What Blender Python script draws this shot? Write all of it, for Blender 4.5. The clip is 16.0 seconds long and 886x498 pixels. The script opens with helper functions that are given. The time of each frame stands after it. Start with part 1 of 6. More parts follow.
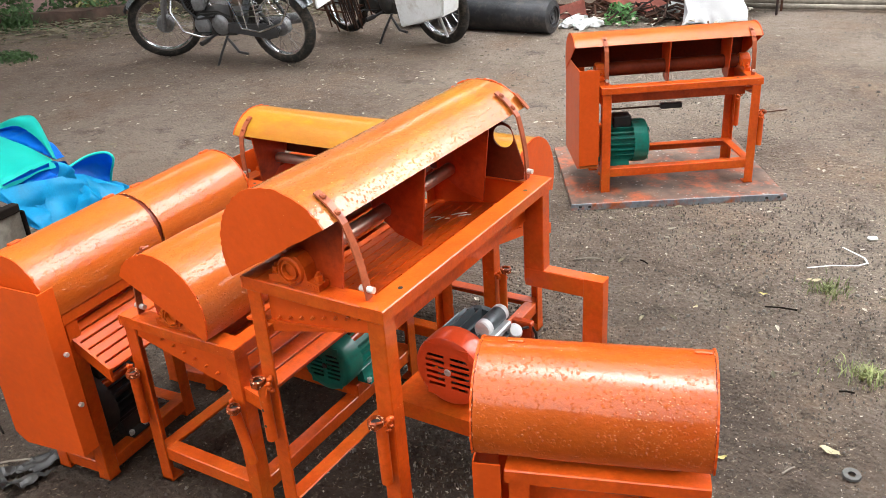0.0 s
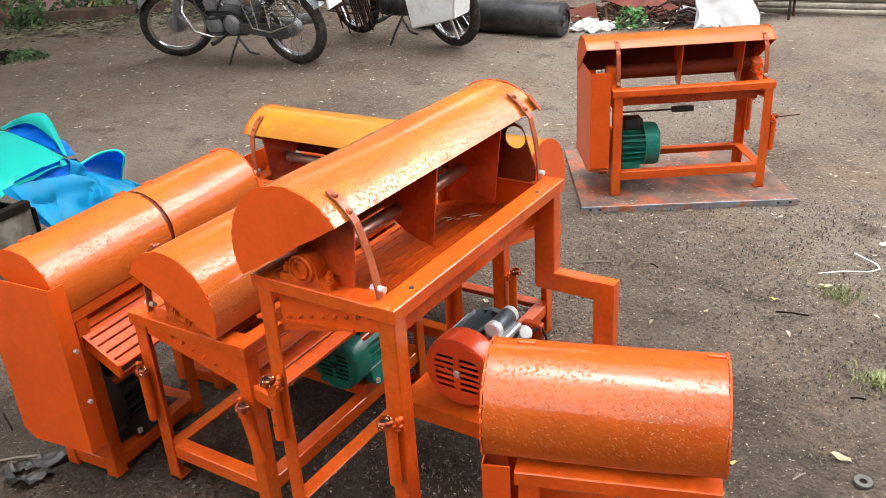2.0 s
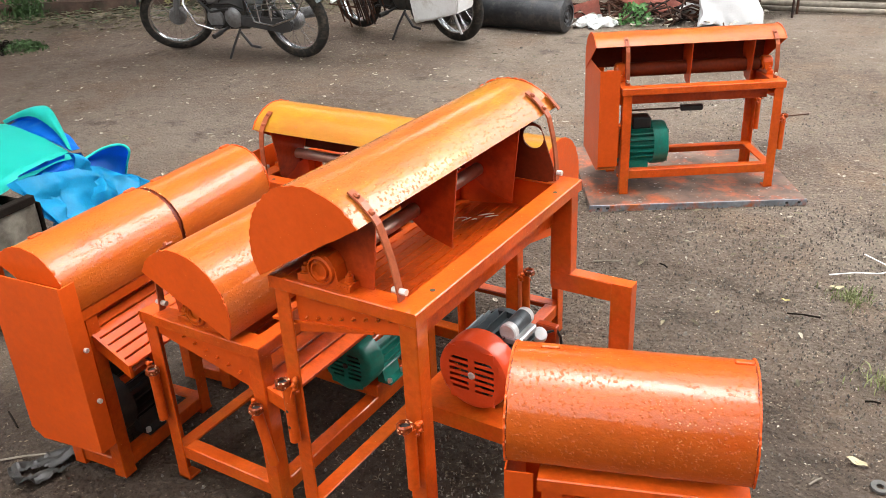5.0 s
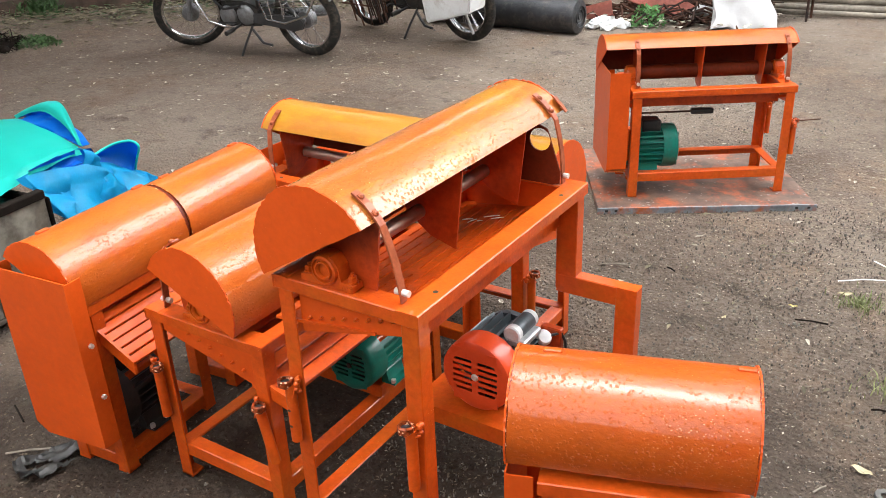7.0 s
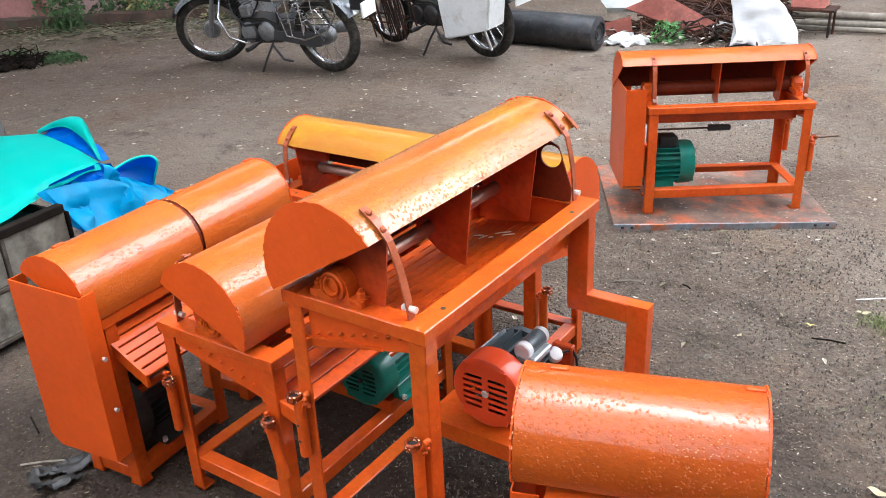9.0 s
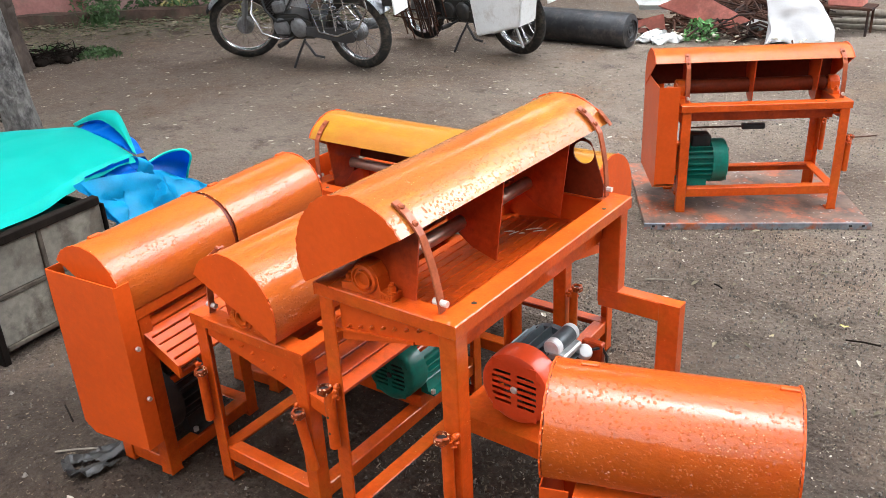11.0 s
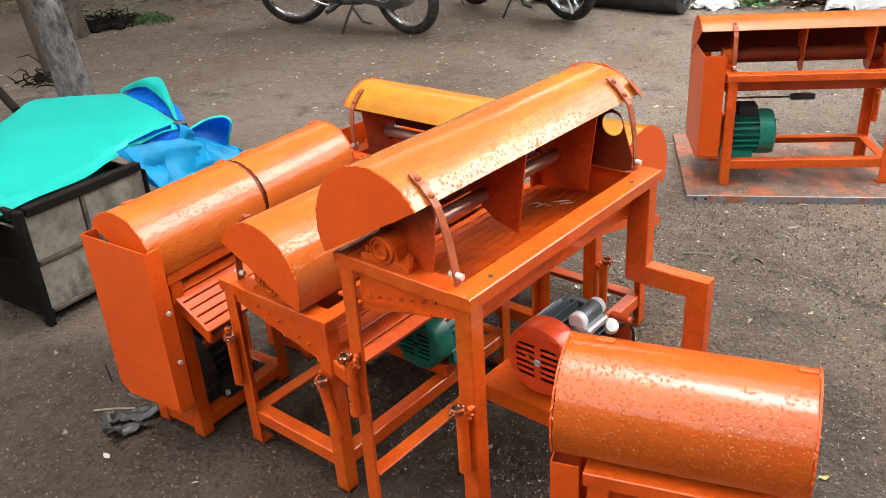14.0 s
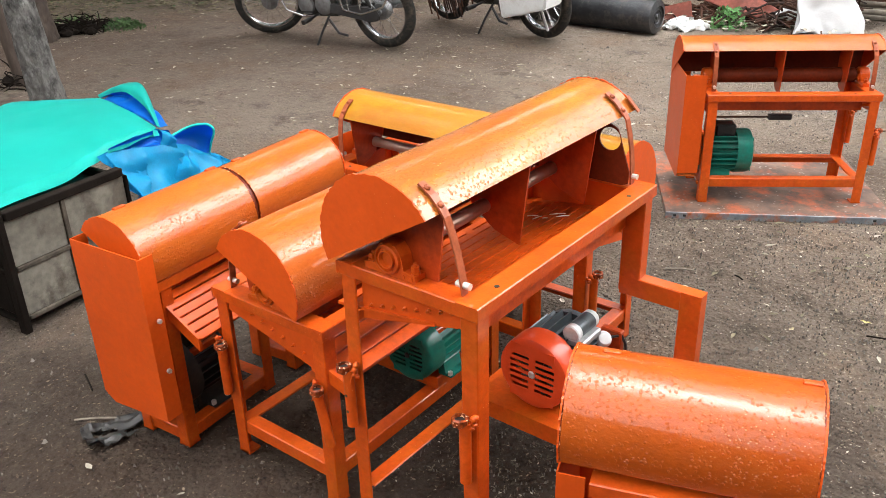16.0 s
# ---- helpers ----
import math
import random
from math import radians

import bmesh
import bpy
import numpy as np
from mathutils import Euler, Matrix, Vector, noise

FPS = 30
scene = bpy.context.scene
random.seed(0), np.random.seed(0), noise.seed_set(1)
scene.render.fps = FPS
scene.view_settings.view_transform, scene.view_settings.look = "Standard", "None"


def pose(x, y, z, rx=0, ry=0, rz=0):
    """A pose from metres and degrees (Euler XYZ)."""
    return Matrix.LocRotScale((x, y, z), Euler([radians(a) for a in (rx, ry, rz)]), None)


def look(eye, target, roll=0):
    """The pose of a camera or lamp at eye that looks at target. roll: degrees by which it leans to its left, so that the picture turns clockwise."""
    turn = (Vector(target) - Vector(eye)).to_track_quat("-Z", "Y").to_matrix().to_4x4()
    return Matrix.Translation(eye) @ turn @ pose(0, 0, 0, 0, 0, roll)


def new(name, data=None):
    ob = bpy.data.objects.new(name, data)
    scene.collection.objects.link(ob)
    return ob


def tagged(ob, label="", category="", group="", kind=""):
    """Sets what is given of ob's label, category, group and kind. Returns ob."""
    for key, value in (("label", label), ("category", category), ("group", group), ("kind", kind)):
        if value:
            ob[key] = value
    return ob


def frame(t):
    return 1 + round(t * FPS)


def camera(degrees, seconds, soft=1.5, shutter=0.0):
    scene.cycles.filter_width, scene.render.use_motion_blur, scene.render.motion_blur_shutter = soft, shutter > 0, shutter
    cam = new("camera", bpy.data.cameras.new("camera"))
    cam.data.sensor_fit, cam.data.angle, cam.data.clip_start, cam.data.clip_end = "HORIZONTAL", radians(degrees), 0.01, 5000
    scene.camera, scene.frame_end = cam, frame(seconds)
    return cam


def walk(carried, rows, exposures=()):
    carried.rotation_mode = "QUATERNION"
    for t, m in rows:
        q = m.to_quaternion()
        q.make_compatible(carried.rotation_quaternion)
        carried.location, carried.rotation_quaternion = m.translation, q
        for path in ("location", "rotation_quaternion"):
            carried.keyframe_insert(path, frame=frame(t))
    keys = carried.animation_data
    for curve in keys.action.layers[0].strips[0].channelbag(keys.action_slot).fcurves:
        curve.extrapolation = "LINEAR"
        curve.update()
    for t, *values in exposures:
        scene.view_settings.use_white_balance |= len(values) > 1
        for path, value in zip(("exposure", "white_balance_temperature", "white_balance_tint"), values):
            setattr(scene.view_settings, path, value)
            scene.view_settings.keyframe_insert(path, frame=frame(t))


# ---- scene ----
cam = camera(55.2, 16.0, 0.5)
METRES, EYE, TILT, LEAN, TURN = 0.414, 1.44, 0.0, 0.0, 32.2
ROWS = [
    (0.0, 0.0, 0.0, 0.0, -1.71, -25.52, 3.58),
    (0.5, -0.0107, 0.0014, 0.0002, -1.44, -25.43, 3.45),
    (1.0, -0.018, 0.0, -0.0035, -1.23, -25.32, 3.32),
    (1.5, -0.0239, -0.0021, -0.0044, -1.12, -25.33, 3.29),
    (2.0, -0.0188, 0.0096, -0.0154, -0.99, -25.3, 3.24),
    (2.5, -0.0208, 0.0131, -0.02, -0.86, -25.36, 3.21),
    (3.0, -0.029, 0.018, -0.0091, -0.83, -25.41, 3.23),
    (3.5, -0.1015, 0.0336, -0.0131, -0.85, -25.44, 3.24),
    (6.0, -0.1281, 0.104, 0.0001, -1.0, -25.86, 2.24),
    (6.5, -0.1132, 0.1019, -0.001, -0.56, -25.79, 2.22),
    (7.0, -0.1082, 0.0904, 0.003, -0.14, -25.71, 2.23),
    (7.5, -0.0897, 0.0678, 0.0107, 0.42, -25.29, 2.25),
    (8.0, -0.0626, 0.06, 0.0216, 0.96, -24.83, 2.38),
    (8.5, -0.0432, 0.0661, 0.0192, 1.22, -24.66, 2.49),
    (9.0, -0.0514, 0.0864, 0.0104, 1.27, -24.64, 2.52),
    (11.5, -0.0717, 0.0765, -0.0047, 4.47, -24.88, 2.54),
    (12.0, -0.0673, 0.0863, -0.0128, 5.65, -25.12, 2.45),
    (12.5, 0.011, 0.114, -0.0236, 5.88, -25.26, 2.54),
    (13.0, 0.0874, 0.1251, -0.0414, 6.04, -25.67, 2.85),
    (13.5, 0.1517, 0.1372, -0.0496, 6.91, -26.58, 3.38),
    (14.0, 0.0836, 0.1087, 0.0082, 6.85, -26.74, 3.36),
    (14.5, -0.0805, 0.078, 0.008, 5.11, -26.12, 2.05),
    (15.0, -0.1187, 0.0675, 0.0076, 4.96, -25.92, 1.47),
    (15.5, -0.1206, 0.067, 0.005, 5.0, -25.88, 1.44),
    (16.0, -0.109, 0.0805, -0.0021, 4.97, -25.86, 1.44),
]
walk(cam, [(t, pose(0, 0, EYE, TILT, LEAN, TURN) @ pose(METRES * x, METRES * y, METRES * z, 90 + pitch, roll, yaw)) for t, x, y, z, yaw, pitch, roll in ROWS], [
    (0.0, 2.15, 6350, 10), (3.0, 2.15, 6450, 10), (6.0, 2.15, 6550, 10), (7.0, 2.15, 6400, 10), (8.0, 2.15, 5950, 10), (9.0, 2.15, 5900, 10),
    (11.5, 2.15, 6150, 10), (13.0, 2.15, 6100, 10), (13.5, 2.15, 6500, 10), (16.0, 2.15, 6500, 10)])

# ---- light ----
world = bpy.data.worlds.new("sky")
scene.world = world
world.use_nodes = True
wn, wl = world.node_tree.nodes, world.node_tree.links
sky = wn.new("ShaderNodeTexSky")
sky.sky_type, sky.sun_disc = "NISHITA", False
sky.sun_elevation, sky.sun_rotation = radians(40), radians(36)
sky.dust_density, sky.air_density, sky.ozone_density = 4.0, 1.0, 1.0
soften = wn.new("ShaderNodeHueSaturation")
soften.inputs["Saturation"].default_value = 0.12
wl.new(sky.outputs[0], soften.inputs["Color"])
overcast = wn.new("ShaderNodeMix")
overcast.data_type = "RGBA"
overcast.inputs["Factor"].default_value = 0.75
overcast.inputs["B"].default_value = (16.0, 16.0, 16.2, 1.0)
wl.new(soften.outputs[0], overcast.inputs["A"])
# an overcast sky is brightest overhead
up = wn.new("ShaderNodeTexCoord")
split = wn.new("ShaderNodeSeparateXYZ")
wl.new(up.outputs["Generated"], split.inputs[0])
steep = wn.new("ShaderNodeMath")
steep.operation, steep.use_clamp = "POWER", True
steep.inputs[1].default_value = 60.0
wl.new(split.outputs["Z"], steep.inputs[0])
rise = wn.new("ShaderNodeMath")
rise.operation = "MULTIPLY_ADD"
rise.inputs[1].default_value, rise.inputs[2].default_value = 10.0, 1.45
wl.new(steep.outputs[0], rise.inputs[0])
zenith = wn.new("ShaderNodeVectorMath")
zenith.operation = "SCALE"
wl.new(overcast.outputs["Result"], zenith.inputs[0])
wl.new(rise.outputs[0], zenith.inputs["Scale"])
wl.new(zenith.outputs[0], wn["Background"].inputs["Color"])
wn["Background"].inputs["Strength"].default_value = 0.05
sun = new("sun", bpy.data.lights.new("sun", "SUN"))
sun.data.energy, sun.data.angle, sun.data.color = 0.30, radians(25), (1.0, 0.98, 1.0)
sun.matrix_world = look((9.0, 12.4, 12.8), (0, 0, 0))


# ---- materials ----
def material(name, colour, rough=0.6, metal=0.0, spread=0.25, scale=8.0, bump=0.2, fine=60.0, coat=0.0, second=None, stretch=(1, 1, 1), fleck=None, fleck_scale=60.0, fleck_size=0.14, dirt=None, dirt_amount=0.5, random_spread=0.0, bump_depth=0.004, coat_ior=0.0, drops=0.0, drop_scale=115.0, specular=None):
    """Two scales of variation, fine relief, and, where asked for, a second colour in patches, flecks and dirt."""
    mat = bpy.data.materials.new(name)
    mat.use_nodes = True
    n, l = mat.node_tree.nodes, mat.node_tree.links
    b = n["Principled BSDF"]
    tc = n.new("ShaderNodeTexCoord")
    mp = n.new("ShaderNodeMapping")
    mp.inputs["Scale"].default_value = stretch
    l.new(tc.outputs["Object"], mp.inputs["Vector"])

    def noise_at(s, detail=4.0, rough_=0.6):
        t = n.new("ShaderNodeTexNoise")
        t.inputs["Scale"].default_value, t.inputs["Detail"].default_value, t.inputs["Roughness"].default_value = s, detail, rough_
        l.new(mp.outputs[0], t.inputs["Vector"])
        return t.outputs["Fac"]

    def ramp(fac, lo, hi):
        r = n.new("ShaderNodeMapRange")
        r.inputs["From Min"].default_value, r.inputs["From Max"].default_value = lo, hi
        l.new(fac, r.inputs["Value"])
        return r.outputs[0]

    def mix(fac, a, c, blend="MIX"):
        m = n.new("ShaderNodeMix")
        m.data_type, m.blend_type = "RGBA", blend
        if isinstance(fac, float):
            m.inputs["Factor"].default_value = fac
        else:
            l.new(fac, m.inputs["Factor"])
        for value, socket in ((a, m.inputs["A"]), (c, m.inputs["B"])):
            if isinstance(value, tuple):
                socket.default_value = (*value, 1)
            else:
                l.new(value, socket)
        return m.outputs["Result"]

    def shade(c, k):
        return tuple(min(1.0, max(0.0, v * k)) for v in c)

    big, small = noise_at(scale), noise_at(fine, 6.0)
    col = mix(ramp(big, 0.3, 0.7), shade(colour, 1 - spread), shade(colour, 1 + spread))
    if second:
        col = mix(ramp(noise_at(scale * 0.6, 5.0, 0.7), 0.48, 0.62), col, second)
    col = mix(ramp(small, 0.35, 0.65), mix(0.25 * min(1.0, spread * 4), col, (0.0, 0.0, 0.0)), col)
    rgh = ramp(big, -1.0, 2.0)
    m = n.new("ShaderNodeMapRange")
    m.inputs["To Min"].default_value, m.inputs["To Max"].default_value = max(0.03, rough * 0.8), min(1.0, rough * 1.25)
    l.new(small, m.inputs["Value"])
    l.new(m.outputs[0], b.inputs["Roughness"])
    height = small
    if fleck:
        v = n.new("ShaderNodeTexVoronoi")
        v.inputs["Scale"].default_value = fleck_scale
        l.new(mp.outputs[0], v.inputs["Vector"])
        spots = n.new("ShaderNodeMath")
        spots.operation = "LESS_THAN"
        l.new(v.outputs["Distance"], spots.inputs[0])
        gate = n.new("ShaderNodeMath")
        gate.operation = "MULTIPLY"
        gate.inputs[1].default_value = fleck_size
        l.new(ramp(noise_at(scale * 0.8, 2.0), 0.36, 0.66), gate.inputs[0])
        l.new(gate.outputs[0], spots.inputs[1])
        col = mix(spots.outputs[0], col, fleck)
    if dirt:
        geo = noise_at(scale * 1.7, 8.0, 0.75)
        k = n.new("ShaderNodeMath")
        k.operation = "MULTIPLY"
        k.inputs[1].default_value = dirt_amount
        l.new(ramp(geo, 0.5, 0.7), k.inputs[0])
        col = mix(k.outputs[0], col, dirt)
    if random_spread:
        info = n.new("ShaderNodeObjectInfo")
        isl = n.new("ShaderNodeNewGeometry")
        add = n.new("ShaderNodeMath")
        add.operation = "ADD"
        l.new(info.outputs["Random"], add.inputs[0])
        l.new(isl.outputs["Random Per Island"], add.inputs[1])
        hsv = n.new("ShaderNodeHueSaturation")
        r = n.new("ShaderNodeMapRange")
        r.inputs["From Max"].default_value = 2.0
        r.inputs["To Min"].default_value, r.inputs["To Max"].default_value = 1 - random_spread, 1 + random_spread
        l.new(add.outputs[0], r.inputs["Value"])
        l.new(r.outputs[0], hsv.inputs["Value"])
        l.new(col, hsv.inputs["Color"])
        col = hsv.outputs[0]
    l.new(col, b.inputs["Base Color"])
    b.inputs["Metallic"].default_value = metal
    if coat:
        b.inputs["Coat Weight"].default_value, b.inputs["Coat Roughness"].default_value = coat, 0.11
        b.inputs["Specular IOR Level"].default_value = 0.12
    if specular is not None:
        b.inputs["Specular IOR Level"].default_value = specular
    if coat_ior:
        b.inputs["Coat IOR"].default_value = coat_ior
    if bump:
        bp = n.new("ShaderNodeBump")
        bp.inputs["Strength"].default_value, bp.inputs["Distance"].default_value = bump, bump_depth
        l.new(height, bp.inputs["Height"])
        relief = bp.outputs[0]
        if drops:
            # brush sag and pits in the enamel, with drops of rain standing on it
            sag = n.new("ShaderNodeBump")
            sag.inputs["Strength"].default_value, sag.inputs["Distance"].default_value = 0.22, 0.004
            l.new(noise_at(24.0, 3.0, 0.5), sag.inputs["Height"])
            v = n.new("ShaderNodeTexVoronoi")
            v.inputs["Scale"].default_value = drop_scale
            warp = n.new("ShaderNodeVectorMath")
            warp.operation = "MULTIPLY_ADD"
            t = n.new("ShaderNodeTexNoise")
            t.inputs["Scale"].default_value = drop_scale * 0.7
            l.new(tc.outputs["Object"], t.inputs["Vector"])
            l.new(t.outputs["Color"], warp.inputs[0])
            warp.inputs[1].default_value = (0.006, 0.006, 0.006)
            l.new(tc.outputs["Object"], warp.inputs[2])
            l.new(warp.outputs[0], v.inputs["Vector"])
            lens = n.new("ShaderNodeMath")
            lens.operation = "MULTIPLY"
            l.new(ramp(v.outputs["Distance"], 0.36, 0.18), lens.inputs[0])
            l.new(ramp(noise_at(13.0, 2.0), 0.38, 0.50), lens.inputs[1])
            wet = n.new("ShaderNodeBump")
            wet.inputs["Strength"].default_value, wet.inputs["Distance"].default_value = drops, 0.0055
            l.new(lens.outputs[0], wet.inputs["Height"])
            l.new(sag.outputs[0], wet.inputs["Normal"])
            l.new(wet.outputs[0], b.inputs["Coat Normal"])
            # the gloss is gone where the enamel is pitted
            pits = n.new("ShaderNodeTexVoronoi")
            pits.inputs["Scale"].default_value = 85.0
            l.new(warp.outputs[0], pits.inputs["Vector"])
            dull = n.new("ShaderNodeMath")
            dull.operation = "MULTIPLY"
            l.new(ramp(pits.outputs["Distance"], 0.14, 0.20), dull.inputs[0])
            dull.inputs[1].default_value = coat
            l.new(dull.outputs[0], b.inputs["Coat Weight"])
        l.new(relief, b.inputs["Normal"])
    return mat


ORANGE = (0.60, 0.082, 0.007)
paint = material("orange_enamel", ORANGE, 0.4, 0, 0.18, 7, 0.12, 70, 0.55, second=(0.54, 0.098, 0.008), fleck=(0.8, 0.36, 0.14), fleck_scale=80, fleck_size=0.07, dirt=(0.36, 0.035, 0.003), dirt_amount=0.6, drops=0.3)
paint_sheet = material("orange_enamel_sheet", (0.48, 0.102, 0.010), 0.42, 0, 0.14, 5, 0.2, 120, 0.75, stretch=(1.6, 0.6, 1.6), fleck=(0.85, 0.36, 0.12), fleck_scale=90, fleck_size=0.06, dirt=(0.36, 0.04, 0.003), dirt_amount=0.5, drops=1.0)
# pale flecks in the colour: paint chips, and glints on rain drops
paint_flecked = material("flecked_orange_enamel", (0.44, 0.078, 0.005), 0.42, 0, 0.16, 5, 0.2, 90, 0.7, stretch=(1.6, 0.9, 1.6), fleck=(0.72, 0.34, 0.14), fleck_scale=135, fleck_size=0.19, dirt=(0.36, 0.04, 0.003), dirt_amount=0.55, drops=0.9, drop_scale=118.0)
paint_plate = material("orange_enamel_plate", (0.62, 0.082, 0.008), 0.45, 0, 0.10, 4, 0.05, 60, 0.3, fleck=(0.85, 0.36, 0.12), fleck_scale=90, fleck_size=0.05, dirt=(0.50, 0.05, 0.003), dirt_amount=0.4, drops=0.2)
# two orange covers with bright light's yellow shift put into the colour
paint_glare_amber = material("glare_amber_sheet", (0.40, 0.116, 0.018), 0.42, 0, 0.12, 5, 0.2, 120, 0.85, stretch=(1.6, 0.6, 1.6), second=(0.39, 0.180, 0.018), fleck=(0.8, 0.4, 0.12), fleck_scale=75, fleck_size=0.10, dirt=(0.40, 0.055, 0.004), dirt_amount=0.5, drops=1.0)
paint_glare_yellow = material("glare_yellow_sheet", (0.38, 0.150, 0.014), 0.42, 0, 0.10, 3, 0.25, 110, 0.6, stretch=(1.6, 0.6, 1.6), second=(0.37, 0.225, 0.010), dirt=(0.40, 0.105, 0.010), dirt_amount=0.5, drops=0.4)
# darker red than the enamel, on dividers, tray sides and motor stop
dark_red = material("dark_red_enamel", (0.44, 0.052, 0.008), 0.42, 0, 0.22, 6, 0.1, 80, 0.4, dirt=(0.10, 0.016, 0.006), dirt_amount=0.6, drops=0.2)
paint_edge = material("chipped_edge_enamel", (0.24, 0.042, 0.009), 0.45, 0, 0.75, 90, 0.3, 150, 0.3, fleck=(0.75, 0.42, 0.25), fleck_scale=120, fleck_size=0.5)
# dark red for cover insides; on the end wall it holds the cover's shade
inner_mat = material("dark_red_inside", (0.13, 0.020, 0.006), 0.5, 0, 0.25, 6, 0.1, 80, 0.15, dirt=(0.05, 0.01, 0.005), dirt_amount=0.6)
polished = material("worn_bright_shaft", (0.42, 0.27, 0.21), 0.3, 0.6, 0.12, 8, 0.05, 80)
paint_tray = material("dull_orange_enamel", (0.66, 0.085, 0.006), 0.4, 0, 0.2, 6, 0.15, 70, 0.6, dirt=(0.34, 0.035, 0.004), dirt_amount=0.6, drops=0.2)
strap_mat = material("worn_brown_strap", (0.34, 0.085, 0.035), 0.45, 0, 0.2, 20, 0.15, 80, 0.3)
worn_shaft = material("worn_steel_shaft", (0.30, 0.13, 0.08), 0.4, 0.4, 0.2, 8, 0.1, 80, dirt=(0.12, 0.04, 0.02), dirt_amount=0.5)
paint_fan = material("red_orange_fan_paint", (0.72, 0.075, 0.018), 0.32, 0, 0.06, 6, 0.06, 120, 0.4)
green_paint = material("green_motor_paint", (0.012, 0.17, 0.125), 0.34, 0, 0.15, 8, 0.1, 90, 0.3, dirt=(0.05, 0.06, 0.05))
grey_paint = material("grey_motor_paint", (0.09, 0.11, 0.12), 0.4, 0.3, 0.2, 10, 0.1, 90)
dark_motor = material("dark_motor_paint", (0.02, 0.021, 0.02), 0.5, 0, 0.3, 8, 0.2, 70, dirt=(0.07, 0.05, 0.035))
aluminium = material("cast_aluminium", (0.55, 0.56, 0.57), 0.42, 0.75, 0.15, 12, 0.25, 90, dirt=(0.16, 0.13, 0.1), dirt_amount=0.5)
case_grey = material("dark_grey_case_paint", (0.06, 0.062, 0.064), 0.45, 0.2, 0.2, 10, 0.1, 70, dirt=(0.09, 0.075, 0.06), dirt_amount=0.5)
dull_alloy = material("dull_grey_alloy", (0.26, 0.265, 0.27), 0.5, 0.6, 0.2, 12, 0.25, 90, dirt=(0.09, 0.075, 0.06), dirt_amount=0.6)
chrome = material("chrome", (0.62, 0.63, 0.64), 0.18, 1.0, 0.06, 12, 0.02, 60, dirt=(0.2, 0.16, 0.12), dirt_amount=0.3)
bolt_metal = material("zinc_bolt", (0.72, 0.70, 0.66), 0.35, 0.6, 0.12, 60, 0.1, 200)
black_plastic = material("black_plastic", (0.012, 0.012, 0.013), 0.5, 0, 0.3, 10, 0.15, 90, dirt=(0.06, 0.05, 0.04))
rubber = material("dusty_tyre_rubber", (0.028, 0.027, 0.025), 0.85, 0, 0.3, 9, 0.5, 60, dirt=(0.12, 0.095, 0.07), dirt_amount=0.6, specular=0.15)
rust = material("rusty_steel", (0.075, 0.035, 0.022), 0.85, 0, 0.45, 7, 0.6, 45, second=(0.03, 0.022, 0.02), specular=0.15)
red_sheet = material("red_oxide_sheet", (0.56, 0.19, 0.145), 0.65, 0, 0.2, 5, 0.25, 40, second=(0.40, 0.12, 0.085), dirt=(0.14, 0.08, 0.06))
iron = material("dark_cast_iron", (0.035, 0.036, 0.039), 0.42, 0.35, 0.4, 5, 0.8, 28, dirt=(0.12, 0.10, 0.085), dirt_amount=0.6)
white_plastic = material("white_sacking", (0.55, 0.55, 0.55), 0.6, 0, 0.05, 4, 0.3, 80, dirt=(0.5, 0.46, 0.4), dirt_amount=0.25)
white_box = material("white_painted_steel", (0.72, 0.74, 0.73), 0.4, 0, 0.06, 5, 0.1, 70, dirt=(0.32, 0.26, 0.2), dirt_amount=0.5)
silver_paint = material("silver_motorcycle_paint", (0.42, 0.45, 0.48), 0.28, 0.55, 0.1, 6, 0.03, 60, 0.4, dirt=(0.18, 0.15, 0.12), dirt_amount=0.35)
black_paint = material("black_frame_paint", (0.014, 0.014, 0.015), 0.38, 0, 0.3, 8, 0.1, 60, dirt=(0.08, 0.065, 0.05), dirt_amount=0.5)
red_lens = material("red_lens", (0.5, 0.015, 0.02), 0.15, 0, 0.05, 20, 0.02, 60, 0.5)
tarp_mat = material("turquoise_tarpaulin", (0.022, 0.52, 0.44), 0.34, 0, 0.06, 5, 0.12, 140, 0.1)
tarp_light = material("light_blue_tarpaulin", (0.014, 0.34, 0.62), 0.34, 0, 0.12, 6, 0.12, 140, 0.1)
leaf_litter = material("kerbside_leaf_litter", (0.20, 0.175, 0.115), 0.85, 0, 0.3, 30, 0.2, 100, random_spread=0.8, specular=0.15)
# black that stands for the shade inside the crate
shade_black = material("under_tarp_shade", (0.010, 0.010, 0.010), 0.55, 0, 0.4, 20, 0.5, 60, specular=0.15)
tarp_blue = material("blue_tarpaulin_underside", (0.006, 0.17, 0.68), 0.34, 0, 0.08, 5, 0.12, 140, 0.1)
concrete = material("stained_cement_panel", (0.21, 0.195, 0.16), 0.9, 0, 0.35, 4, 0.5, 45, second=(0.13, 0.115, 0.09), dirt=(0.05, 0.042, 0.032), dirt_amount=0.9, specular=0.15)
dark_wood = material("dark_weathered_wood", (0.012, 0.009, 0.007), 0.95, 0, 0.4, 6, 0.6, 40, stretch=(1, 1, 0.4), specular=0.06)
dusty_wood = material("dusty_brown_batten", (0.075, 0.062, 0.048), 0.95, 0, 0.4, 8, 0.5, 40, dirt=(0.16, 0.145, 0.12), dirt_amount=0.5, specular=0.15)
dark_plastic = material("dusty_dark_plastic", (0.022, 0.020, 0.018), 0.5, 0, 0.35, 12, 0.2, 60, dirt=(0.075, 0.062, 0.05), dirt_amount=0.6)
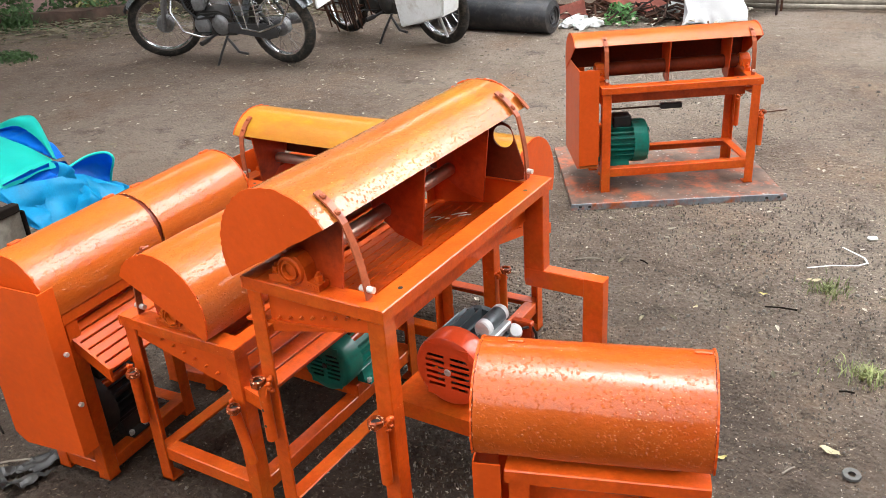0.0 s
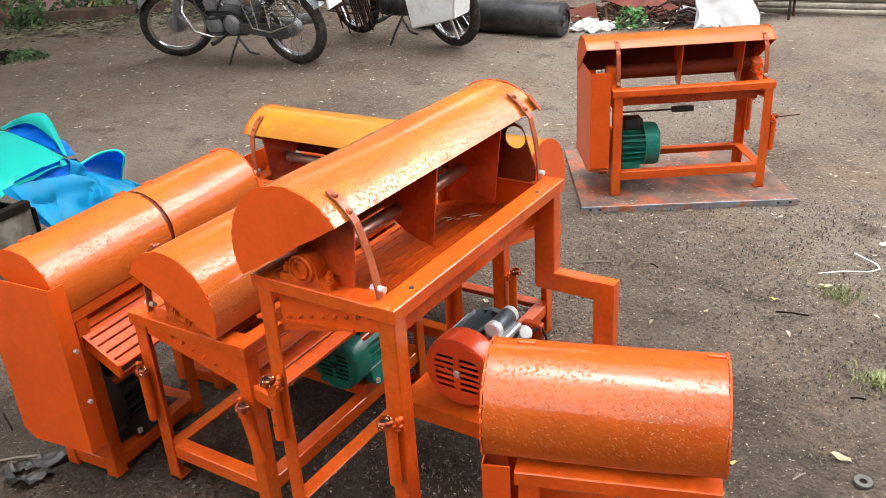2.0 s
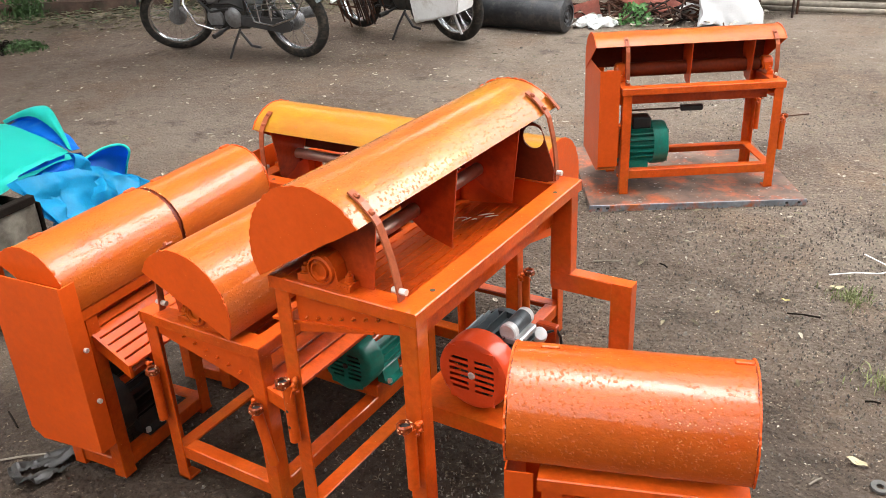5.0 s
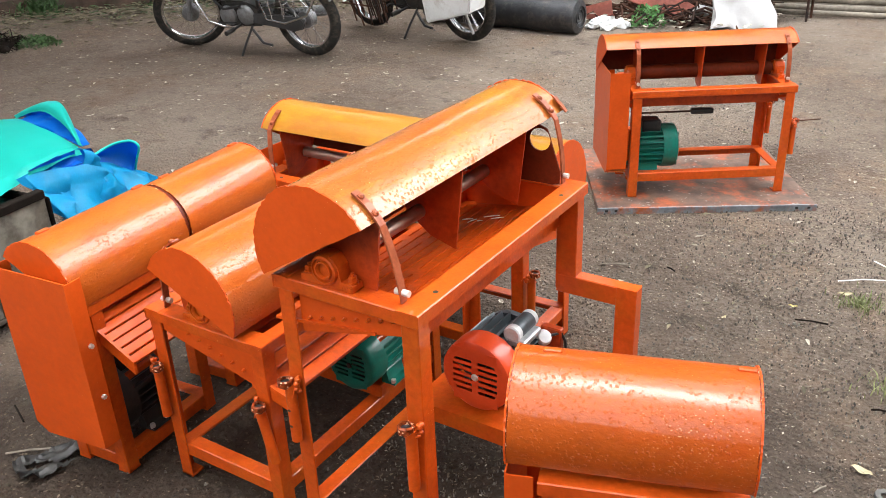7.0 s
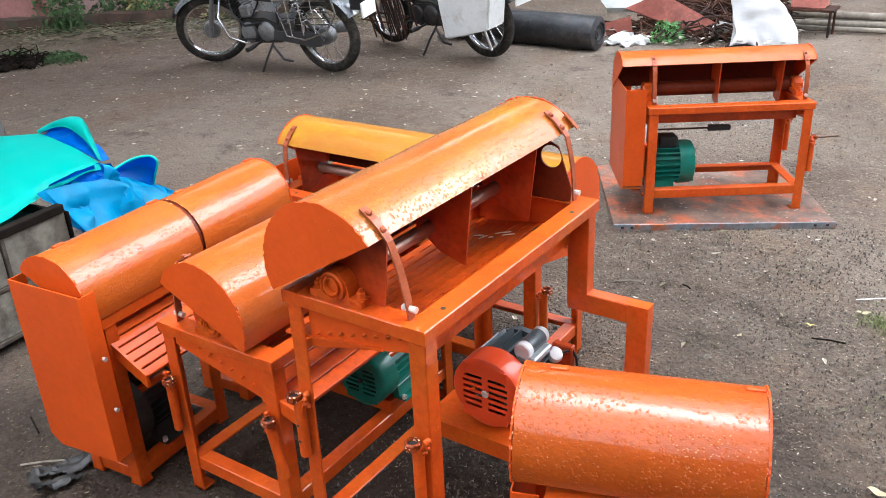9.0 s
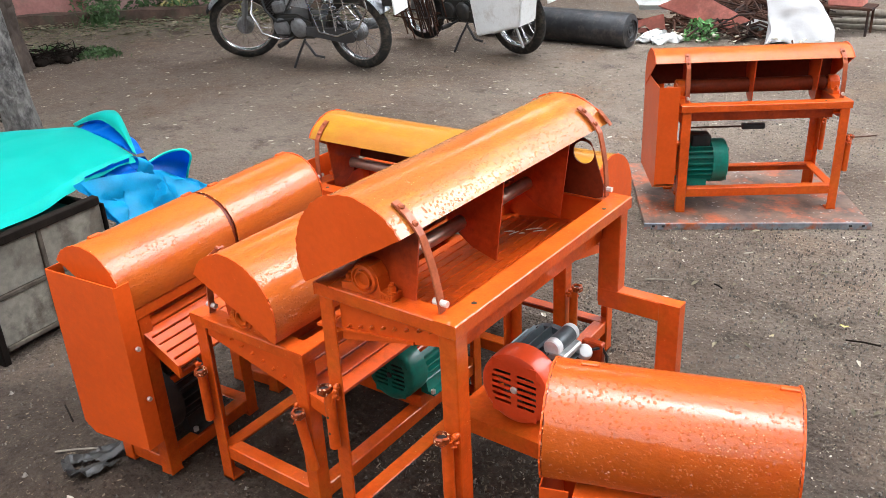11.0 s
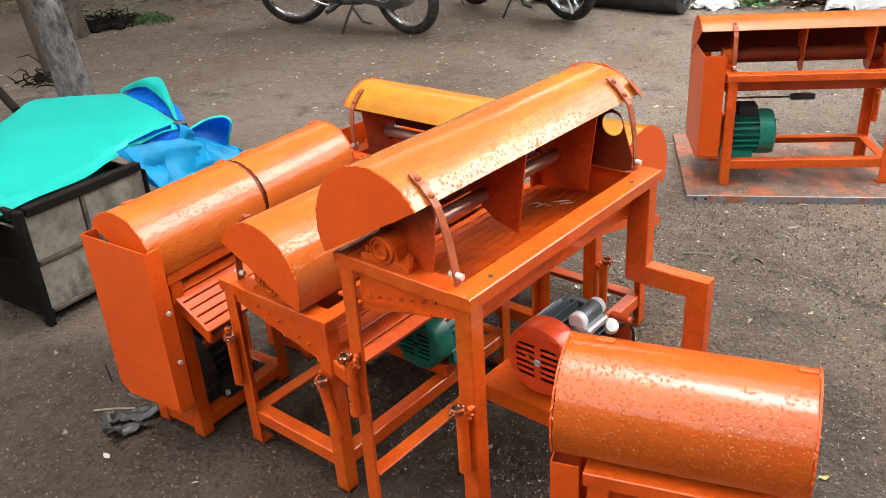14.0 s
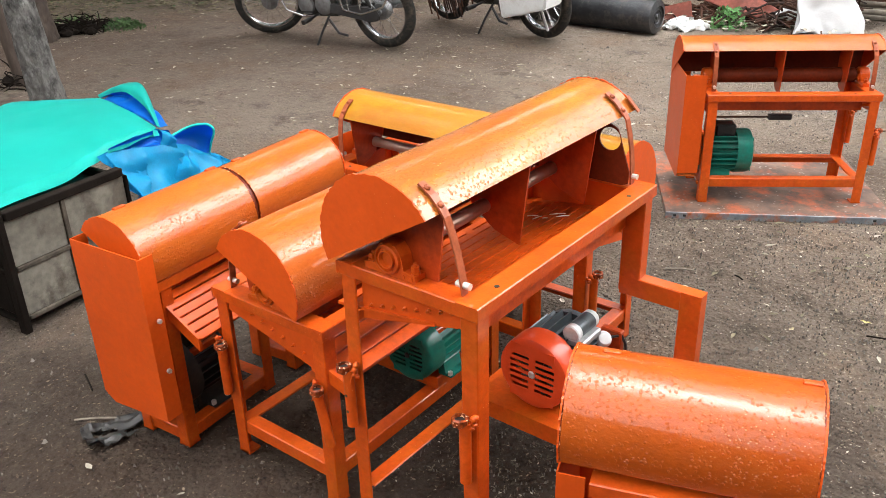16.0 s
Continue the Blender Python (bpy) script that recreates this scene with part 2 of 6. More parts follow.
dry_grass = material("dry_olive_grass", (0.20, 0.225, 0.085), 0.75, 0, 0.25, 20, 0.1, 80, random_spread=0.45)
fibre_mat = material("plant_fibres", (0.14, 0.12, 0.09), 0.85, 0, 0.3, 30, 0.1, 100, random_spread=0.85, specular=0.15)
grey_wood = material("grey_weathered_pole", (0.24, 0.21, 0.17), 0.85, 0, 0.3, 6, 0.5, 40, dirt=(0.1, 0.08, 0.06), specular=0.15)
bark = material("rough_grey_bark", (0.15, 0.145, 0.135), 0.95, 0, 0.45, 14, 1.0, 40, bump_depth=0.03, stretch=(1.0, 1.0, 0.55), second=(0.055, 0.052, 0.05), dirt=(0.30, 0.30, 0.28), dirt_amount=0.6, specular=0.15)
brown_bark = material("brown_bark", (0.070, 0.054, 0.044), 0.95, 0, 0.4, 8, 0.8, 26, stretch=(1.5, 1.5, 0.4), specular=0.15)
red_wall = material("faded_red_plaster", (0.33, 0.15, 0.13), 0.85, 0, 0.2, 3, 0.4, 30, second=(0.24, 0.16, 0.13), dirt=(0.12, 0.09, 0.07))
grey_plaster = material("dull_grey_plaster", (0.15, 0.14, 0.125), 0.9, 0, 0.2, 3, 0.3, 30, dirt=(0.08, 0.07, 0.06), specular=0.2)
pink_wall = material("pale_pink_plaster", (0.36, 0.23, 0.215), 0.85, 0, 0.12, 2, 0.3, 30, dirt=(0.2, 0.15, 0.13))
brown_kerb = material("mossy_brown_kerb", (0.085, 0.055, 0.042), 0.9, 0, 0.45, 5, 0.8, 30, second=(0.06, 0.06, 0.04), specular=0.15)
plate_mat = material("overpainted_galvanised_plate", (0.15, 0.095, 0.07), 0.5, 0.0, 0.6, 9, 0.3, 40, second=(0.46, 0.105, 0.035), fleck=(0.30, 0.27, 0.25), fleck_scale=40, fleck_size=0.3, dirt=(0.06, 0.045, 0.035), dirt_amount=0.85)
galvanised = material("galvanised_edge", (0.27, 0.30, 0.33), 0.5, 0.5, 0.25, 14, 0.2, 60, second=(0.5, 0.16, 0.07))
leaf_dry = material("dry_leaves", (0.15, 0.12, 0.085), 0.8, 0, 0.25, 30, 0.2, 100, random_spread=0.6, specular=0.15)
leaf_pale = material("pale_scraps", (0.42, 0.38, 0.30), 0.75, 0, 0.15, 30, 0.2, 100, random_spread=0.35)
stone_mat = material("small_stones", (0.21, 0.19, 0.165), 0.9, 0, 0.3, 30, 0.4, 90, random_spread=0.7, specular=0.15)
soil_mat = material("soil_crumbs", (0.13, 0.108, 0.09), 0.95, 0, 0.3, 30, 0.4, 90, random_spread=0.5, specular=0.15)
grass_mat = material("green_weeds", (0.055, 0.115, 0.032), 0.7, 0, 0.25, 20, 0.1, 80, random_spread=0.45)
foliage_mat = material("dark_foliage", (0.05, 0.085, 0.03), 0.7, 0, 0.3, 2, 0.2, 30, random_spread=0.5)
white_strip = material("white_plastic_strip", (0.78, 0.77, 0.72), 0.5, 0, 0.06, 20, 0.1, 90)
washer_mat = material("dusty_washer", (0.10, 0.098, 0.09), 0.6, 0.5, 0.2, 30, 0.2, 90, dirt=(0.14, 0.12, 0.1))
cable_mat = material("black_cable", (0.01, 0.01, 0.011), 0.45, 0, 0.2, 30, 0.05, 90)


def ground_material():
    """Damp dark earth with lighter dry gravelly areas; machines' shade put into colour."""
    mat = bpy.data.materials.new("damp_earth")
    mat.use_nodes = True
    n, l = mat.node_tree.nodes, mat.node_tree.links
    b = n["Principled BSDF"]
    tc = n.new("ShaderNodeTexCoord")

    def tex(kind, s, detail=5.0, rough_=0.6):
        t = n.new(kind)
        t.inputs["Scale"].default_value = s
        if kind == "ShaderNodeTexNoise":
            t.inputs["Detail"].default_value, t.inputs["Roughness"].default_value = detail, rough_
        l.new(tc.outputs["Object"], t.inputs["Vector"])
        return t

    def ramp(fac, lo, hi, a=0.0, c=1.0):
        r = n.new("ShaderNodeMapRange")
        for key, value in (("From Min", lo), ("From Max", hi), ("To Min", a), ("To Max", c)):
            r.inputs[key].default_value = value
        l.new(fac, r.inputs["Value"])
        return r.outputs[0]

    def mix(fac, a, c):
        m = n.new("ShaderNodeMix")
        m.data_type = "RGBA"
        l.new(fac, m.inputs["Factor"])
        for value, socket in ((a, m.inputs["A"]), (c, m.inputs["B"])):
            if isinstance(value, tuple):
                socket.default_value = (*value, 1)
            else:
                l.new(value, socket)
        return m.outputs["Result"]

    patches = tex("ShaderNodeTexNoise", 0.55, 6.0, 0.62).outputs["Fac"]
    streaks = tex("ShaderNodeTexNoise", 1.7, 8.0, 0.72).outputs["Fac"]
    middle = tex("ShaderNodeTexNoise", 14.0, 8.0, 0.75).outputs["Fac"]
    grain = tex("ShaderNodeTexNoise", 45.0, 7.0, 0.75).outputs["Fac"]
    speck = tex("ShaderNodeTexNoise", 100.0, 3.0, 0.7).outputs["Fac"]
    grit = tex("ShaderNodeTexVoronoi", 60.0).outputs["Distance"]
    fine = tex("ShaderNodeTexNoise", 150.0, 3.0, 0.65).outputs["Fac"]
    col = mix(ramp(patches, 0.38, 0.62), (0.062, 0.046, 0.037), (0.122, 0.103, 0.090))
    col = mix(ramp(streaks, 0.50, 0.64), col, (0.098, 0.072, 0.055))
    col = mix(ramp(streaks, 0.42, 0.34), col, (0.046, 0.036, 0.029))
    col = mix(ramp(middle, 0.56, 0.72), col, (0.040, 0.032, 0.026))
    col = mix(ramp(grain, 0.57, 0.70), col, (0.170, 0.150, 0.125))
    col = mix(ramp(grain, 0.42, 0.33), col, (0.026, 0.021, 0.017))
    col = mix(ramp(speck, 0.635, 0.69), col, (0.34, 0.30, 0.25))
    col = mix(ramp(fine, 0.37, 0.31), col, (0.020, 0.016, 0.013))
    # open yard dried to a paler crust; machines' shade put into the colour
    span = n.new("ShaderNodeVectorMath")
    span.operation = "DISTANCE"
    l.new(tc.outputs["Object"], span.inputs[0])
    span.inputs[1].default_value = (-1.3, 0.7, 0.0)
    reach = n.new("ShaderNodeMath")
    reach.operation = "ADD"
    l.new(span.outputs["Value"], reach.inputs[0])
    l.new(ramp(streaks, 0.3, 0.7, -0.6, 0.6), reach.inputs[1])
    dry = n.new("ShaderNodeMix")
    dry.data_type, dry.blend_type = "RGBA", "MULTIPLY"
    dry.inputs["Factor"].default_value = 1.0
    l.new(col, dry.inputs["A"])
    # the yard's tone is darker towards the trees on the left
    trees_span = n.new("ShaderNodeVectorMath")
    trees_span.operation = "DISTANCE"
    l.new(tc.outputs["Object"], trees_span.inputs[0])
    trees_span.inputs[1].default_value = (-5.8, 3.2, 0.0)
    crust = mix(ramp(trees_span.outputs["Value"], 1.2, 4.2), (1.22, 1.12, 1.0), (1.72, 1.64, 1.47))
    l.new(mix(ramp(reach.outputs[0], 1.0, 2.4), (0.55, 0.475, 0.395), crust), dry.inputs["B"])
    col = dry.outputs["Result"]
    l.new(col, b.inputs["Base Color"])
    l.new(ramp(middle, 0.3, 0.7, 0.62, 0.95), b.inputs["Roughness"])
    b.inputs["Specular IOR Level"].default_value = 0.25
    add = n.new("ShaderNodeMath")
    add.operation = "ADD"
    l.new(grain, add.inputs[0])
    l.new(ramp(grit, 0.0, 0.6, 0.6, 0.0), add.inputs[1])
    add2 = n.new("ShaderNodeMath")
    add2.operation = "ADD"
    l.new(add.outputs[0], add2.inputs[0])
    l.new(middle, add2.inputs[1])
    bp = n.new("ShaderNodeBump")
    bp.inputs["Strength"].default_value, bp.inputs["Distance"].default_value = 1.0, 0.016
    l.new(add2.outputs[0], bp.inputs["Height"])
    l.new(bp.outputs[0], b.inputs["Normal"])
    return mat


# ---- building helpers ----
def part(name, bm, mat, parent=None, label="", smooth=0.0, recalc=True):
    """Links a bmesh as one mesh object; smooth: the angle in degrees under which edges shade round."""
    if recalc:
        bmesh.ops.recalc_face_normals(bm, faces=bm.faces[:])
    if smooth:
        limit = radians(smooth)
        for f in bm.faces:
            f.smooth = True
        for e in bm.edges:
            e.smooth = len(e.link_faces) == 2 and e.calc_face_angle(0.0) < limit
    me = bpy.data.meshes.new(name)
    bm.to_mesh(me)
    bm.free()
    me.materials.append(mat)
    ob = new(name, me)
    if parent:
        ob.parent = parent
    return tagged(ob, label)


def thing(name, m, label, category, group="", kind=""):
    ob = new(name)
    ob.empty_display_size = 0.1
    ob.matrix_world = m
    return tagged(ob, label, category, group, kind)


def box(bm, lo, hi, bevel=0.0, m=None):
    vs = bmesh.ops.create_cube(bm, size=1.0)["verts"]
    for v in vs:
        v.co = Vector([(lo[i] + hi[i]) / 2 + v.co[i] * (hi[i] - lo[i]) for i in range(3)])
    if bevel:
        es = list({e for v in vs for e in v.link_edges})
        out = bmesh.ops.bevel(bm, geom=es, offset=bevel, segments=1, affect="EDGES", profile=0.5)
        vs = list({v for f in out["faces"] for v in f.verts} | {v for v in vs if v.is_valid})
    if m is not None:
        for v in vs:
            v.co = m @ v.co
    return vs


def prism(bm, outline, axis, a, b, m=None):
    """A closed outline in two coordinates, pushed along axis (0, 1 or 2) from a to b."""
    def at(p, w):
        c = list(p)
        c.insert(axis, w)
        return m @ Vector(c) if m is not None else Vector(c)
    lo, hi = [bm.verts.new(at(p, a)) for p in outline], [bm.verts.new(at(p, b)) for p in outline]
    n = len(outline)
    bm.faces.new(lo)
    bm.faces.new(hi[::-1])
    for i in range(n):
        bm.faces.new((lo[i], hi[i], hi[(i + 1) % n], lo[(i + 1) % n]))


def pipe(bm, points, r, n=10, closed=False, caps=True):
    """A round bar along points; r is one radius or one for each point."""
    pts = [Vector(p) for p in points]
    rs = r if isinstance(r, (list, tuple)) else [r] * len(pts)
    rings, side = [], None
    for i, p in enumerate(pts):
        if closed:
            d = pts[(i + 1) % len(pts)] - pts[i - 1]
        else:
            d = pts[min(i + 1, len(pts) - 1)] - pts[max(i - 1, 0)]
        d.normalize()
        if side is None:
            side = d.orthogonal().normalized()
        else:
            side = (side - d * side.dot(d)).normalized()
        up = d.cross(side)
        rings.append([bm.verts.new(p + (side * math.cos(2 * math.pi * k / n) + up * math.sin(2 * math.pi * k / n)) * rs[i]) for k in range(n)])
    pairs = list(zip(rings, rings[1:])) + ([(rings[-1], rings[0])] if closed else [])
    for a, b in pairs:
        for k in range(n):
            bm.faces.new((a[k], a[(k + 1) % n], b[(k + 1) % n], b[k]))
    if caps and not closed:
        bm.faces.new(rings[0][::-1])
        bm.faces.new(rings[-1])


def lathe(bm, profile, m, n=28):
    """A shape turned about local z: profile of (radius, z)."""
    rings = []
    for r, z in profile:
        if r < 1e-6:
            rings.append([bm.verts.new(m @ Vector((0, 0, z)))])
        else:
            rings.append([bm.verts.new(m @ Vector((r * math.cos(2 * math.pi * k / n), r * math.sin(2 * math.pi * k / n), z))) for k in range(n)])
    for a, b in zip(rings, rings[1:]):
        for k in range(n):
            j = (k + 1) % n
            if len(a) == 1 and len(b) > 1:
                bm.faces.new((a[0], b[j], b[k]))
            elif len(b) == 1 and len(a) > 1:
                bm.faces.new((a[k], a[j], b[0]))
            elif len(a) > 1:
                bm.faces.new((a[k], a[j], b[j], b[k]))


def angle_iron(bm, p, q, out_a, out_b, f=0.04, t=0.005, fb=None):
    """An angle bar from p to q, its heel on the line p-q, with flanges that run along out_a and out_b."""
    p, q, a, b = Vector(p), Vector(q), Vector(out_a), Vector(out_b)
    fb = fb or f
    c = 0.0022
    shape = [(c, 0), (f - c, 0), (f, t / 2), (f - c, t), (t, t), (t, fb - c), (t / 2, fb), (0, fb - c), (0, c)]
    lo, hi = [bm.verts.new(p + a * u + b * v) for u, v in shape], [bm.verts.new(q + a * u + b * v) for u, v in shape]
    bm.faces.new(lo)
    bm.faces.new(hi[::-1])
    n = len(shape)
    for i in range(n):
        bm.faces.new((lo[i], hi[i], hi[(i + 1) % n], lo[(i + 1) % n]))


def soup(name, verts, faces, mat, label, category, kind="stuff", parent=None):
    me = bpy.data.meshes.new(name)
    me.from_pydata(verts, [], faces)
    me.update()
    me.materials.append(mat)
    ob = new(name, me)
    if parent:
        ob.parent = parent
    return tagged(ob, label, category, "", kind)


# ---- the machines ----
def fan_motor(parent, m, body_mat, fan_mat, R=0.07, length=0.2, capacitor=False, finned=True, feet=True, label="", box_up=True):
    """An electric motor whose axis is local y, from the fan's face at y = 0; m places it in its machine."""
    turn = m @ pose(0, 0, 0, -90, 0, 0)
    bm = bmesh.new()
    lathe(bm, [(0, 0.05), (R * 0.78, 0.05), (R * 0.78, length - 0.03), (R * 0.98, length - 0.03), (R * 0.98, length - 0.012), (R * 0.7, length), (R * 0.25, length + 0.004), (0, length + 0.004)], turn, 28)
    lathe(bm, [(0, length), (0.011, length), (0.011, length + 0.035), (0, length + 0.035)], turn, 12)
    body = part("motor", bm, body_mat, parent, label, 35)
    if finned:
        for k in range(22):
            a = 2 * math.pi * (k + 0.5) / 22
            d, s = Vector((math.cos(a), 0, math.sin(a))), Vector((-math.sin(a), 0, math.cos(a)))
            c = [d * R * 0.76 - s * 0.0024, d * R * 0.76 + s * 0.0024, d * R * 1.05 + s * 0.0017, d * R * 1.05 - s * 0.0017]
            bm = bmesh.new()
            lo, hi = [bm.verts.new(m @ (v + Vector((0, 0.055, 0)))) for v in c], [bm.verts.new(m @ (v + Vector((0, length - 0.031, 0)))) for v in c]
            bm.faces.new(lo), bm.faces.new(hi[::-1])
            for i in range(4):
                bm.faces.new((lo[i], hi[i], hi[(i + 1) % 4], lo[(i + 1) % 4]))
            part("fin", bm, body_mat, body)
    # fan cowl: a round shell with slots cut through its face
    bm = bmesh.new()
    lathe(bm, [(R * 0.80, 0.0), (R * 0.97, 0.001), (R * 1.06, 0.006), (R * 1.09, 0.016), (R * 1.09, 0.066), (R * 1.05, 0.066), (R * 1.05, 0.016), (R * 0.95, 0.006), (R * 0.80, 0.004)], turn, 36)
    xs = [-0.85, -0.70, -0.10, 0.10, 0.70, 0.85]
    rows = 8
    zs = [-0.85]
    for k in range(rows):
        c = -0.66 + 1.32 * k / (rows - 1)
        zs += [c - 0.046, c + 0.046]
    zs.append(0.85)
    for i in range(len(xs) - 1):
        for j in range(len(zs) - 1):
            cx, cz = (xs[i] + xs[i + 1]) / 2, (zs[j] + zs[j + 1]) / 2
            slot = i % 2 == 1 and j % 2 == 1 and max(abs(xs[i]), abs(xs[i + 1])) ** 2 + cz * cz < 0.88
            far_ = min(abs(xs[i]), abs(xs[i + 1])) ** 2 + min(abs(zs[j]), abs(zs[j + 1])) ** 2
            if slot or far_ > 0.68:
                continue
            box(bm, (xs[i] * R, 0.0005, zs[j] * R), (xs[i + 1] * R, 0.003, zs[j + 1] * R), 0, m)
    bmesh.ops.remove_doubles(bm, verts=bm.verts[:], dist=1e-6)
    bm.verts.index_update()
    seen = {}
    for f in bm.faces:
        seen.setdefault(frozenset(v.index for v in f.verts), []).append(f)
    bmesh.ops.delete(bm, geom=[f for fs in seen.values() if len(fs) > 1 for f in fs], context="FACES_ONLY")
    part("fan_cowl", bm, fan_mat, body, "", 40)
    fan_mat2 = dark_motor if fan_mat is paint_fan else black_plastic
    bm = bmesh.new()
    lathe(bm, [(0, 0.014), (R * 0.18, 0.014), (R * 0.18, 0.05), (0, 0.05)], turn, 12)
    part("fan_hub", bm, fan_mat2, body)
    bm = bmesh.new()
    lathe(bm, [(0, -0.003), (R * 0.09, -0.003), (R * 0.12, 0.0), (R * 0.12, 0.004), (0, 0.004)], turn, 9)
    part("hub_nut", bm, bolt_metal if fan_mat is paint_fan else fan_mat2, body)
    for k in range(6):
        bm = bmesh.new()
        box(bm, (R * 0.17, 0.02, -0.002), (R * 0.85, 0.048, 0.002), 0, m @ pose(0, 0, 0, 0, 60 * k + 12, 0))
        part("fan_blade", bm, fan_mat2, body)
    if feet:
        for s in (-1, 1):
            bm = bmesh.new()
            prism(bm, [(s * R * 0.50, -R * 0.7), (s * R * 0.74, -R * 0.6), (s * R * 0.84, -R * 1.16), (s * R * 1.12, -R * 1.18), (s * R * 1.12, -R * 1.27), (s * R * 0.5, -R * 1.27)], 1, 0.085, length - 0.045, m)
            part("motor_foot", bm, body_mat, body)
            for y in (0.09, length - 0.05):
                bm = bmesh.new()
                lathe(bm, [(0, -R * 1.2), (0.007, -R * 1.2), (0.007, -R * 1.05), (0, -R * 1.05)], m @ Matrix.Translation((s * R * 1.02, y, 0)), 6)
                part("foot_bolt", bm, bolt_metal, body)
    if capacitor:
        at = m @ pose(R * 0.62, 0.085, R * 1.02, 0, 0, 0) @ pose(0, 0, 0, -90, 0, 0)
        bm = bmesh.new()
        lathe(bm, [(0, 0.012), (0.021, 0.012), (0.022, 0.016), (0.022, 0.052), (0, 0.052)], at, 20)
        lathe(bm, [(0, 0.052), (0.0222, 0.052), (0.0222, 0.088), (0, 0.088)], at, 20)
        part("capacitor", bm, grey_paint, body, "", 30)
        bm = bmesh.new()
        lathe(bm, [(0, -0.002), (0.020, -0.002), (0.0225, 0.002), (0.0225, 0.018), (0, 0.018)], at, 20)
        part("end_cap", bm, white_box, body, "shiny white end cap", 30)
        bm = bmesh.new()
        lathe(bm, [(0, 0.084), (0.0225, 0.084), (0.0225, 0.098), (0.02, 0.102), (0, 0.102)], at, 20)
        part("end_cap", bm, white_box, body, "shiny white end cap", 30)
        bm = bmesh.new()
        box(bm, (R * 0.45, 0.08, R * 0.70), (R * 1.05, 0.17, R * 0.92), 0.004, m)
        part("bracket", bm, aluminium, body)
        bm = bmesh.new()
        lathe(bm, [(0, 0), (0.019, 0), (0.021, 0.008), (0.016, 0.022), (0, 0.025)], m @ Matrix.Translation((R * 0.95, 0.195, R * 0.35)) @ pose(0, 0, 0, 30, 40, 0), 16)
        part("switch_housing", bm, white_box, body, "white plastic switch housing", 40)
        bm = bmesh.new()
        pipe(bm, [m @ Vector(p) for p in ((R * 1.2, 0.2, R * 0.5), (R * 1.36, 0.225, R * 0.46), (R * 1.47, 0.23, R * 0.2), (R * 1.5, 0.232, -R * 0.2), (R * 1.45, 0.23, -R * 0.8), (R * 1.3, 0.21, -R * 1.2))], 0.004, 6)
        part("cable", bm, cable_mat, body, "", 60)
    elif box_up:
        bm = bmesh.new()
        box(bm, (-0.036, 0.07, R * 0.8), (0.036, 0.15, R * 1.42), 0.006, m)
        part("terminal_box", bm, black_plastic, body)
        bm = bmesh.new()
        box(bm, (R * 0.5, 0.062, R * 0.62), (R * 0.72, 0.165, R * 0.86), 0.003, m)
        part("name_strip", bm, paint, body, "orange strip along the motor")
    return body


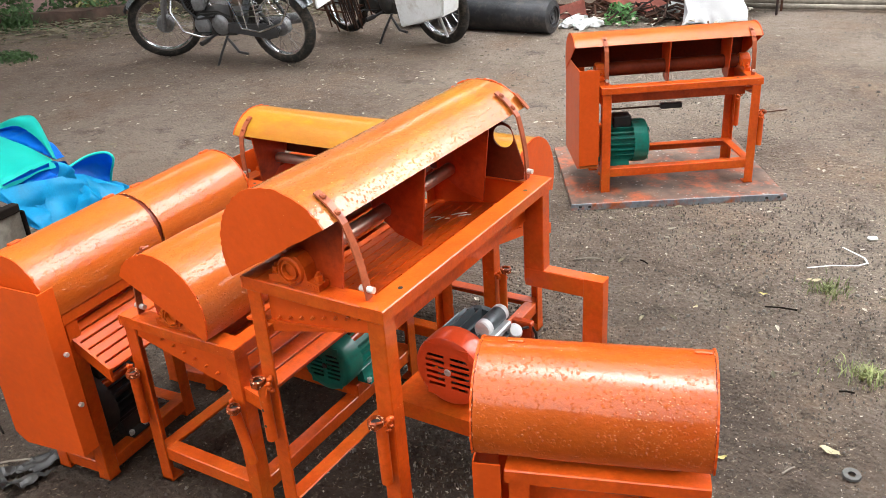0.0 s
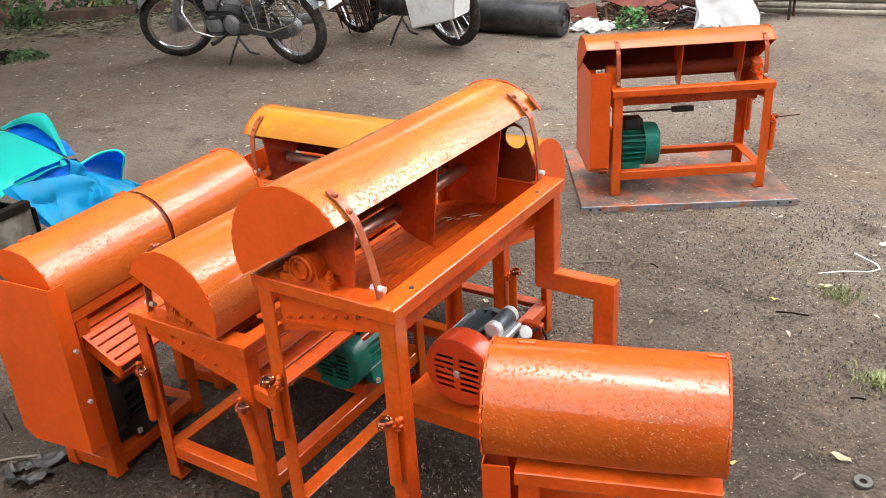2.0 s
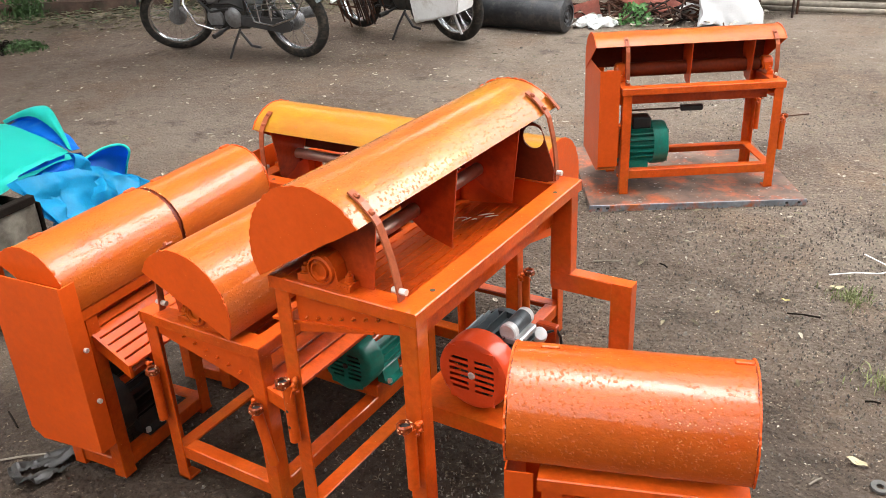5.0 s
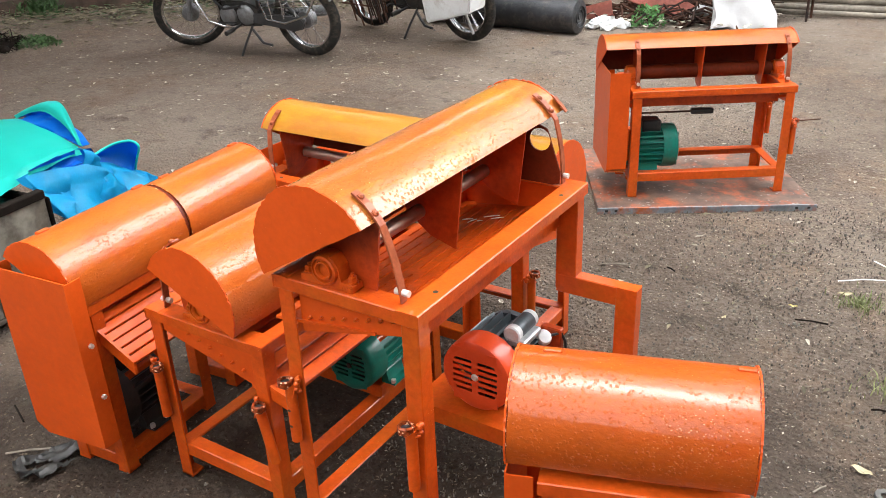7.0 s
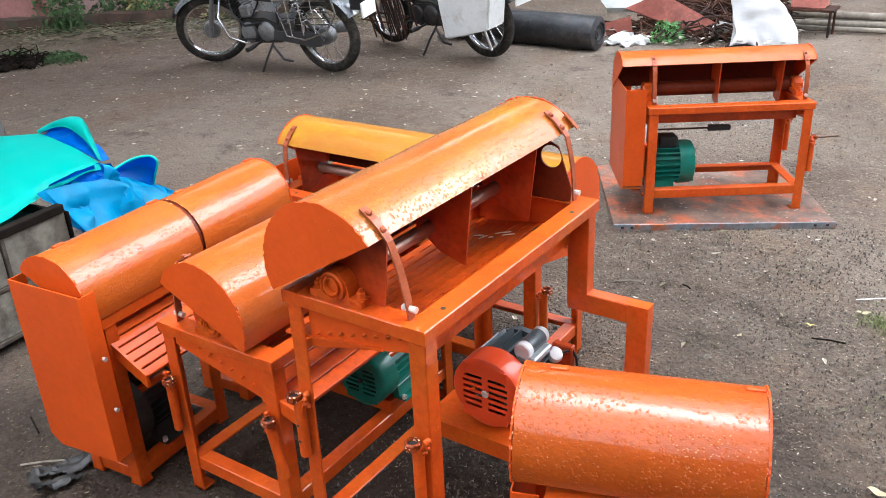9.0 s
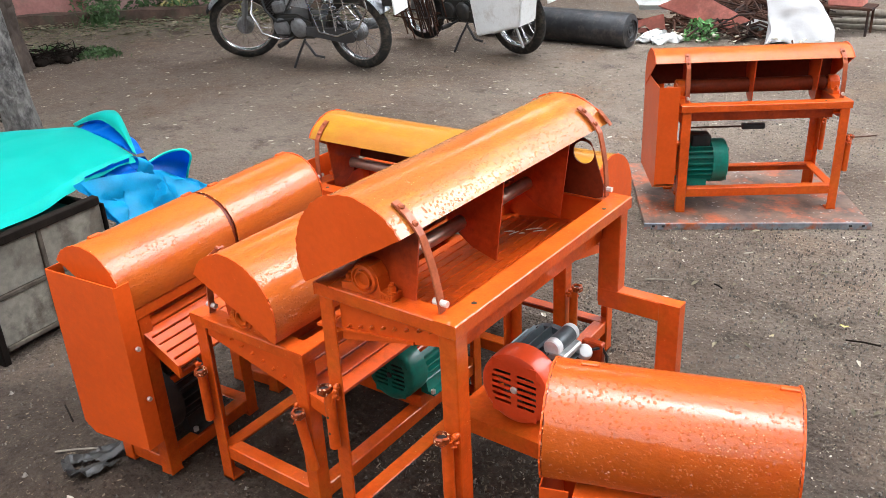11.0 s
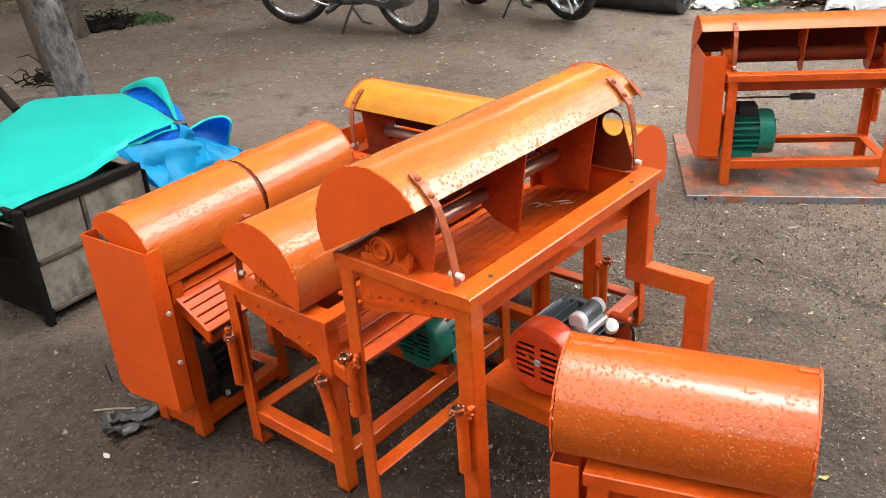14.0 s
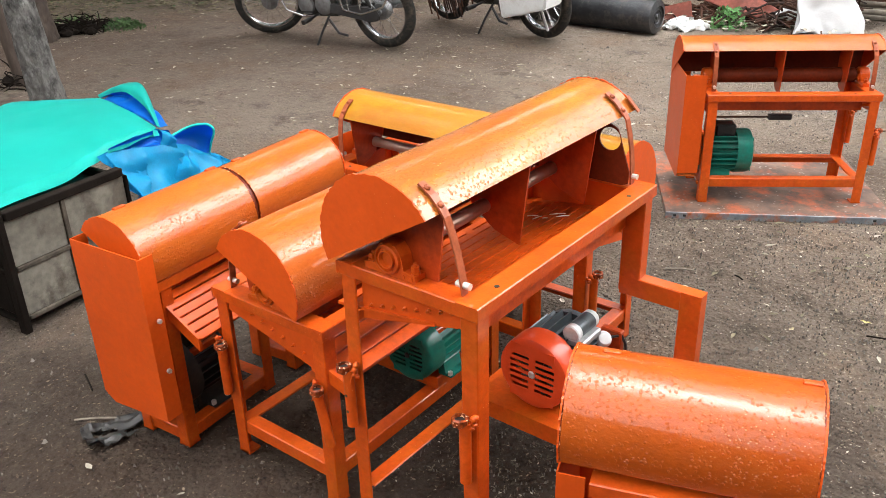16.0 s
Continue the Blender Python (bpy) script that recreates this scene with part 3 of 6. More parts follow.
def machine(label, m, L=0.70, W=0.34, H=0.49, open_side=1, xc=0.15, R=0.138, covers=((-0.012, 0.712),), arcs=(205, 33), tubes=((0, 0), (1, 0)), tube_top=0.24, straps=True, guard=None, jog=False, missing=(), low=0.105, tray=(-0.055, 0.148, 0.07, 0.048), dividers=(0.06, 0.45, 0.83), end_wall=False, cover_ends=(True, True), skew=0.0, skin=None, tabs=False, lean=0.0, drop=0.0, rise=0.0, slits=False, shaft_r=0.021, shaft_mat=None, back_gap=False):
    """A machine on an angle-iron frame. Local x runs across from the closed side of its cover (0) to the open side (W), y along it; open_side -1 mirrors it."""
    root = thing("threshing_machine", m, label, "machine", "orange machines in the yard")
    zc = H + 0.065 - drop
    flip = Matrix.Identity(4) if open_side > 0 else Matrix.Translation((W, 0, 0)) @ Matrix.Diagonal((-1, 1, 1, 1))
    rng = random.Random(int(1000 * H + 17 * L + 7 * open_side + 100 * abs(m.translation.x)))

    def put(name, bm, mat, parent=root, label="", smooth=0.0):
        bmesh.ops.transform(bm, matrix=flip, verts=bm.verts[:])
        return part(name, bm, mat, parent, label, smooth)

    f = 0.038
    e = 0.0055
    for sx in (0, 1):
        for sy in (0, 1):
            if (sx, sy) in missing:
                continue
            bm = bmesh.new()
            x, y = (e, W - e)[sx], (e, L - e)[sy]
            angle_iron(bm, (x, y, 0), (x, y, H - 0.006), (1 - 2 * sx, 0, 0), (0, 1 - 2 * sy, 0), f)
            box(bm, (min(x, x + (1 - 2 * sx) * f), min(y, y + (1 - 2 * sy) * f), 0.0), (max(x, x + (1 - 2 * sx) * f), max(y, y + (1 - 2 * sy) * f), 0.006))
            put("leg", bm, paint)
    if jog:
        # this leg steps outwards halfway down
        x, y, z, o = W - e, L - e, 0.472, 0.156
        bm = bmesh.new()
        angle_iron(bm, (x, y - f, z - 0.04), (x, y - f, H - 0.006), (-1, 0, 0), (0, 1, 0), 0.054, 0.005, f)
        angle_iron(bm, (x - 0.05, y - f - 0.001, z), (x + o, y - f - 0.001, z), (0, 1, 0), (0, 0, -1), f, 0.005, 0.05)
        angle_iron(bm, (x + o + 0.001, y - f - 0.002, 0), (x + o + 0.001, y - f - 0.002, z + 0.001), (-1, 0, 0), (0, 1, 0), 0.052, 0.005, f)
        put("leg", bm, paint, root, "leg that steps outwards halfway down")
    # top rails
    for sx in (0, 1):
        bm = bmesh.new()
        angle_iron(bm, ((0, W)[sx], 0, H), ((0, W)[sx], L, H), (1 - 2 * sx, 0, 0), (0, 0, -1), (0.04, 0.05)[sx], 0.005, 0.029)
        rail = put("top_rail", bm, paint)
        if sx:
            for y in (0.09, L - 0.1):
                bm = bmesh.new()
                lathe(bm, [(0, H - 0.001), (0.0055, H - 0.001), (0.0055, H + 0.0006), (0, H + 0.0006)], Matrix.Translation((W - 0.022, y, 0)), 10)
                put("bolt_hole", bm, black_plastic, rail)
    for sy in (0, 1):
        bm = bmesh.new()
        angle_iron(bm, (e, (0.0008, L - 0.0008)[sy], H - 0.001), (W - e, (0.0008, L - 0.0008)[sy], H - 0.001), (0, 1 - 2 * sy, 0), (0, 0, -1), 0.05, 0.005, 0.029)
        put("end_rail", bm, paint)
    # lower rails
    for sx in (0, 1):
        bm = bmesh.new()
        x = (e + 0.006, W - e - 0.006)[sx]
        angle_iron(bm, (x, 0.012, low), (x, L - 0.012, low), (1 - 2 * sx, 0, 0), (0, 0, -1), f)
        if not (jog and sx):
            put("lower_rail", bm, paint)
        else:
            bm.free()
    for sy in (0, 1):
        bm = bmesh.new()
        y = (e + 0.005, L - e - 0.005)[sy]
        angle_iron(bm, (0.012, y, low - 0.001), (W - 0.012, y, low - 0.001), (0, 1 - 2 * sy, 0), (0, 0, -1), f)
        if not jog:
            put("lower_rail", bm, paint)
        else:
            bm.free()
    # covers
    a0, a1 = arcs
    steps = 26
    angles = [radians(a0 + (a1 - a0) * k / steps) for k in range(steps + 1)]
    for ci, (c0, c1) in enumerate(covers):
        bm = bmesh.new()
        ny = max(2, int((c1 - c0) / 0.05))
        r = R - 0.004 * (ci % 2)
        grid = []
        for j in range(ny + 1):
            y = c0 + (c1 - c0) * j / ny
            row = []
            for k, a in enumerate(angles):
                w = 0.0012 * noise.noise((y * 6, a * 2, ci + m.translation.x))
                dy = rng.uniform(-0.0016, 0.0016) if j in (0, ny) else 0
                sk = skew * (y / L)
                row.append((Vector((xc + sk + (r + w) * math.cos(a), y + dy, zc + rise * y / L + (r + w) * math.sin(a))), Vector((xc + sk + (r - 0.003 + w) * math.cos(a), y + dy, zc + rise * y / L + (r - 0.003 + w) * math.sin(a)))))
            grid.append(row)
        out = [[bm.verts.new(p) for p, q in row] for row in grid]
        inn = [[bm.verts.new(q) for p, q in row] for row in grid]
        for j in range(ny):
            for k in range(steps):
                bm.faces.new((out[j][k], out[j][k + 1], out[j + 1][k + 1], out[j + 1][k]))
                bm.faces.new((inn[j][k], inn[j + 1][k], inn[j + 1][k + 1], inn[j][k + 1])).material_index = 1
            for k in (0, steps):
                bm.faces.new((out[j][k], out[j + 1][k], inn[j + 1][k], inn[j][k]))
        for j in (0, ny):
            for k in range(steps):
                bm.faces.new((out[j][k], out[j][k + 1], inn[j][k + 1], inn[j][k]))
        cover = put("cover", bm, skin or paint_sheet, root, "", 30)
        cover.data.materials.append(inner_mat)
        for y in (c0, c1):
            bm = bmesh.new()
            pts = [radians(a0 + (a1 - a0) * k / 150) for k in range(151)]
            pipe(bm, [(xc + skew * y / L + (r - 0.001) * math.cos(a), y + rng.uniform(-0.001, 0.001), zc + rise * y / L + (r - 0.001) * math.sin(a)) for a in pts], [rng.choice((0.0006, 0.0008, 0.001, 0.0012, 0.0020)) for _ in pts], 5)
            put("weld_bead", bm, paint_edge, cover, "", 60)
        for side, y in ((0, c0), (1, c1)):
            if not cover_ends[side]:
                continue
            bm = bmesh.new()
            fine = 60
            outline = []
            sk = skew * y / L
            for k in range(fine + 1):
                a = radians(a0 + (a1 - a0) * k / fine)
                q = r + 0.0012 + rng.uniform(-0.0012, 0.0022)
                outline.append((xc + sk + q * math.cos(a), zc + rise * y / L + q * math.sin(a)))
            (xa, za), (xb, zb) = outline[-1], outline[0]
            for k in range(1, 14):
                t = k / 14
                outline.append((xa + (xb - xa) * t, za + (zb - za) * t + rng.uniform(-0.001, 0.001)))
            s = -1 if side == 0 else 1
            prism(bm, outline, 1, y + s * 0.0008, y + s * 0.0042)
            put("end_plate", bm, paint_plate, cover)
        # welded tabs where the cover is hinged
        for y in (c0 + 0.06, c1 - 0.017):
            bm = bmesh.new()
            a = radians(78)
            box(bm, (-0.007, -0.016, -0.002), (0.007, 0.016, 0.005), 0.002, pose(xc + r * math.cos(a), y, zc + r * math.sin(a), 0, 10, 0))
            if tabs:
                put("hinge_tab", bm, paint, cover)
            else:
                bm.free()
    if back_gap:
        # dark strip added behind the gap to the next cover, for its shade
        bm = bmesh.new()
        y0, y1 = covers[0][1] - 0.012, covers[0][1] + 0.035
        pts = [radians(a0 + (a1 - a0) * k / 30) for k in range(31)]
        rows = [[bm.verts.new((xc + q * math.cos(a), y, zc + q * math.sin(a))) for a in pts] for q, y in ((R - 0.008, y0), (R - 0.008, y1), (R - 0.010, y1), (R - 0.010, y0))]
        for p, q in zip(rows, rows[1:] + rows[:1]):
            for k in range(30):
                bm.faces.new((p[k], p[k + 1], q[k + 1], q[k]))
        put("lap_strip", bm, inner_mat, cover, "", 30)
    # shaft and bearings
    bm = bmesh.new()
    pipe(bm, [(xc, 0.012, H + 0.035), (xc, L - 0.012, H + 0.035)], 0.013, 14)
    pipe(bm, [(xc, 0.06, H + 0.035), (xc, L - 0.06, H + 0.035)], shaft_r, 18)
    put("shaft", bm, shaft_mat or worn_shaft, root, "worn steel shaft", 40)
    for sy in (0, 1):
        y = (0.026, L - 0.026)[sy]
        bm = bmesh.new()
        prism(bm, [(xc - 0.062, H), (xc + 0.062, H), (xc + 0.062, H + 0.013), (xc + 0.036, H + 0.017), (xc + 0.031, H + 0.045), (xc + 0.017, H + 0.064), (xc - 0.017, H + 0.064), (xc - 0.031, H + 0.045), (xc - 0.036, H + 0.017), (xc - 0.062, H + 0.013)], 1, y - 0.015, y + 0.015)
        bearing = put("bearing_block", bm, paint)
        bm = bmesh.new()
        lathe(bm, [(0.0135, -0.017), (0.016, -0.024), (0.0185, -0.024), (0.019, -0.017), (0.023, -0.017), (0.0245, -0.023), (0.029, -0.021), (0.031, -0.014), (0.031, 0.014), (0.029, 0.021), (0.014, 0.022)], Matrix.Translation((xc, y, H + 0.035)) @ pose(0, 0, 0, -90, 0, 0), 20)
        put("bearing_ring", bm, paint, bearing, "", 30)
        bm = bmesh.new()
        for k in range(4):
            box(bm, (xc + 0.034 + 0.0065 * k, y - 0.0162 if sy == 0 else y + 0.0148, H + 0.003), (xc + 0.038 + 0.0065 * k, y - 0.0148 if sy == 0 else y + 0.0162, H + 0.010))
        put("cast_mark", bm, paint, bearing)
        for dx in (-0.052, 0.052):
            bm = bmesh.new()
            lathe(bm, [(0, 0.01), (0.011, 0.012), (0.011, 0.016), (0.0085, 0.017), (0.0085, 0.027), (0.004, 0.028), (0.004, 0.034), (0, 0.034)], Matrix.Translation((xc + dx, y, H)), 6)
            put("bearing_bolt", bm, paint, bearing)
    # dividing plates under the cover
    xe, ze = xc + (R - 0.006) * math.cos(angles[-1]), zc + (R - 0.006) * math.sin(angles[-1])
    for t in dividers:
        bm = bmesh.new()
        prism(bm, [(xe, ze), (xe - 0.022, H - 0.036), (xe - 0.085, H - 0.016), (xc - 0.035, H + 0.03), (xc - 0.04, zc + 0.05), (xc + 0.02, zc + R - 0.02)], 1, t * L, t * L + 0.004)
        put("divider", bm, dark_red)
    # slatted tray that slopes down to the closed side
    if tray:
        xa, za, xb, zb = tray[0], H - tray[1], W - tray[2], H - tray[3]
        n = 9
        d = Vector((xb - xa, 0, zb - za))
        tilt = math.degrees(math.atan2(d.z, d.x))
        wslat = d.length / n
        if slits:
            bm = bmesh.new()
            lane = Matrix.Translation((xa, 0, za)) @ pose(0, 0, 0, 0, -tilt, 0)
            for k in range(n):
                box(bm, (k * wslat, 0.016, -0.003), ((k + 1) * wslat - 0.005, L - 0.016, 0.003), 0, lane)
                for j in range(4):
                    y = 0.016 + (L - 0.06) * j / 3 + (0.03 if k % 2 else -0.03) * (j in (1, 2))
                    box(bm, ((k + 1) * wslat - 0.0055, y, -0.0028), ((k + 1) * wslat + 0.0005, y + 0.028, 0.0028), 0, lane)
            put("tray_sheet", bm, paint_tray, root, "sheet cut by rows of slits")
        for k in range(0 if slits else n):
            bm = bmesh.new()
            c = Vector((xa, 0, za)) + d * ((k + 0.5) / n)
            box(bm, (-wslat / 2 + 0.002, 0.016, -0.006), (wslat / 2 - 0.002, L - 0.016, 0.006 + rng.uniform(-0.001, 0.001)), 0.0015, pose(c.x, 0, c.z, 0, -tilt, 0))
            put("slat", bm, paint_tray)
        for sy in (0, 1):
            y = (0.0095, L - 0.0125)[sy] + (0.012 * (1 - 2 * sy) if jog else 0)
            lip_a, lip_b = za - 0.012 + (0.046 - xa) * (zb - za) / (xb - xa), min(H - 0.045, zb - 0.022)
            if jog:
                lip_a, lip_b = H - 0.126, H - 0.066
            bm = bmesh.new()
            prism(bm, [(0.046, H - 0.008), (W - 0.05, H - 0.008), (W - 0.046, lip_b), (0.046, lip_a), (0.046, H - 0.045)], 1, y, y + 0.003)
            plate = put("tray_end", bm, paint_plate)
            for k in range(8):
                t = (k + 0.7) / 8
                bm = bmesh.new()
                x = 0.05 + (W - 0.11) * t
                z = za + (x - xa) * (zb - za) / (xb - xa) + 0.014
                if jog:
                    z = lip_a + (lip_b - lip_a) * (x - 0.046) / (W - 0.092) + 0.032
                lathe(bm, [(0, 0), (0.0042, 0), (0.0042, 0.0035), (0.0026, 0.0045), (0.0026, 0.009), (0, 0.0095)], Matrix.Translation((x, y + (0, 0.003)[sy], z)) @ pose(0, 0, 0, (90, -90)[sy], 0, 0), 6)
                put("rivet", bm, paint, plate)
            if jog:
                continue
            hang = (zb - za) / (xb - xa) * 0.10
            bm = bmesh.new()
            prism(bm, [(xa, za - 0.026), (xa + 0.10, za - 0.026 + hang), (xa + 0.10, za + 0.010 + hang), (xa, za + 0.010)], 1, y + 0.004, y + 0.012)
            put("tray_cheek", bm, paint)
        bm = bmesh.new()
        if jog:
            # a sloping cheek runs down from the rail to the slit sheet, with its skirt below
            prism(bm, [(W - 0.053, H - 0.007), (W - 0.050, H - 0.007), (xb + 0.003, zb - 0.004), (xb, zb - 0.003)], 1, 0.03, L - 0.03)
            box(bm, (W - 0.054, 0.045, H - 0.105), (W - 0.051, L - 0.045, H - 0.008))
        else:
            box(bm, (W - 0.068, 0.05, zb - 0.02), (W - 0.064, L - 0.05, H - 0.012))
        put("tray_side", bm, dark_red if not jog else paint_tray)
    if end_wall:
        # far wall with a round hole; the cover's shade is in its colour
        cx, cz, hr, nn = xc + 0.112, H + 0.108, 0.027, 40
        ring_o, ring_i = [], []
        lim = [(0.02, H + 0.002), (W - 0.05, H + 0.002), (W - 0.045, H + 0.03), (xe + 0.02, ze - 0.01), (xe - 0.004, ze), (xc + 0.05, zc + R - 0.03), (xc - 0.06, zc + R - 0.04), (xc - R + 0.02, zc)]
        for k in range(nn):
            a = 2 * math.pi * k / nn
            dx, dz = math.cos(a), math.sin(a)
            best = 9.0
            for (x0, z0), (x1, z1) in zip(lim, lim[1:] + lim[:1]):
                det = dx * (z0 - z1) - dz * (x0 - x1)
                if abs(det) > 1e-9:
                    t = ((x0 - cx) * (z0 - z1) - (z0 - cz) * (x0 - x1)) / det
                    q = (dx * (z0 - cz) - dz * (x0 - cx)) / det
                    if t > 0 and -0.001 <= q <= 1.001:
                        best = min(best, t)
            ring_o.append((cx + dx * best, cz + dz * best))
            ring_i.append((cx + dx * hr, cz + dz * hr))
        bm = bmesh.new()
        rows = [[bm.verts.new((x, y, z)) for x, z in ring] for ring, y in ((ring_o, L - 0.055), (ring_i, L - 0.055), (ring_i, L - 0.051), (ring_o, L - 0.051))]
        for a, b in zip(rows, rows[1:] + rows[:1]):
            for k in range(nn):
                bm.faces.new((a[k], a[(k + 1) % nn], b[(k + 1) % nn], b[k]))
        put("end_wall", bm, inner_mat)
        bm = bmesh.new()
        a = radians(42)
        box(bm, (-0.022, -0.012, -0.002), (0.024, 0.020, 0.001), 0.0008, pose(xc + skew + (R + 0.006) * math.cos(a), L + 0.024, zc + rise + (R + 0.006) * math.sin(a), -14, 90 - 42, 8))
        put("cover_flap", bm, strap_mat, cover)
    # straps that hold the cover over the open side
    if straps:
        for sy in (0, 1):
            y = (0.03, L - 0.03)[sy]
            ux, uz = (xc, zc) if sy == 0 else (xc + skew, zc + rise)
            pts = [(ux + (R + 0.004) * math.cos(radians(a)), uz + (R + 0.004) * math.sin(radians(a))) for a in (62, 50, 38, 32)]
            x1, z1 = W - 0.053, H + 0.012
            x0, z0 = pts[-1]
            for t in (0.25, 0.5, 0.75):
                pts.append((x0 + (x1 - x0) * t + 0.005 * math.sin(math.pi * t), z0 + (z1 - z0) * t))
            pts += [(x1, z1), (x1 + 0.001, H + 0.001)]
            bm = bmesh.new()
            lo, hi = [], []
            for i, (x, z) in enumerate(pts):
                (xp, zp), (xn, zn) = pts[max(0, i - 1)], pts[min(len(pts) - 1, i + 1)]
                nx, nz = -(zn - zp), xn - xp
                q = math.hypot(nx, nz)
                nx, nz = nx / q * 0.004, nz / q * 0.004
                if nx < 0:
                    nx, nz = -nx, -nz
                lo.append([bm.verts.new((x, y + s * 0.0085, z)) for s in (-1, 1)])
                hi.append([bm.verts.new((x + nx, y + s * 0.0085, z + nz)) for s in (-1, 1)])
            for i in range(len(pts) - 1):
                bm.faces.new((lo[i][0], lo[i + 1][0], lo[i + 1][1], lo[i][1]))
                bm.faces.new((hi[i][0], hi[i][1], hi[i + 1][1], hi[i + 1][0]))
                for s in (0, 1):
                    bm.faces.new((lo[i][s], hi[i][s], hi[i + 1][s], lo[i + 1][s]))
            for i in (0, len(pts) - 1):
                bm.faces.new((lo[i][0], lo[i][1], hi[i][1], hi[i][0]))
            strap = put("strap", bm, strap_mat)
            for a in (56, 41):
                bm = bmesh.new()
                c = Vector((ux + (R + 0.007) * math.cos(radians(a)), y, uz + (R + 0.007) * math.sin(radians(a))))
                lathe(bm, [(0.0065, 0), (0.0065, 0.003), (0.003, 0.006), (0, 0.0065)], Matrix.Translation(c) @ pose(0, 0, 0, 0, 90 - a, 0), 10)
                put("strap_rivet", bm, strap_mat, strap)
            bm = bmesh.new()
            pipe(bm, [(x1 - 0.014, y, z1 + 0.008), (x1 + 0.016, y, z1 + 0.008)], 0.0065, 8)
            put("strap_bolt", bm, bolt_metal, strap, "bare zinc bolt")
    # tubes with loop handles welded to the legs' outer faces
    for sx, sy in tubes:
        x = (0.022, W - 0.022)[sx]
        y = (-0.0125, L + 0.0125)[sy]
        s = (-1, 1)[sy]
        z1 = H - tube_top
        bm = bmesh.new()
        n = 14
        rings = []
        for r, z in ((0.012, z1), (0.012, z1 - 0.14), (0.0085, z1 - 0.14), (0.0085, z1)):
            rings.append([bm.verts.new((x + r * math.cos(2 * math.pi * k / n), y + r * math.sin(2 * math.pi * k / n), z)) for k in range(n)])
        for a, b in zip(rings, rings[1:] + rings[:1]):
            for k in range(n):
                bm.faces.new((a[k], a[(k + 1) % n], b[(k + 1) % n], b[k]))
        if lean and sx == 0:
            for v in bm.verts:
                v.co.x += (z1 - v.co.z) * lean
        tube = put("tube", bm, paint, root, "", 40)
        for dz in ((0.06, 0.10) if H > 0.6 and sx == 0 else ()):
            bm = bmesh.new()
            lathe(bm, [(0, 0.0), (0.0035, 0.0), (0.0035, 0.0006), (0, 0.0006)], Matrix.Translation((x, y + s * 0.0117, z1 - dz)) @ pose(0, 0, 0, -90 * s, 0, 0), 8)
            put("tube_hole", bm, black_plastic, tube)
        hx, hy = x - 0.007, y + s * 0.006
        bm = bmesh.new()
        lathe(bm, [(0.0105, z1 - 0.004), (0.0105, z1 + 0.010), (0.0125, z1 + 0.012), (0.0165, z1 + 0.010), (0.0172, z1 - 0.001), (0.012, z1 - 0.006)], Matrix.Translation((hx, hy, 0)), 7)
        for v in bm.verts:
            v.co += Vector((rng.uniform(-0.0012, 0.0012), rng.uniform(-0.0012, 0.0012), rng.uniform(-0.0015, 0.0015)))
        put("nut", bm, paint_edge, tube, "rough welded nut")
        bm = bmesh.new()
        lathe(bm, [(0, z1 + 0.005), (0.0108, z1 + 0.005)], Matrix.Translation((hx, hy, 0)), 12)
        put("socket", bm, black_plastic, tube)
        bm = bmesh.new()
        for k in range(9):
            c = Vector((x + rng.uniform(0.008, 0.020), y - s * rng.uniform(0.0, 0.012), z1 + rng.uniform(-0.016, 0.016)))
            bmesh.ops.create_icosphere(bm, subdivisions=1, radius=rng.uniform(0.004, 0.008), matrix=Matrix.Translation(c) @ Matrix.Diagonal((1, 1, rng.uniform(0.7, 1.3), 1)))
        for k in range(4):
            q = x + rng.uniform(-0.010, 0.012)
            pipe(bm, [(q, y - s * 0.004, z1), (q + rng.uniform(-0.004, 0.004), y + s * 0.011, z1 - rng.uniform(0.012, 0.03))], [0.0022, 0.001], 5)
        put("weld", bm, paint, tube, "", 60)
    # belt guard at the near end
    if guard:
        x0, x1, y0, y1, z0, z1 = guard
        t = 0.003
        bm = bmesh.new()
        ch = 0.035
        prism(bm, [(x0, z0), (x1 - ch, z0 - 0.012), (x1, z0 + ch * 0.4), (x1, z1), (x0, z1)], 1, y0, y0 + t)
        plate = put("belt_guard", bm, paint_plate)
        bm = bmesh.new()
        box(bm, (x0, y0 + t, z0), (x0 + t, y1, z1 - 0.004))
        put("guard_side", bm, paint_plate, plate)
        bm = bmesh.new()
        box(bm, (x1 - t, y0 + t, z0 + ch * 0.4), (x1, y1, z1))
        put("guard_side", bm, paint_plate, plate)
        bm = bmesh.new()
        box(bm, (x0 + t, y0 + t, z0), (x1 - t, y1, z0 + t))
        put("guard_floor", bm, paint_sheet, plate)
        for z in (z0 + 0.14, z1 - 0.17):
            bm = bmesh.new()
            pipe(bm, [(x0 - 0.004, y1 - 0.02, z), (x0 - 0.012, y1 - 0.02, z)], 0.006, 6)
            put("guard_bolt", bm, bolt_metal, plate)
    return root


# machine A: tall, in the middle
tall_machine = machine("tall glossy orange machine, curved cover held open by straps", pose(-1.132, 1.045, 0, 0, 0, -0.7), H=0.705, W=0.342, L=0.712, xc=0.13, R=0.142, covers=((-0.014, 0.738),), jog=True, missing=((1, 1),), tubes=((0, 0), (1, 0)), low=0.155, arcs=(204, 36), tray=(-0.02, 0.110, 0.112, 0.078), shaft_r=0.0155, shaft_mat=polished, skin=paint_glare_amber, end_wall=True, skew=0.014, rise=0.009, slits=True)
bm = bmesh.new()
box(bm, (0.045, 0.40, 0.166), (0.42, 0.66, 0.171))
box(bm, (0.045, 0.397, 0.125), (0.42, 0.40, 0.171))
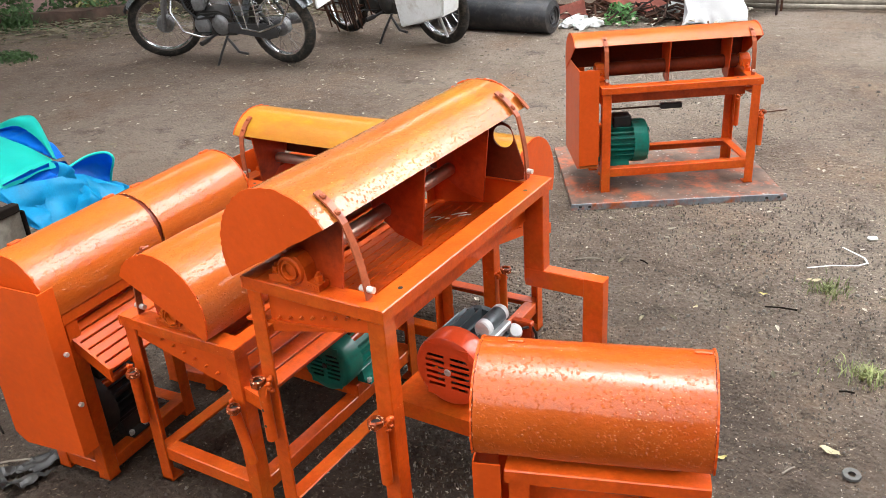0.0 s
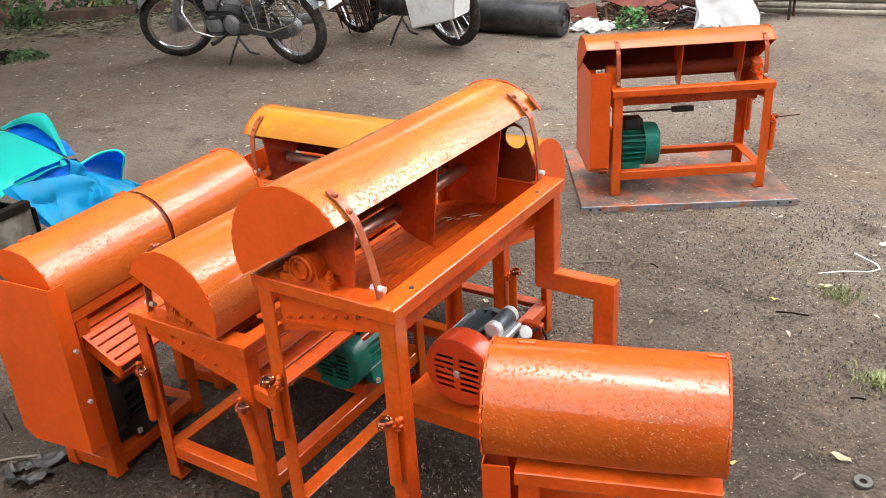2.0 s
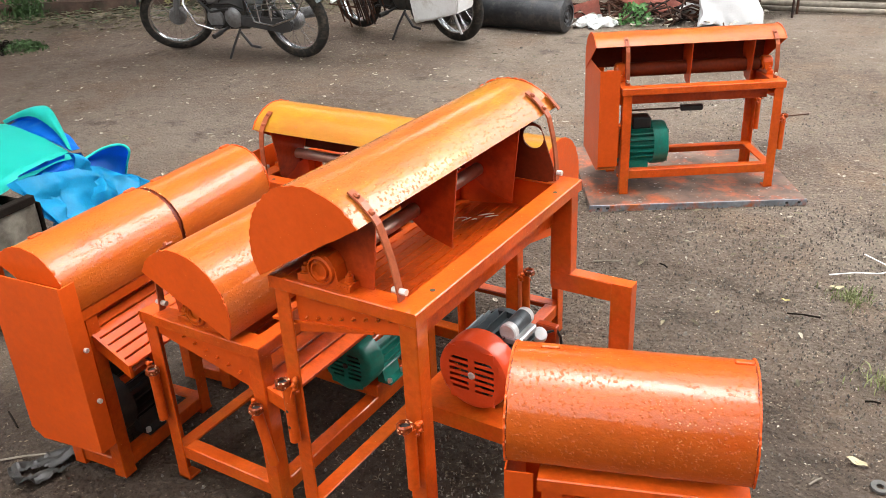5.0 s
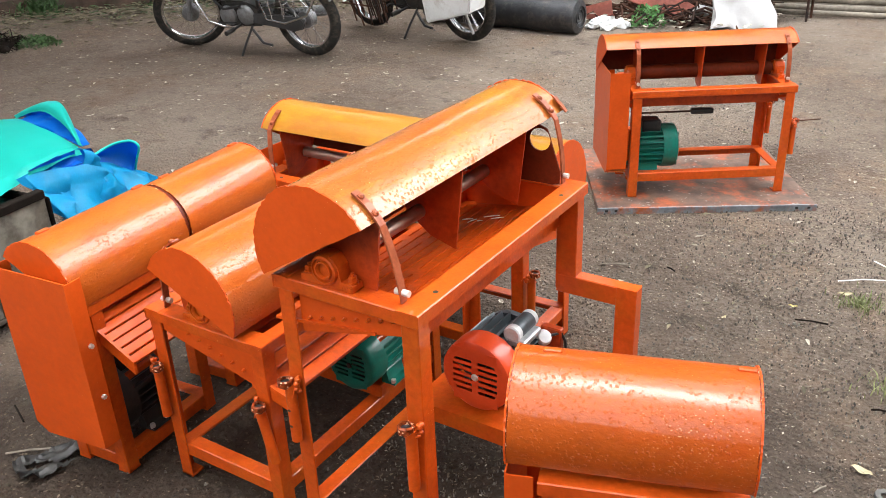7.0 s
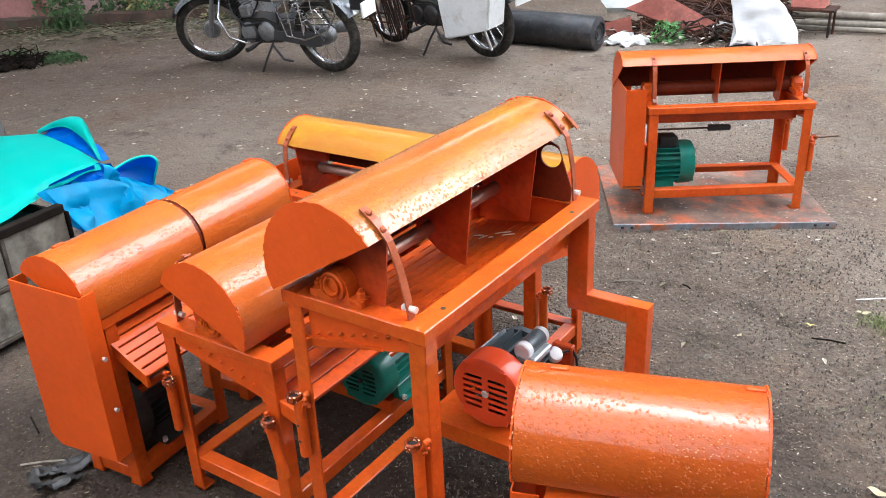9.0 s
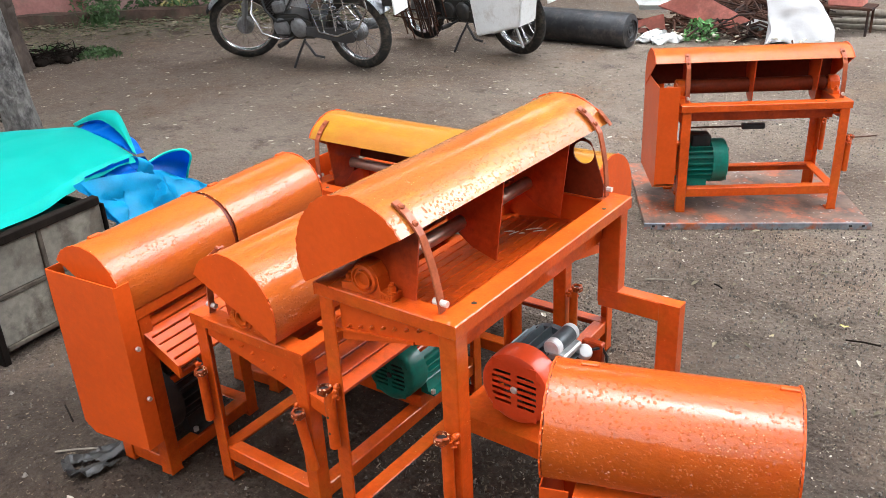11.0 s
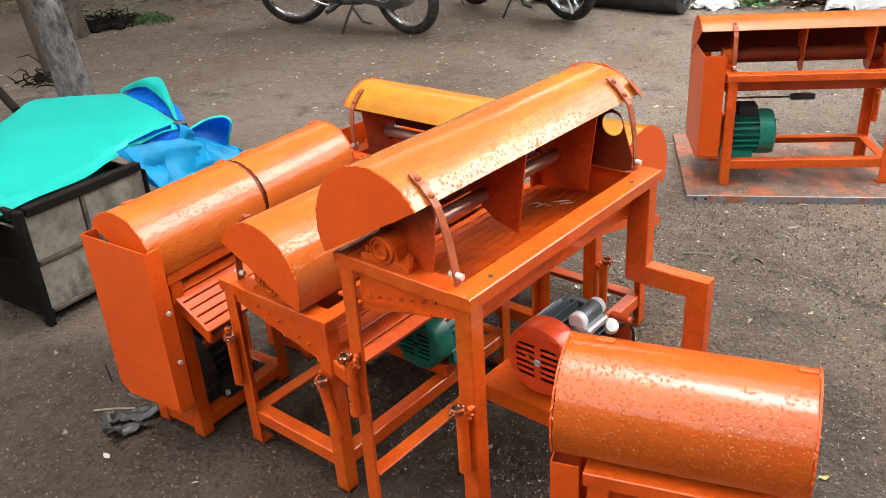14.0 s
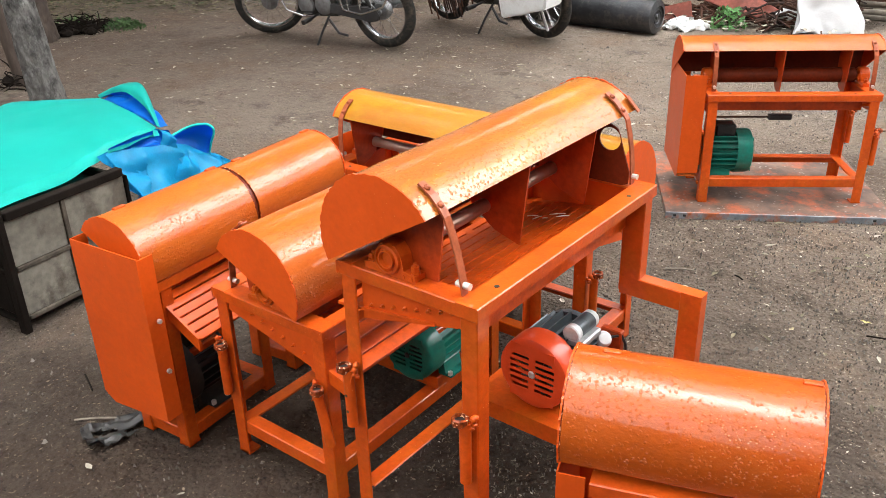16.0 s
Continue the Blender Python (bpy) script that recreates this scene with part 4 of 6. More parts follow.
part("motor_shelf", bm, paint, tall_machine)
fan_motor(tall_machine, pose(0.197, 0.415, 0.283), grey_paint, paint_fan, 0.087, 0.21, capacitor=True, label="grey finned electric motor with orange cowl")
bm = bmesh.new()
box(bm, (0.262, 0.63, 0.172), (0.318, 0.652, 0.335), 0.003)
part("motor_stop", bm, dark_red, tall_machine)
rng = random.Random(29)
for k in range(5):
    bm = bmesh.new()
    l_ = rng.uniform(0.005, 0.020)
    pipe(bm, [(-l_, 0, 0), (0, 0.0006, 0.0006), (l_, 0, 0.0)], [0.001, 0.0016, 0.001], 5)
    chip = part("wood_scrap", bm, white_strip, None, "pale splinter lying in the slit tray", 50)
    tagged(chip, category="scrap", group="splinters in the tray")
    chip.matrix_world = pose(-1.03 + 0.018 * k + rng.uniform(-0.01, 0.01), 1.60 + 0.012 * k + rng.uniform(-0.025, 0.025), 0.614 + 0.003 * k, 0, -8, rng.uniform(0, 60))
# machine B: low, closed side towards the tall one
low_machine = machine("low orange machine with ragged-edged curved cover and slatted tray", pose(-1.595, 1.075, 0), H=0.49, W=0.37, L=0.70, open_side=-1, xc=0.185, R=0.131, tubes=((0, 0), (1, 0)), tube_top=0.15, arcs=(203, 27), tray=(-0.04, 0.13, 0.07, 0.03), lean=-0.2)
bm = bmesh.new()
box(bm, (0.02, 0.40, 0.1065), (0.364, 0.54, 0.145), 0.003)
part("motor_base", bm, paint, low_machine)
fan_motor(low_machine, pose(0.318, 0.335, 0.235), green_paint, green_paint, 0.070, 0.20, label="green electric motor with slotted cowl", finned=True)
# machines C: two small ones end to end, the nearer with a belt guard
at_c = pose(-1.89, 0.985, 0, 0, 0, 5)
guarded_machine = machine("narrow orange machine with flat belt guard and slatted tray", at_c, H=0.50, W=0.192, L=0.345, open_side=-1, xc=0.095, R=0.112, covers=((-0.04, 0.333),), tubes=(), cover_ends=(True, False), back_gap=True, guard=(-0.035, 0.202, -0.072, -0.026, 0.15, 0.60), drop=0.012, straps=False, tabs=True, low=0.05, tray=(-0.095, 0.146, 0.085, 0.02), dividers=(0.5,))
fan_motor(guarded_machine, pose(0.085, 0.03, 0.165), dark_motor, dark_motor, 0.085, 0.19, label="dark unpainted electric motor", finned=True)
machine("short orange machine set close behind the guarded one", at_c @ pose(0, 0.425, 0), H=0.50, W=0.192, L=0.30, open_side=-1, xc=0.095, R=0.108, covers=((-0.074, 0.285),), cover_ends=(False, True), tubes=(), drop=0.012, straps=False, tabs=True, low=0.05, tray=(-0.095, 0.146, 0.085, 0.02), dividers=(0.5,))
# machine G: across the back
back_machine = machine("long orange machine with light's yellow shift painted on its cover", pose(-1.98, 2.19, 0, 0, 0, -90), H=0.485, W=0.33, L=0.975, xc=0.15, R=0.138, covers=((-0.01, 1.01),), skin=paint_glare_yellow, tubes=((1, 1), (1, 0)), guard=(0.07, 0.30, -0.10, -0.012, 0.06, 0.515), tube_top=0.14, shaft_r=0.017, shaft_mat=polished)
fan_motor(back_machine, pose(0.15, 0.30, 0.19, 0, 0, 180), green_paint, green_paint, 0.066, 0.19, label="green electric motor")
# machine D: apart from the others, on a steel sheet
far_machine = machine("orange machine standing alone on a steel sheet", pose(-1.412, 3.558, 0.022, 0, 0, -57.5), H=0.465, W=0.33, L=0.675, xc=0.15, R=0.132, covers=((-0.095, 0.685),), tubes=((1, 0), (1, 1), (0, 1)), guard=(0.0, 0.335, -0.095, -0.012, 0.12, 0.545), tube_top=0.16, arcs=(200, 44), shaft_r=0.030, shaft_mat=inner_mat, tray=(0.03, 0.10, 0.07, 0.062))
fan_motor(far_machine, pose(0.20, 0.222, 0.19, 0, 0, 180), green_paint, green_paint, 0.086, 0.22, label="green finned electric motor on mounting bolts")
for x in (0.12, 0.28):
    for y in (0.08, 0.165):
        bm = bmesh.new()
        pipe(bm, [(x, y, 0.06), (x, y, 0.10)], 0.005, 6)
        part("mounting_bolt", bm, bolt_metal, far_machine)
    bm = bmesh.new()
    box(bm, (x - 0.012, 0.0, 0.068), (x + 0.012, 0.23, 0.078), 0.002)
    part("motor_bar", bm, paint, far_machine)
bm = bmesh.new()
pipe(bm, [(0.24, 0.03, 0.348), (0.24, 0.28, 0.348)], 0.004, 6)
lever = part("lever", bm, rust, far_machine)
bm = bmesh.new()
box(bm, (0.228, 0.27, 0.336), (0.252, 0.365, 0.360), 0.004)
part("lever_grip", bm, black_plastic, lever)
bm = bmesh.new()
pipe(bm, [(0.30, 0.69, 0.305), (0.30, 0.80, 0.31)], 0.0025, 6)
part("pin", bm, rust, far_machine)
# machine E: nearest, its closed side towards the viewer
machine("orange machine with chips and painted drop glints on its closed cover", pose(-0.655, 1.345, 0, 0, 0, -72), H=0.457, W=0.34, L=0.345, straps=False, open_side=-1, xc=0.118, R=0.112, covers=((-0.055, 0.345),), tubes=(), arcs=(203, 30), dividers=(0.5,), guard=(0.006, 0.25, -0.058, -0.008, 0.06, 0.465), tabs=True, skin=paint_flecked, slits=True)


# ---- the ground ----
def ground():
    def lines(a, b, step, far_):
        fine = [a + step * i for i in range(int((b - a) / step) + 1)]
        lo, hi, g = [], [], step
        x = a
        while x > -far_:
            g *= 1.5
            x -= g
            lo.append(x)
        x, g = fine[-1], step
        while x < far_:
            g *= 1.5
            x += g
            hi.append(x)
        return lo[::-1] + fine + hi
    xs, ys = lines(-9.5, 1.5, 0.07, 400), lines(-0.5, 9.5, 0.07, 400)
    verts = []
    for y in ys:
        for x in xs:
            z = 0.010 * noise.noise((x * 0.9, y * 0.9, 0)) + 0.006 * noise.noise((x * 3.1, y * 3.1, 3)) + 0.003 * noise.noise((x * 9, y * 9, 5)) - 0.006
            verts.append((x, y, z))
    n = len(xs)
    faces = [(j * n + i, j * n + i + 1, (j + 1) * n + i + 1, (j + 1) * n + i) for j in range(len(ys) - 1) for i in range(n - 1)]
    me = bpy.data.meshes.new("ground")
    me.from_pydata(verts, [], faces)
    me.polygons.foreach_set("use_smooth", [True] * len(faces))
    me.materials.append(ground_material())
    return tagged(new("ground", me), "damp dark earth yard strewn with litter", "ground", "", "structure")


ground()


def stones(name, count, area, size, mat, label, seed):
    rng = random.Random(seed)
    verts, faces = [], []
    x0, x1, y0, y1 = area
    for _ in range(count):
        x, y = rng.uniform(x0, x1), rng.uniform(y0, y1)
        s = size * rng.uniform(0.4, 1.0) * (1.0 if rng.random() < 0.93 else 2.0)
        b, a = len(verts), rng.uniform(0, 6.28)
        for k in range(5):
            t = a + k * 1.2566
            r = s * rng.uniform(0.5, 1.6)
            verts.append((x + r * math.cos(t), y + r * math.sin(t), -0.006))
        for k in range(5):
            t = a + 0.3 + k * 1.2566
            r = s * rng.uniform(0.4, 0.8)
            verts.append((x + r * math.cos(t), y + r * math.sin(t), s * rng.uniform(0.2, 0.6)))
        for k in range(5):
            j = (k + 1) % 5
            faces.append((b + k, b + j, b + 5 + j, b + 5 + k))
        faces.append((b + 5, b + 6, b + 7, b + 8, b + 9))
    return soup(name, verts, faces, mat, label, "stones")


def leaves(name, count, area, size, mat, label, seed, keep=None, lift=0.0):
    rng = random.Random(seed)
    verts, faces = [], []
    x0, x1, y0, y1 = area
    while count > 0:
        x, y = rng.uniform(x0, x1), rng.uniform(y0, y1)
        if keep and not keep(x, y, rng):
            continue
        count -= 1
        s, w, a = size * rng.uniform(0.5, 1.3), rng.uniform(0.25, 0.5), rng.uniform(0, 6.28)
        z = 0.002 + lift * rng.random()
        tip, curl = rng.uniform(-0.2, 0.4) * s, rng.uniform(0.0, 0.3) * s
        b = len(verts)
        for u, v, h in ((-1, 0, tip * 0.3), (-0.3, -w, curl), (0.35, -w * 0.9, curl), (1, 0, tip), (0.35, w * 0.9, curl), (-0.3, w, curl), (0, 0, 0)):
            px, py = u * s, v * s
            verts.append((x + px * math.cos(a) - py * math.sin(a), y + px * math.sin(a) + py * math.cos(a), z + max(0, h)))
        for k in range(6):
            faces.append((b + k, b + (k + 1) % 6, b + 6))
    return soup(name, verts, faces, mat, label, "leaves")


def fibres(name, count, area, label, seed):
    """Short bent straws lying flat."""
    rng = random.Random(seed)
    verts, faces = [], []
    x0, x1, y0, y1 = area
    for _ in range(count):
        x, y, a = rng.uniform(x0, x1), rng.uniform(y0, y1), rng.uniform(0, 6.28)
        l_, w = rng.uniform(0.0025, 0.007) * (1 if rng.random() < 0.93 else 2.2), rng.uniform(0.0006, 0.0016)
        bend = rng.uniform(-0.4, 0.4)
        b = len(verts)
        for t in (-1, 0, 1):
            px, py = x + l_ * t * math.cos(a + bend * t), y + l_ * t * math.sin(a + bend * t)
            z = 0.0015 + rng.uniform(0.0, 0.004)
            verts += [(px - w * math.sin(a), py + w * math.cos(a), z), (px + w * math.sin(a), py - w * math.cos(a), z + 0.0006)]
        faces += [(b, b + 1, b + 3, b + 2), (b + 2, b + 3, b + 5, b + 4)]
    return soup(name, verts, faces, fibre_mat, label, "plant debris")


def weeds(name, x, y, radius, height, count, label, seed, mat=None):
    rng = random.Random(seed)
    verts, faces = [], []
    for _ in range(count):
        r, a = radius * abs(rng.gauss(0, 0.6)), rng.uniform(0, 6.28)
        px, py = x + r * math.cos(a), y + r * math.sin(a) * 0.8
        h, d = height * rng.uniform(0.25, 1.0) * (0.6 + 0.8 * abs(noise.noise((px * 9, py * 9, 1)))), rng.uniform(0, 6.28)
        w, lean = h * rng.uniform(0.025, 0.07), h * rng.uniform(0.2, 0.9)
        dx, dy = math.cos(d), math.sin(d)
        b = len(verts)
        for t in (0, 0.5, 1.0):
            cx, cy, cz = px + dx * lean * t * t, py + dy * lean * t * t, -0.004 + h * t * (1 - 0.25 * t)
            k = w * (0.7, 1.0, 0.08)[int(t * 2)]
            verts += [(cx - dy * k, cy + dx * k, cz), (cx + dy * k, cy - dx * k, cz)]
        faces += [(b, b + 1, b + 3, b + 2), (b + 2, b + 3, b + 5, b + 4)]
    return soup(name, verts, faces, mat or grass_mat, label, "weeds")


# ---- the far side of the yard ----
def wheel(parent, cx, R=0.285, tyre=0.04, name="wheel"):
    """A spoked wheel that rolls along local x; its axle is local y."""
    m = Matrix.Translation((cx, 0, R)) @ pose(0, 0, 0, 90, 0, 0)
    bm = bmesh.new()
    prof = []
    for k in range(14):
        a = 2 * math.pi * k / 14
        prof.append((R - tyre + tyre * math.cos(a), tyre * 0.85 * math.sin(a)))
    lathe(bm, prof + prof[:1], m, 48)
    bmesh.ops.remove_doubles(bm, verts=bm.verts[:], dist=1e-5)
    tyre_ob = part(name, bm, rubber, parent, "", 50)
    bm = bmesh.new()
    for k in range(44):
        for s in (-1, 1):
            box(bm, (-0.006, -0.003, -0.006), (0.006, 0.003, -0.0015), 0, m @ pose(0, 0, 0, 0, 0, 360 * k / 44 + 4 * s) @ Matrix.Translation((R - 0.002, 0, s * 0.014)) @ pose(0, 0, 0, 0, 90, 20 * s))
    tagged(part("tread", bm, rubber, tyre_ob), kind="stuff")
    bm = bmesh.new()
    ri = R - 2 * tyre + 0.012
    lathe(bm, [(ri + 0.006, -0.024), (ri + 0.006, -0.028), (ri - 0.004, -0.026), (ri - 0.012, -0.01), (ri - 0.012, 0.01), (ri - 0.004, 0.026), (ri + 0.006, 0.028), (ri + 0.006, 0.024)], m, 40)
    part("rim", bm, chrome, tyre_ob, "", 40)
    bm = bmesh.new()
    lathe(bm, [(0, -0.055), (0.018, -0.055), (0.022, -0.045), (0.06, -0.04), (0.068, -0.03), (0.068, 0.03), (0.06, 0.04), (0.022, 0.045), (0.018, 0.055), (0, 0.055)], m, 24)
    part("hub", bm, dull_alloy, tyre_ob, "", 30)
    bm = bmesh.new()
    for k in range(32):
        a = 2 * math.pi * k / 32
        b = a + (0.42 if k % 2 else -0.42)
        z = 0.03 if k % 4 < 2 else -0.03
        pipe(bm, [m @ Vector((0.062 * math.cos(a), 0.062 * math.sin(a), z)), m @ Vector((ri * math.cos(b), ri * math.sin(b), z * 0.15))], 0.0016, 4, caps=False)
    tagged(part("spokes", bm, chrome, tyre_ob), kind="stuff")
    return tyre_ob


def arch(bm, cx, cz, R, width, a0, a1, n=18, t=0.003):
    """A mudguard: a curved strip over a wheel."""
    rows = []
    for k in range(n + 1):
        a = radians(a0 + (a1 - a0) * k / n)
        row = []
        for s, d in ((-1, -0.016), (-0.7, 0.0), (0, 0.006), (0.7, 0.0), (1, -0.016)):
            row.append(bm.verts.new((cx + (R + d) * math.cos(a), s * width / 2, cz + (R + d) * math.sin(a))))
        rows.append(row)
    for a, b in zip(rows, rows[1:]):
        for k in range(4):
            bm.faces.new((a[k], a[k + 1], b[k + 1], b[k]))
    out = bmesh.ops.solidify(bm, geom=bm.faces[:], thickness=t)


def motorcycle(m, label, front_guard=True, pannier=False, steer=0.0, alloy=None):
    alloy = alloy or dull_alloy
    """A small motorcycle; local x points forwards, its left side is local +y, and the origin lies on the ground between the wheels."""
    root = thing("motorcycle", m, label, "motorcycle", "parked motorcycles")
    F, B, R = 0.575, -0.56, 0.29
    turned = [wheel(root, F, R)]
    wheel(root, B, R, 0.043)
    bm = bmesh.new()
    arch(bm, F, R, R + 0.03, 0.13, 42, 158)
    turned.append(part("front_mudguard", bm, silver_paint, root, "", 40))
    bm = bmesh.new()
    arch(bm, F, R, R + 0.032, 0.12, 34, 44)
    turned.append(part("mud_flap", bm, black_plastic, root, "black rubber flap", 40))
    bm = bmesh.new()
    arch(bm, B, R, R + 0.045, 0.14, 15, 150)
    part("rear_mudguard", bm, silver_paint if not pannier else black_paint, root, "", 40)
    for s in (-1, 1):
        bm = bmesh.new()
        pipe(bm, [(F + 0.01, s * 0.085, R - 0.02), (F - 0.06, s * 0.085, R + 0.22)], 0.019, 12)
        pipe(bm, [(F - 0.06, s * 0.085, R + 0.2), (F - 0.2, s * 0.08, 0.92)], 0.016, 12)
        turned.append(part("fork_leg", bm, dull_alloy, root, "", 40))
        bm = bmesh.new()
        pipe(bm, [(B, s * 0.095, R + 0.02), (B + 0.11, s * 0.115, R + 0.17)], 0.014, 12)
        pipe(bm, [(B + 0.11, s * 0.115, R + 0.17), (B + 0.2, s * 0.12, R + 0.36)], 0.011, 8)
        shock = part("rear_shock", bm, dark_motor, root, "", 40)
        bm = bmesh.new()
        coil = []
        for k in range(90):
            t = k / 89
            c = Vector((B + 0.09 + 0.1 * t, s * (0.112 + 0.008 * t), R + 0.14 + 0.2 * t))
            a = 2 * math.pi * 8 * t
            coil.append(c + Vector((0.028 * math.cos(a), 0.028 * math.sin(a), 0)))
        pipe(bm, coil, 0.0045, 5)
        part("spring", bm, chrome, shock, "", 60)
        bm = bmesh.new()
        box(bm, (B - 0.03, s * 0.075 - 0.012, R - 0.025), (-0.16, s * 0.075 + 0.012, R + 0.02), 0.006)
        part("swing_arm", bm, black_paint, root)
    # frame tubes
    bm = bmesh.new()
    pipe(bm, [(0.38, 0, 0.86), (0.25, 0, 0.55), (0.17, 0, 0.33), (0.05, 0, 0.25), (-0.2, 0, 0.25)], 0.018, 10)
    pipe(bm, [(0.40, 0, 0.88), (0.05, 0, 0.78), (-0.3, 0, 0.70), (-0.72, 0, 0.76)], 0.019, 10)
    for s in (-1, 1):
        pipe(bm, [(-0.16, s * 0.07, 0.29), (-0.2, s * 0.09, 0.5), (-0.32, s * 0.09, 0.70), (-0.75, s * 0.09, 0.76)], 0.013, 8)
    part("frame", bm, black_paint, root, "", 40)
    # engine
    bm = bmesh.new()
    prism(bm, [(-0.20, 0.24), (0.12, 0.22), (0.20, 0.27), (0.20, 0.36), (0.12, 0.42), (-0.06, 0.43), (-0.2, 0.38)], 1, -0.10, 0.10)
    bmesh.ops.bevel(bm, geom=bm.edges[:], offset=0.014, segments=2, affect="EDGES")
    engine = part("engine", bm, dark_motor if not pannier else alloy, root, "", 30)
    if not pannier:
        bm = bmesh.new()
        pipe(bm, [(0.30, 0.05, 0.60), (0.24, 0.10, 0.45), (0.12, 0.125, 0.37), (-0.05, 0.125, 0.40)], 0.010, 8)
        pipe(bm, [(-0.10, 0.11, 0.70), (-0.06, 0.125, 0.55), (0.02, 0.125, 0.45)], 0.007, 6)
        part("hose", bm, black_plastic, engine, "", 50)
        bm = bmesh.new()
        box(bm, (-0.02, 0.06, 0.44), (0.09, 0.12, 0.53), 0.015, pose(0, 0, 0, 0, 8, 0))
        part("carburettor", bm, dull_alloy, engine, "", 30)
    for s in (-1, 1):
        bm = bmesh.new()
        lathe(bm, [(0, 0.03), (0.05, 0.03), (0.072, 0.02), (0.078, 0.0)], Matrix.Translation((0.10, s * 0.10, 0.315)) @ pose(0, 0, 0, -90 * s, 0, 0), 24)
        lathe(bm, [(0, 0.026), (0.06, 0.026), (0.075, 0.015), (0.08, 0.0)], Matrix.Translation((-0.07, s * 0.10, 0.325)) @ pose(0, 0, 0, -90 * s, 0, 0), 24)
        part("engine_cover", bm, alloy, engine, "", 40)
    for k in range(9):
        bm = bmesh.new()
        box(bm, (-0.07, -0.085, -0.0022), (0.07, 0.085, 0.0022), 0, pose(0.17 + 0.011 * k, 0, 0.43 + 0.017 * k, 0, 32, 0))
        part("fin", bm, dark_motor, engine)
    bm = bmesh.new()
    box(bm, (-0.045, -0.055, -0.01), (0.045, 0.055, 0.17), 0.005, pose(0.16, 0, 0.41, 0, 32, 0))
    part("cylinder", bm, dark_motor, engine)
    bm = bmesh.new()
    pipe(bm, [(0.27, -0.03, 0.48), (0.34, -0.08, 0.40), (0.29, -0.12, 0.28), (0.1, -0.14, 0.24), (-0.25, -0.14, 0.25)], 0.018, 10)
    pipe(bm, [(-0.2, -0.14, 0.25), (-0.28, -0.145, 0.26), (-0.66, -0.15, 0.31)], [0.02, 0.04, 0.042], 14)
    part("exhaust", bm, dull_alloy, root, "", 40)
    # chain case, pegs, levers and stand, on the left
    bm = bmesh.new()
    prism(bm, [(-0.12, 0.27), (-0.12, 0.345), (-0.50, 0.345), (-0.585, 0.33), (-0.61, 0.285), (-0.585, 0.24), (-0.50, 0.225)], 1, 0.092, 0.112)
    bmesh.ops.bevel(bm, geom=bm.edges[:], offset=0.008, segments=2, affect="EDGES")
    part("chain_case", bm, dark_motor if pannier else case_grey, root, "dark grey chain case", 40)
    bm = bmesh.new()
    pipe(bm, [(0.0, 0.08, 0.25), (0.0, 0.22, 0.24)], 0.011, 8)
    pipe(bm, [(0.0, 0.2, 0.242), (0.0, 0.29, 0.242)], 0.019, 10)
    pipe(bm, [(0.15, 0.13, 0.26), (0.17, 0.15, 0.27), (0.19, 0.19, 0.25)], 0.008, 6)
    pipe(bm, [(0.02, 0.13, 0.27), (0.17, 0.135, 0.265)], 0.007, 6)
    part("footrest", bm, black_plastic, root, "", 50)
    bm = bmesh.new()
    pipe(bm, [(-0.10, 0.09, 0.24), (-0.06, 0.16, 0.13), (-0.01, 0.235, -0.02)], 0.010, 8)
    pipe(bm, [(-0.02, 0.22, -0.016), (0.04, 0.26, -0.018)], 0.011, 6)
    part("side_stand", bm, black_paint, root, "", 50)
    for s in (-1, 1):
        bm = bmesh.new()
        pipe(bm, [(-0.12, s * 0.12, 0.22), (-0.22, s * 0.15, 0.13), (-0.30, s * 0.15, 0.12)], 0.011, 8)
        part("centre_stand_leg", bm, black_paint, root, "", 50)
    # tank, seat, side panel, lamp, bars
    bm = bmesh.new()
    rows = []
    for x, w, z0, z1 in ((0.40, 0.05, 0.80, 0.88), (0.32, 0.12, 0.76, 0.96), (0.15, 0.145, 0.74, 0.99), (-0.02, 0.12, 0.74, 0.94), (-0.12, 0.07, 0.74, 0.86)):
        rows.append([bm.verts.new((x, w * c, z0 + (z1 - z0) * h)) for c, h in ((-0.6, 0), (-1, 0.25), (-0.95, 0.65), (-0.5, 1), (0.5, 1), (0.95, 0.65), (1, 0.25), (0.6, 0))])
    for a, b in zip(rows, rows[1:]):
        for k in range(8):
            bm.faces.new((a[k], a[(k + 1) % 8], b[(k + 1) % 8], b[k]))
    bm.faces.new(rows[0]), bm.faces.new(rows[-1][::-1])
    part("fuel_tank", bm, silver_paint, root, "", 60)
    bm = bmesh.new()
    prism(bm, [(-0.10, 0.80), (-0.14, 0.87), (-0.45, 0.84), (-0.76, 0.90), (-0.82, 0.86), (-0.70, 0.78)], 1, -0.12, 0.12)
    bmesh.ops.bevel(bm, geom=bm.edges[:], offset=0.02, segments=2, affect="EDGES")
    part("seat", bm, black_plastic, root, "", 50)
    for s in (-1, 1):
        bm = bmesh.new()
        prism(bm, [(0.02, 0.50), (-0.04, 0.70), (-0.32, 0.72), (-0.36, 0.62), (-0.20, 0.48)], 1, s * 0.105 - 0.008, s * 0.105 + 0.008)
        bmesh.ops.bevel(bm, geom=bm.edges[:], offset=0.006, segments=1, affect="EDGES")
        panel = part("side_panel", bm, silver_paint, root, "", 40)
        bm = bmesh.new()
        prism(bm, [(-0.02, 0.57), (-0.12, 0.60), (-0.28, 0.68), (-0.16, 0.585), (-0.24, 0.56)], 1, s * 0.117 - 0.003, s * 0.117 + 0.003)
        part("stripe", bm, black_paint, panel, "black slanted stripe")
    bm = bmesh.new()
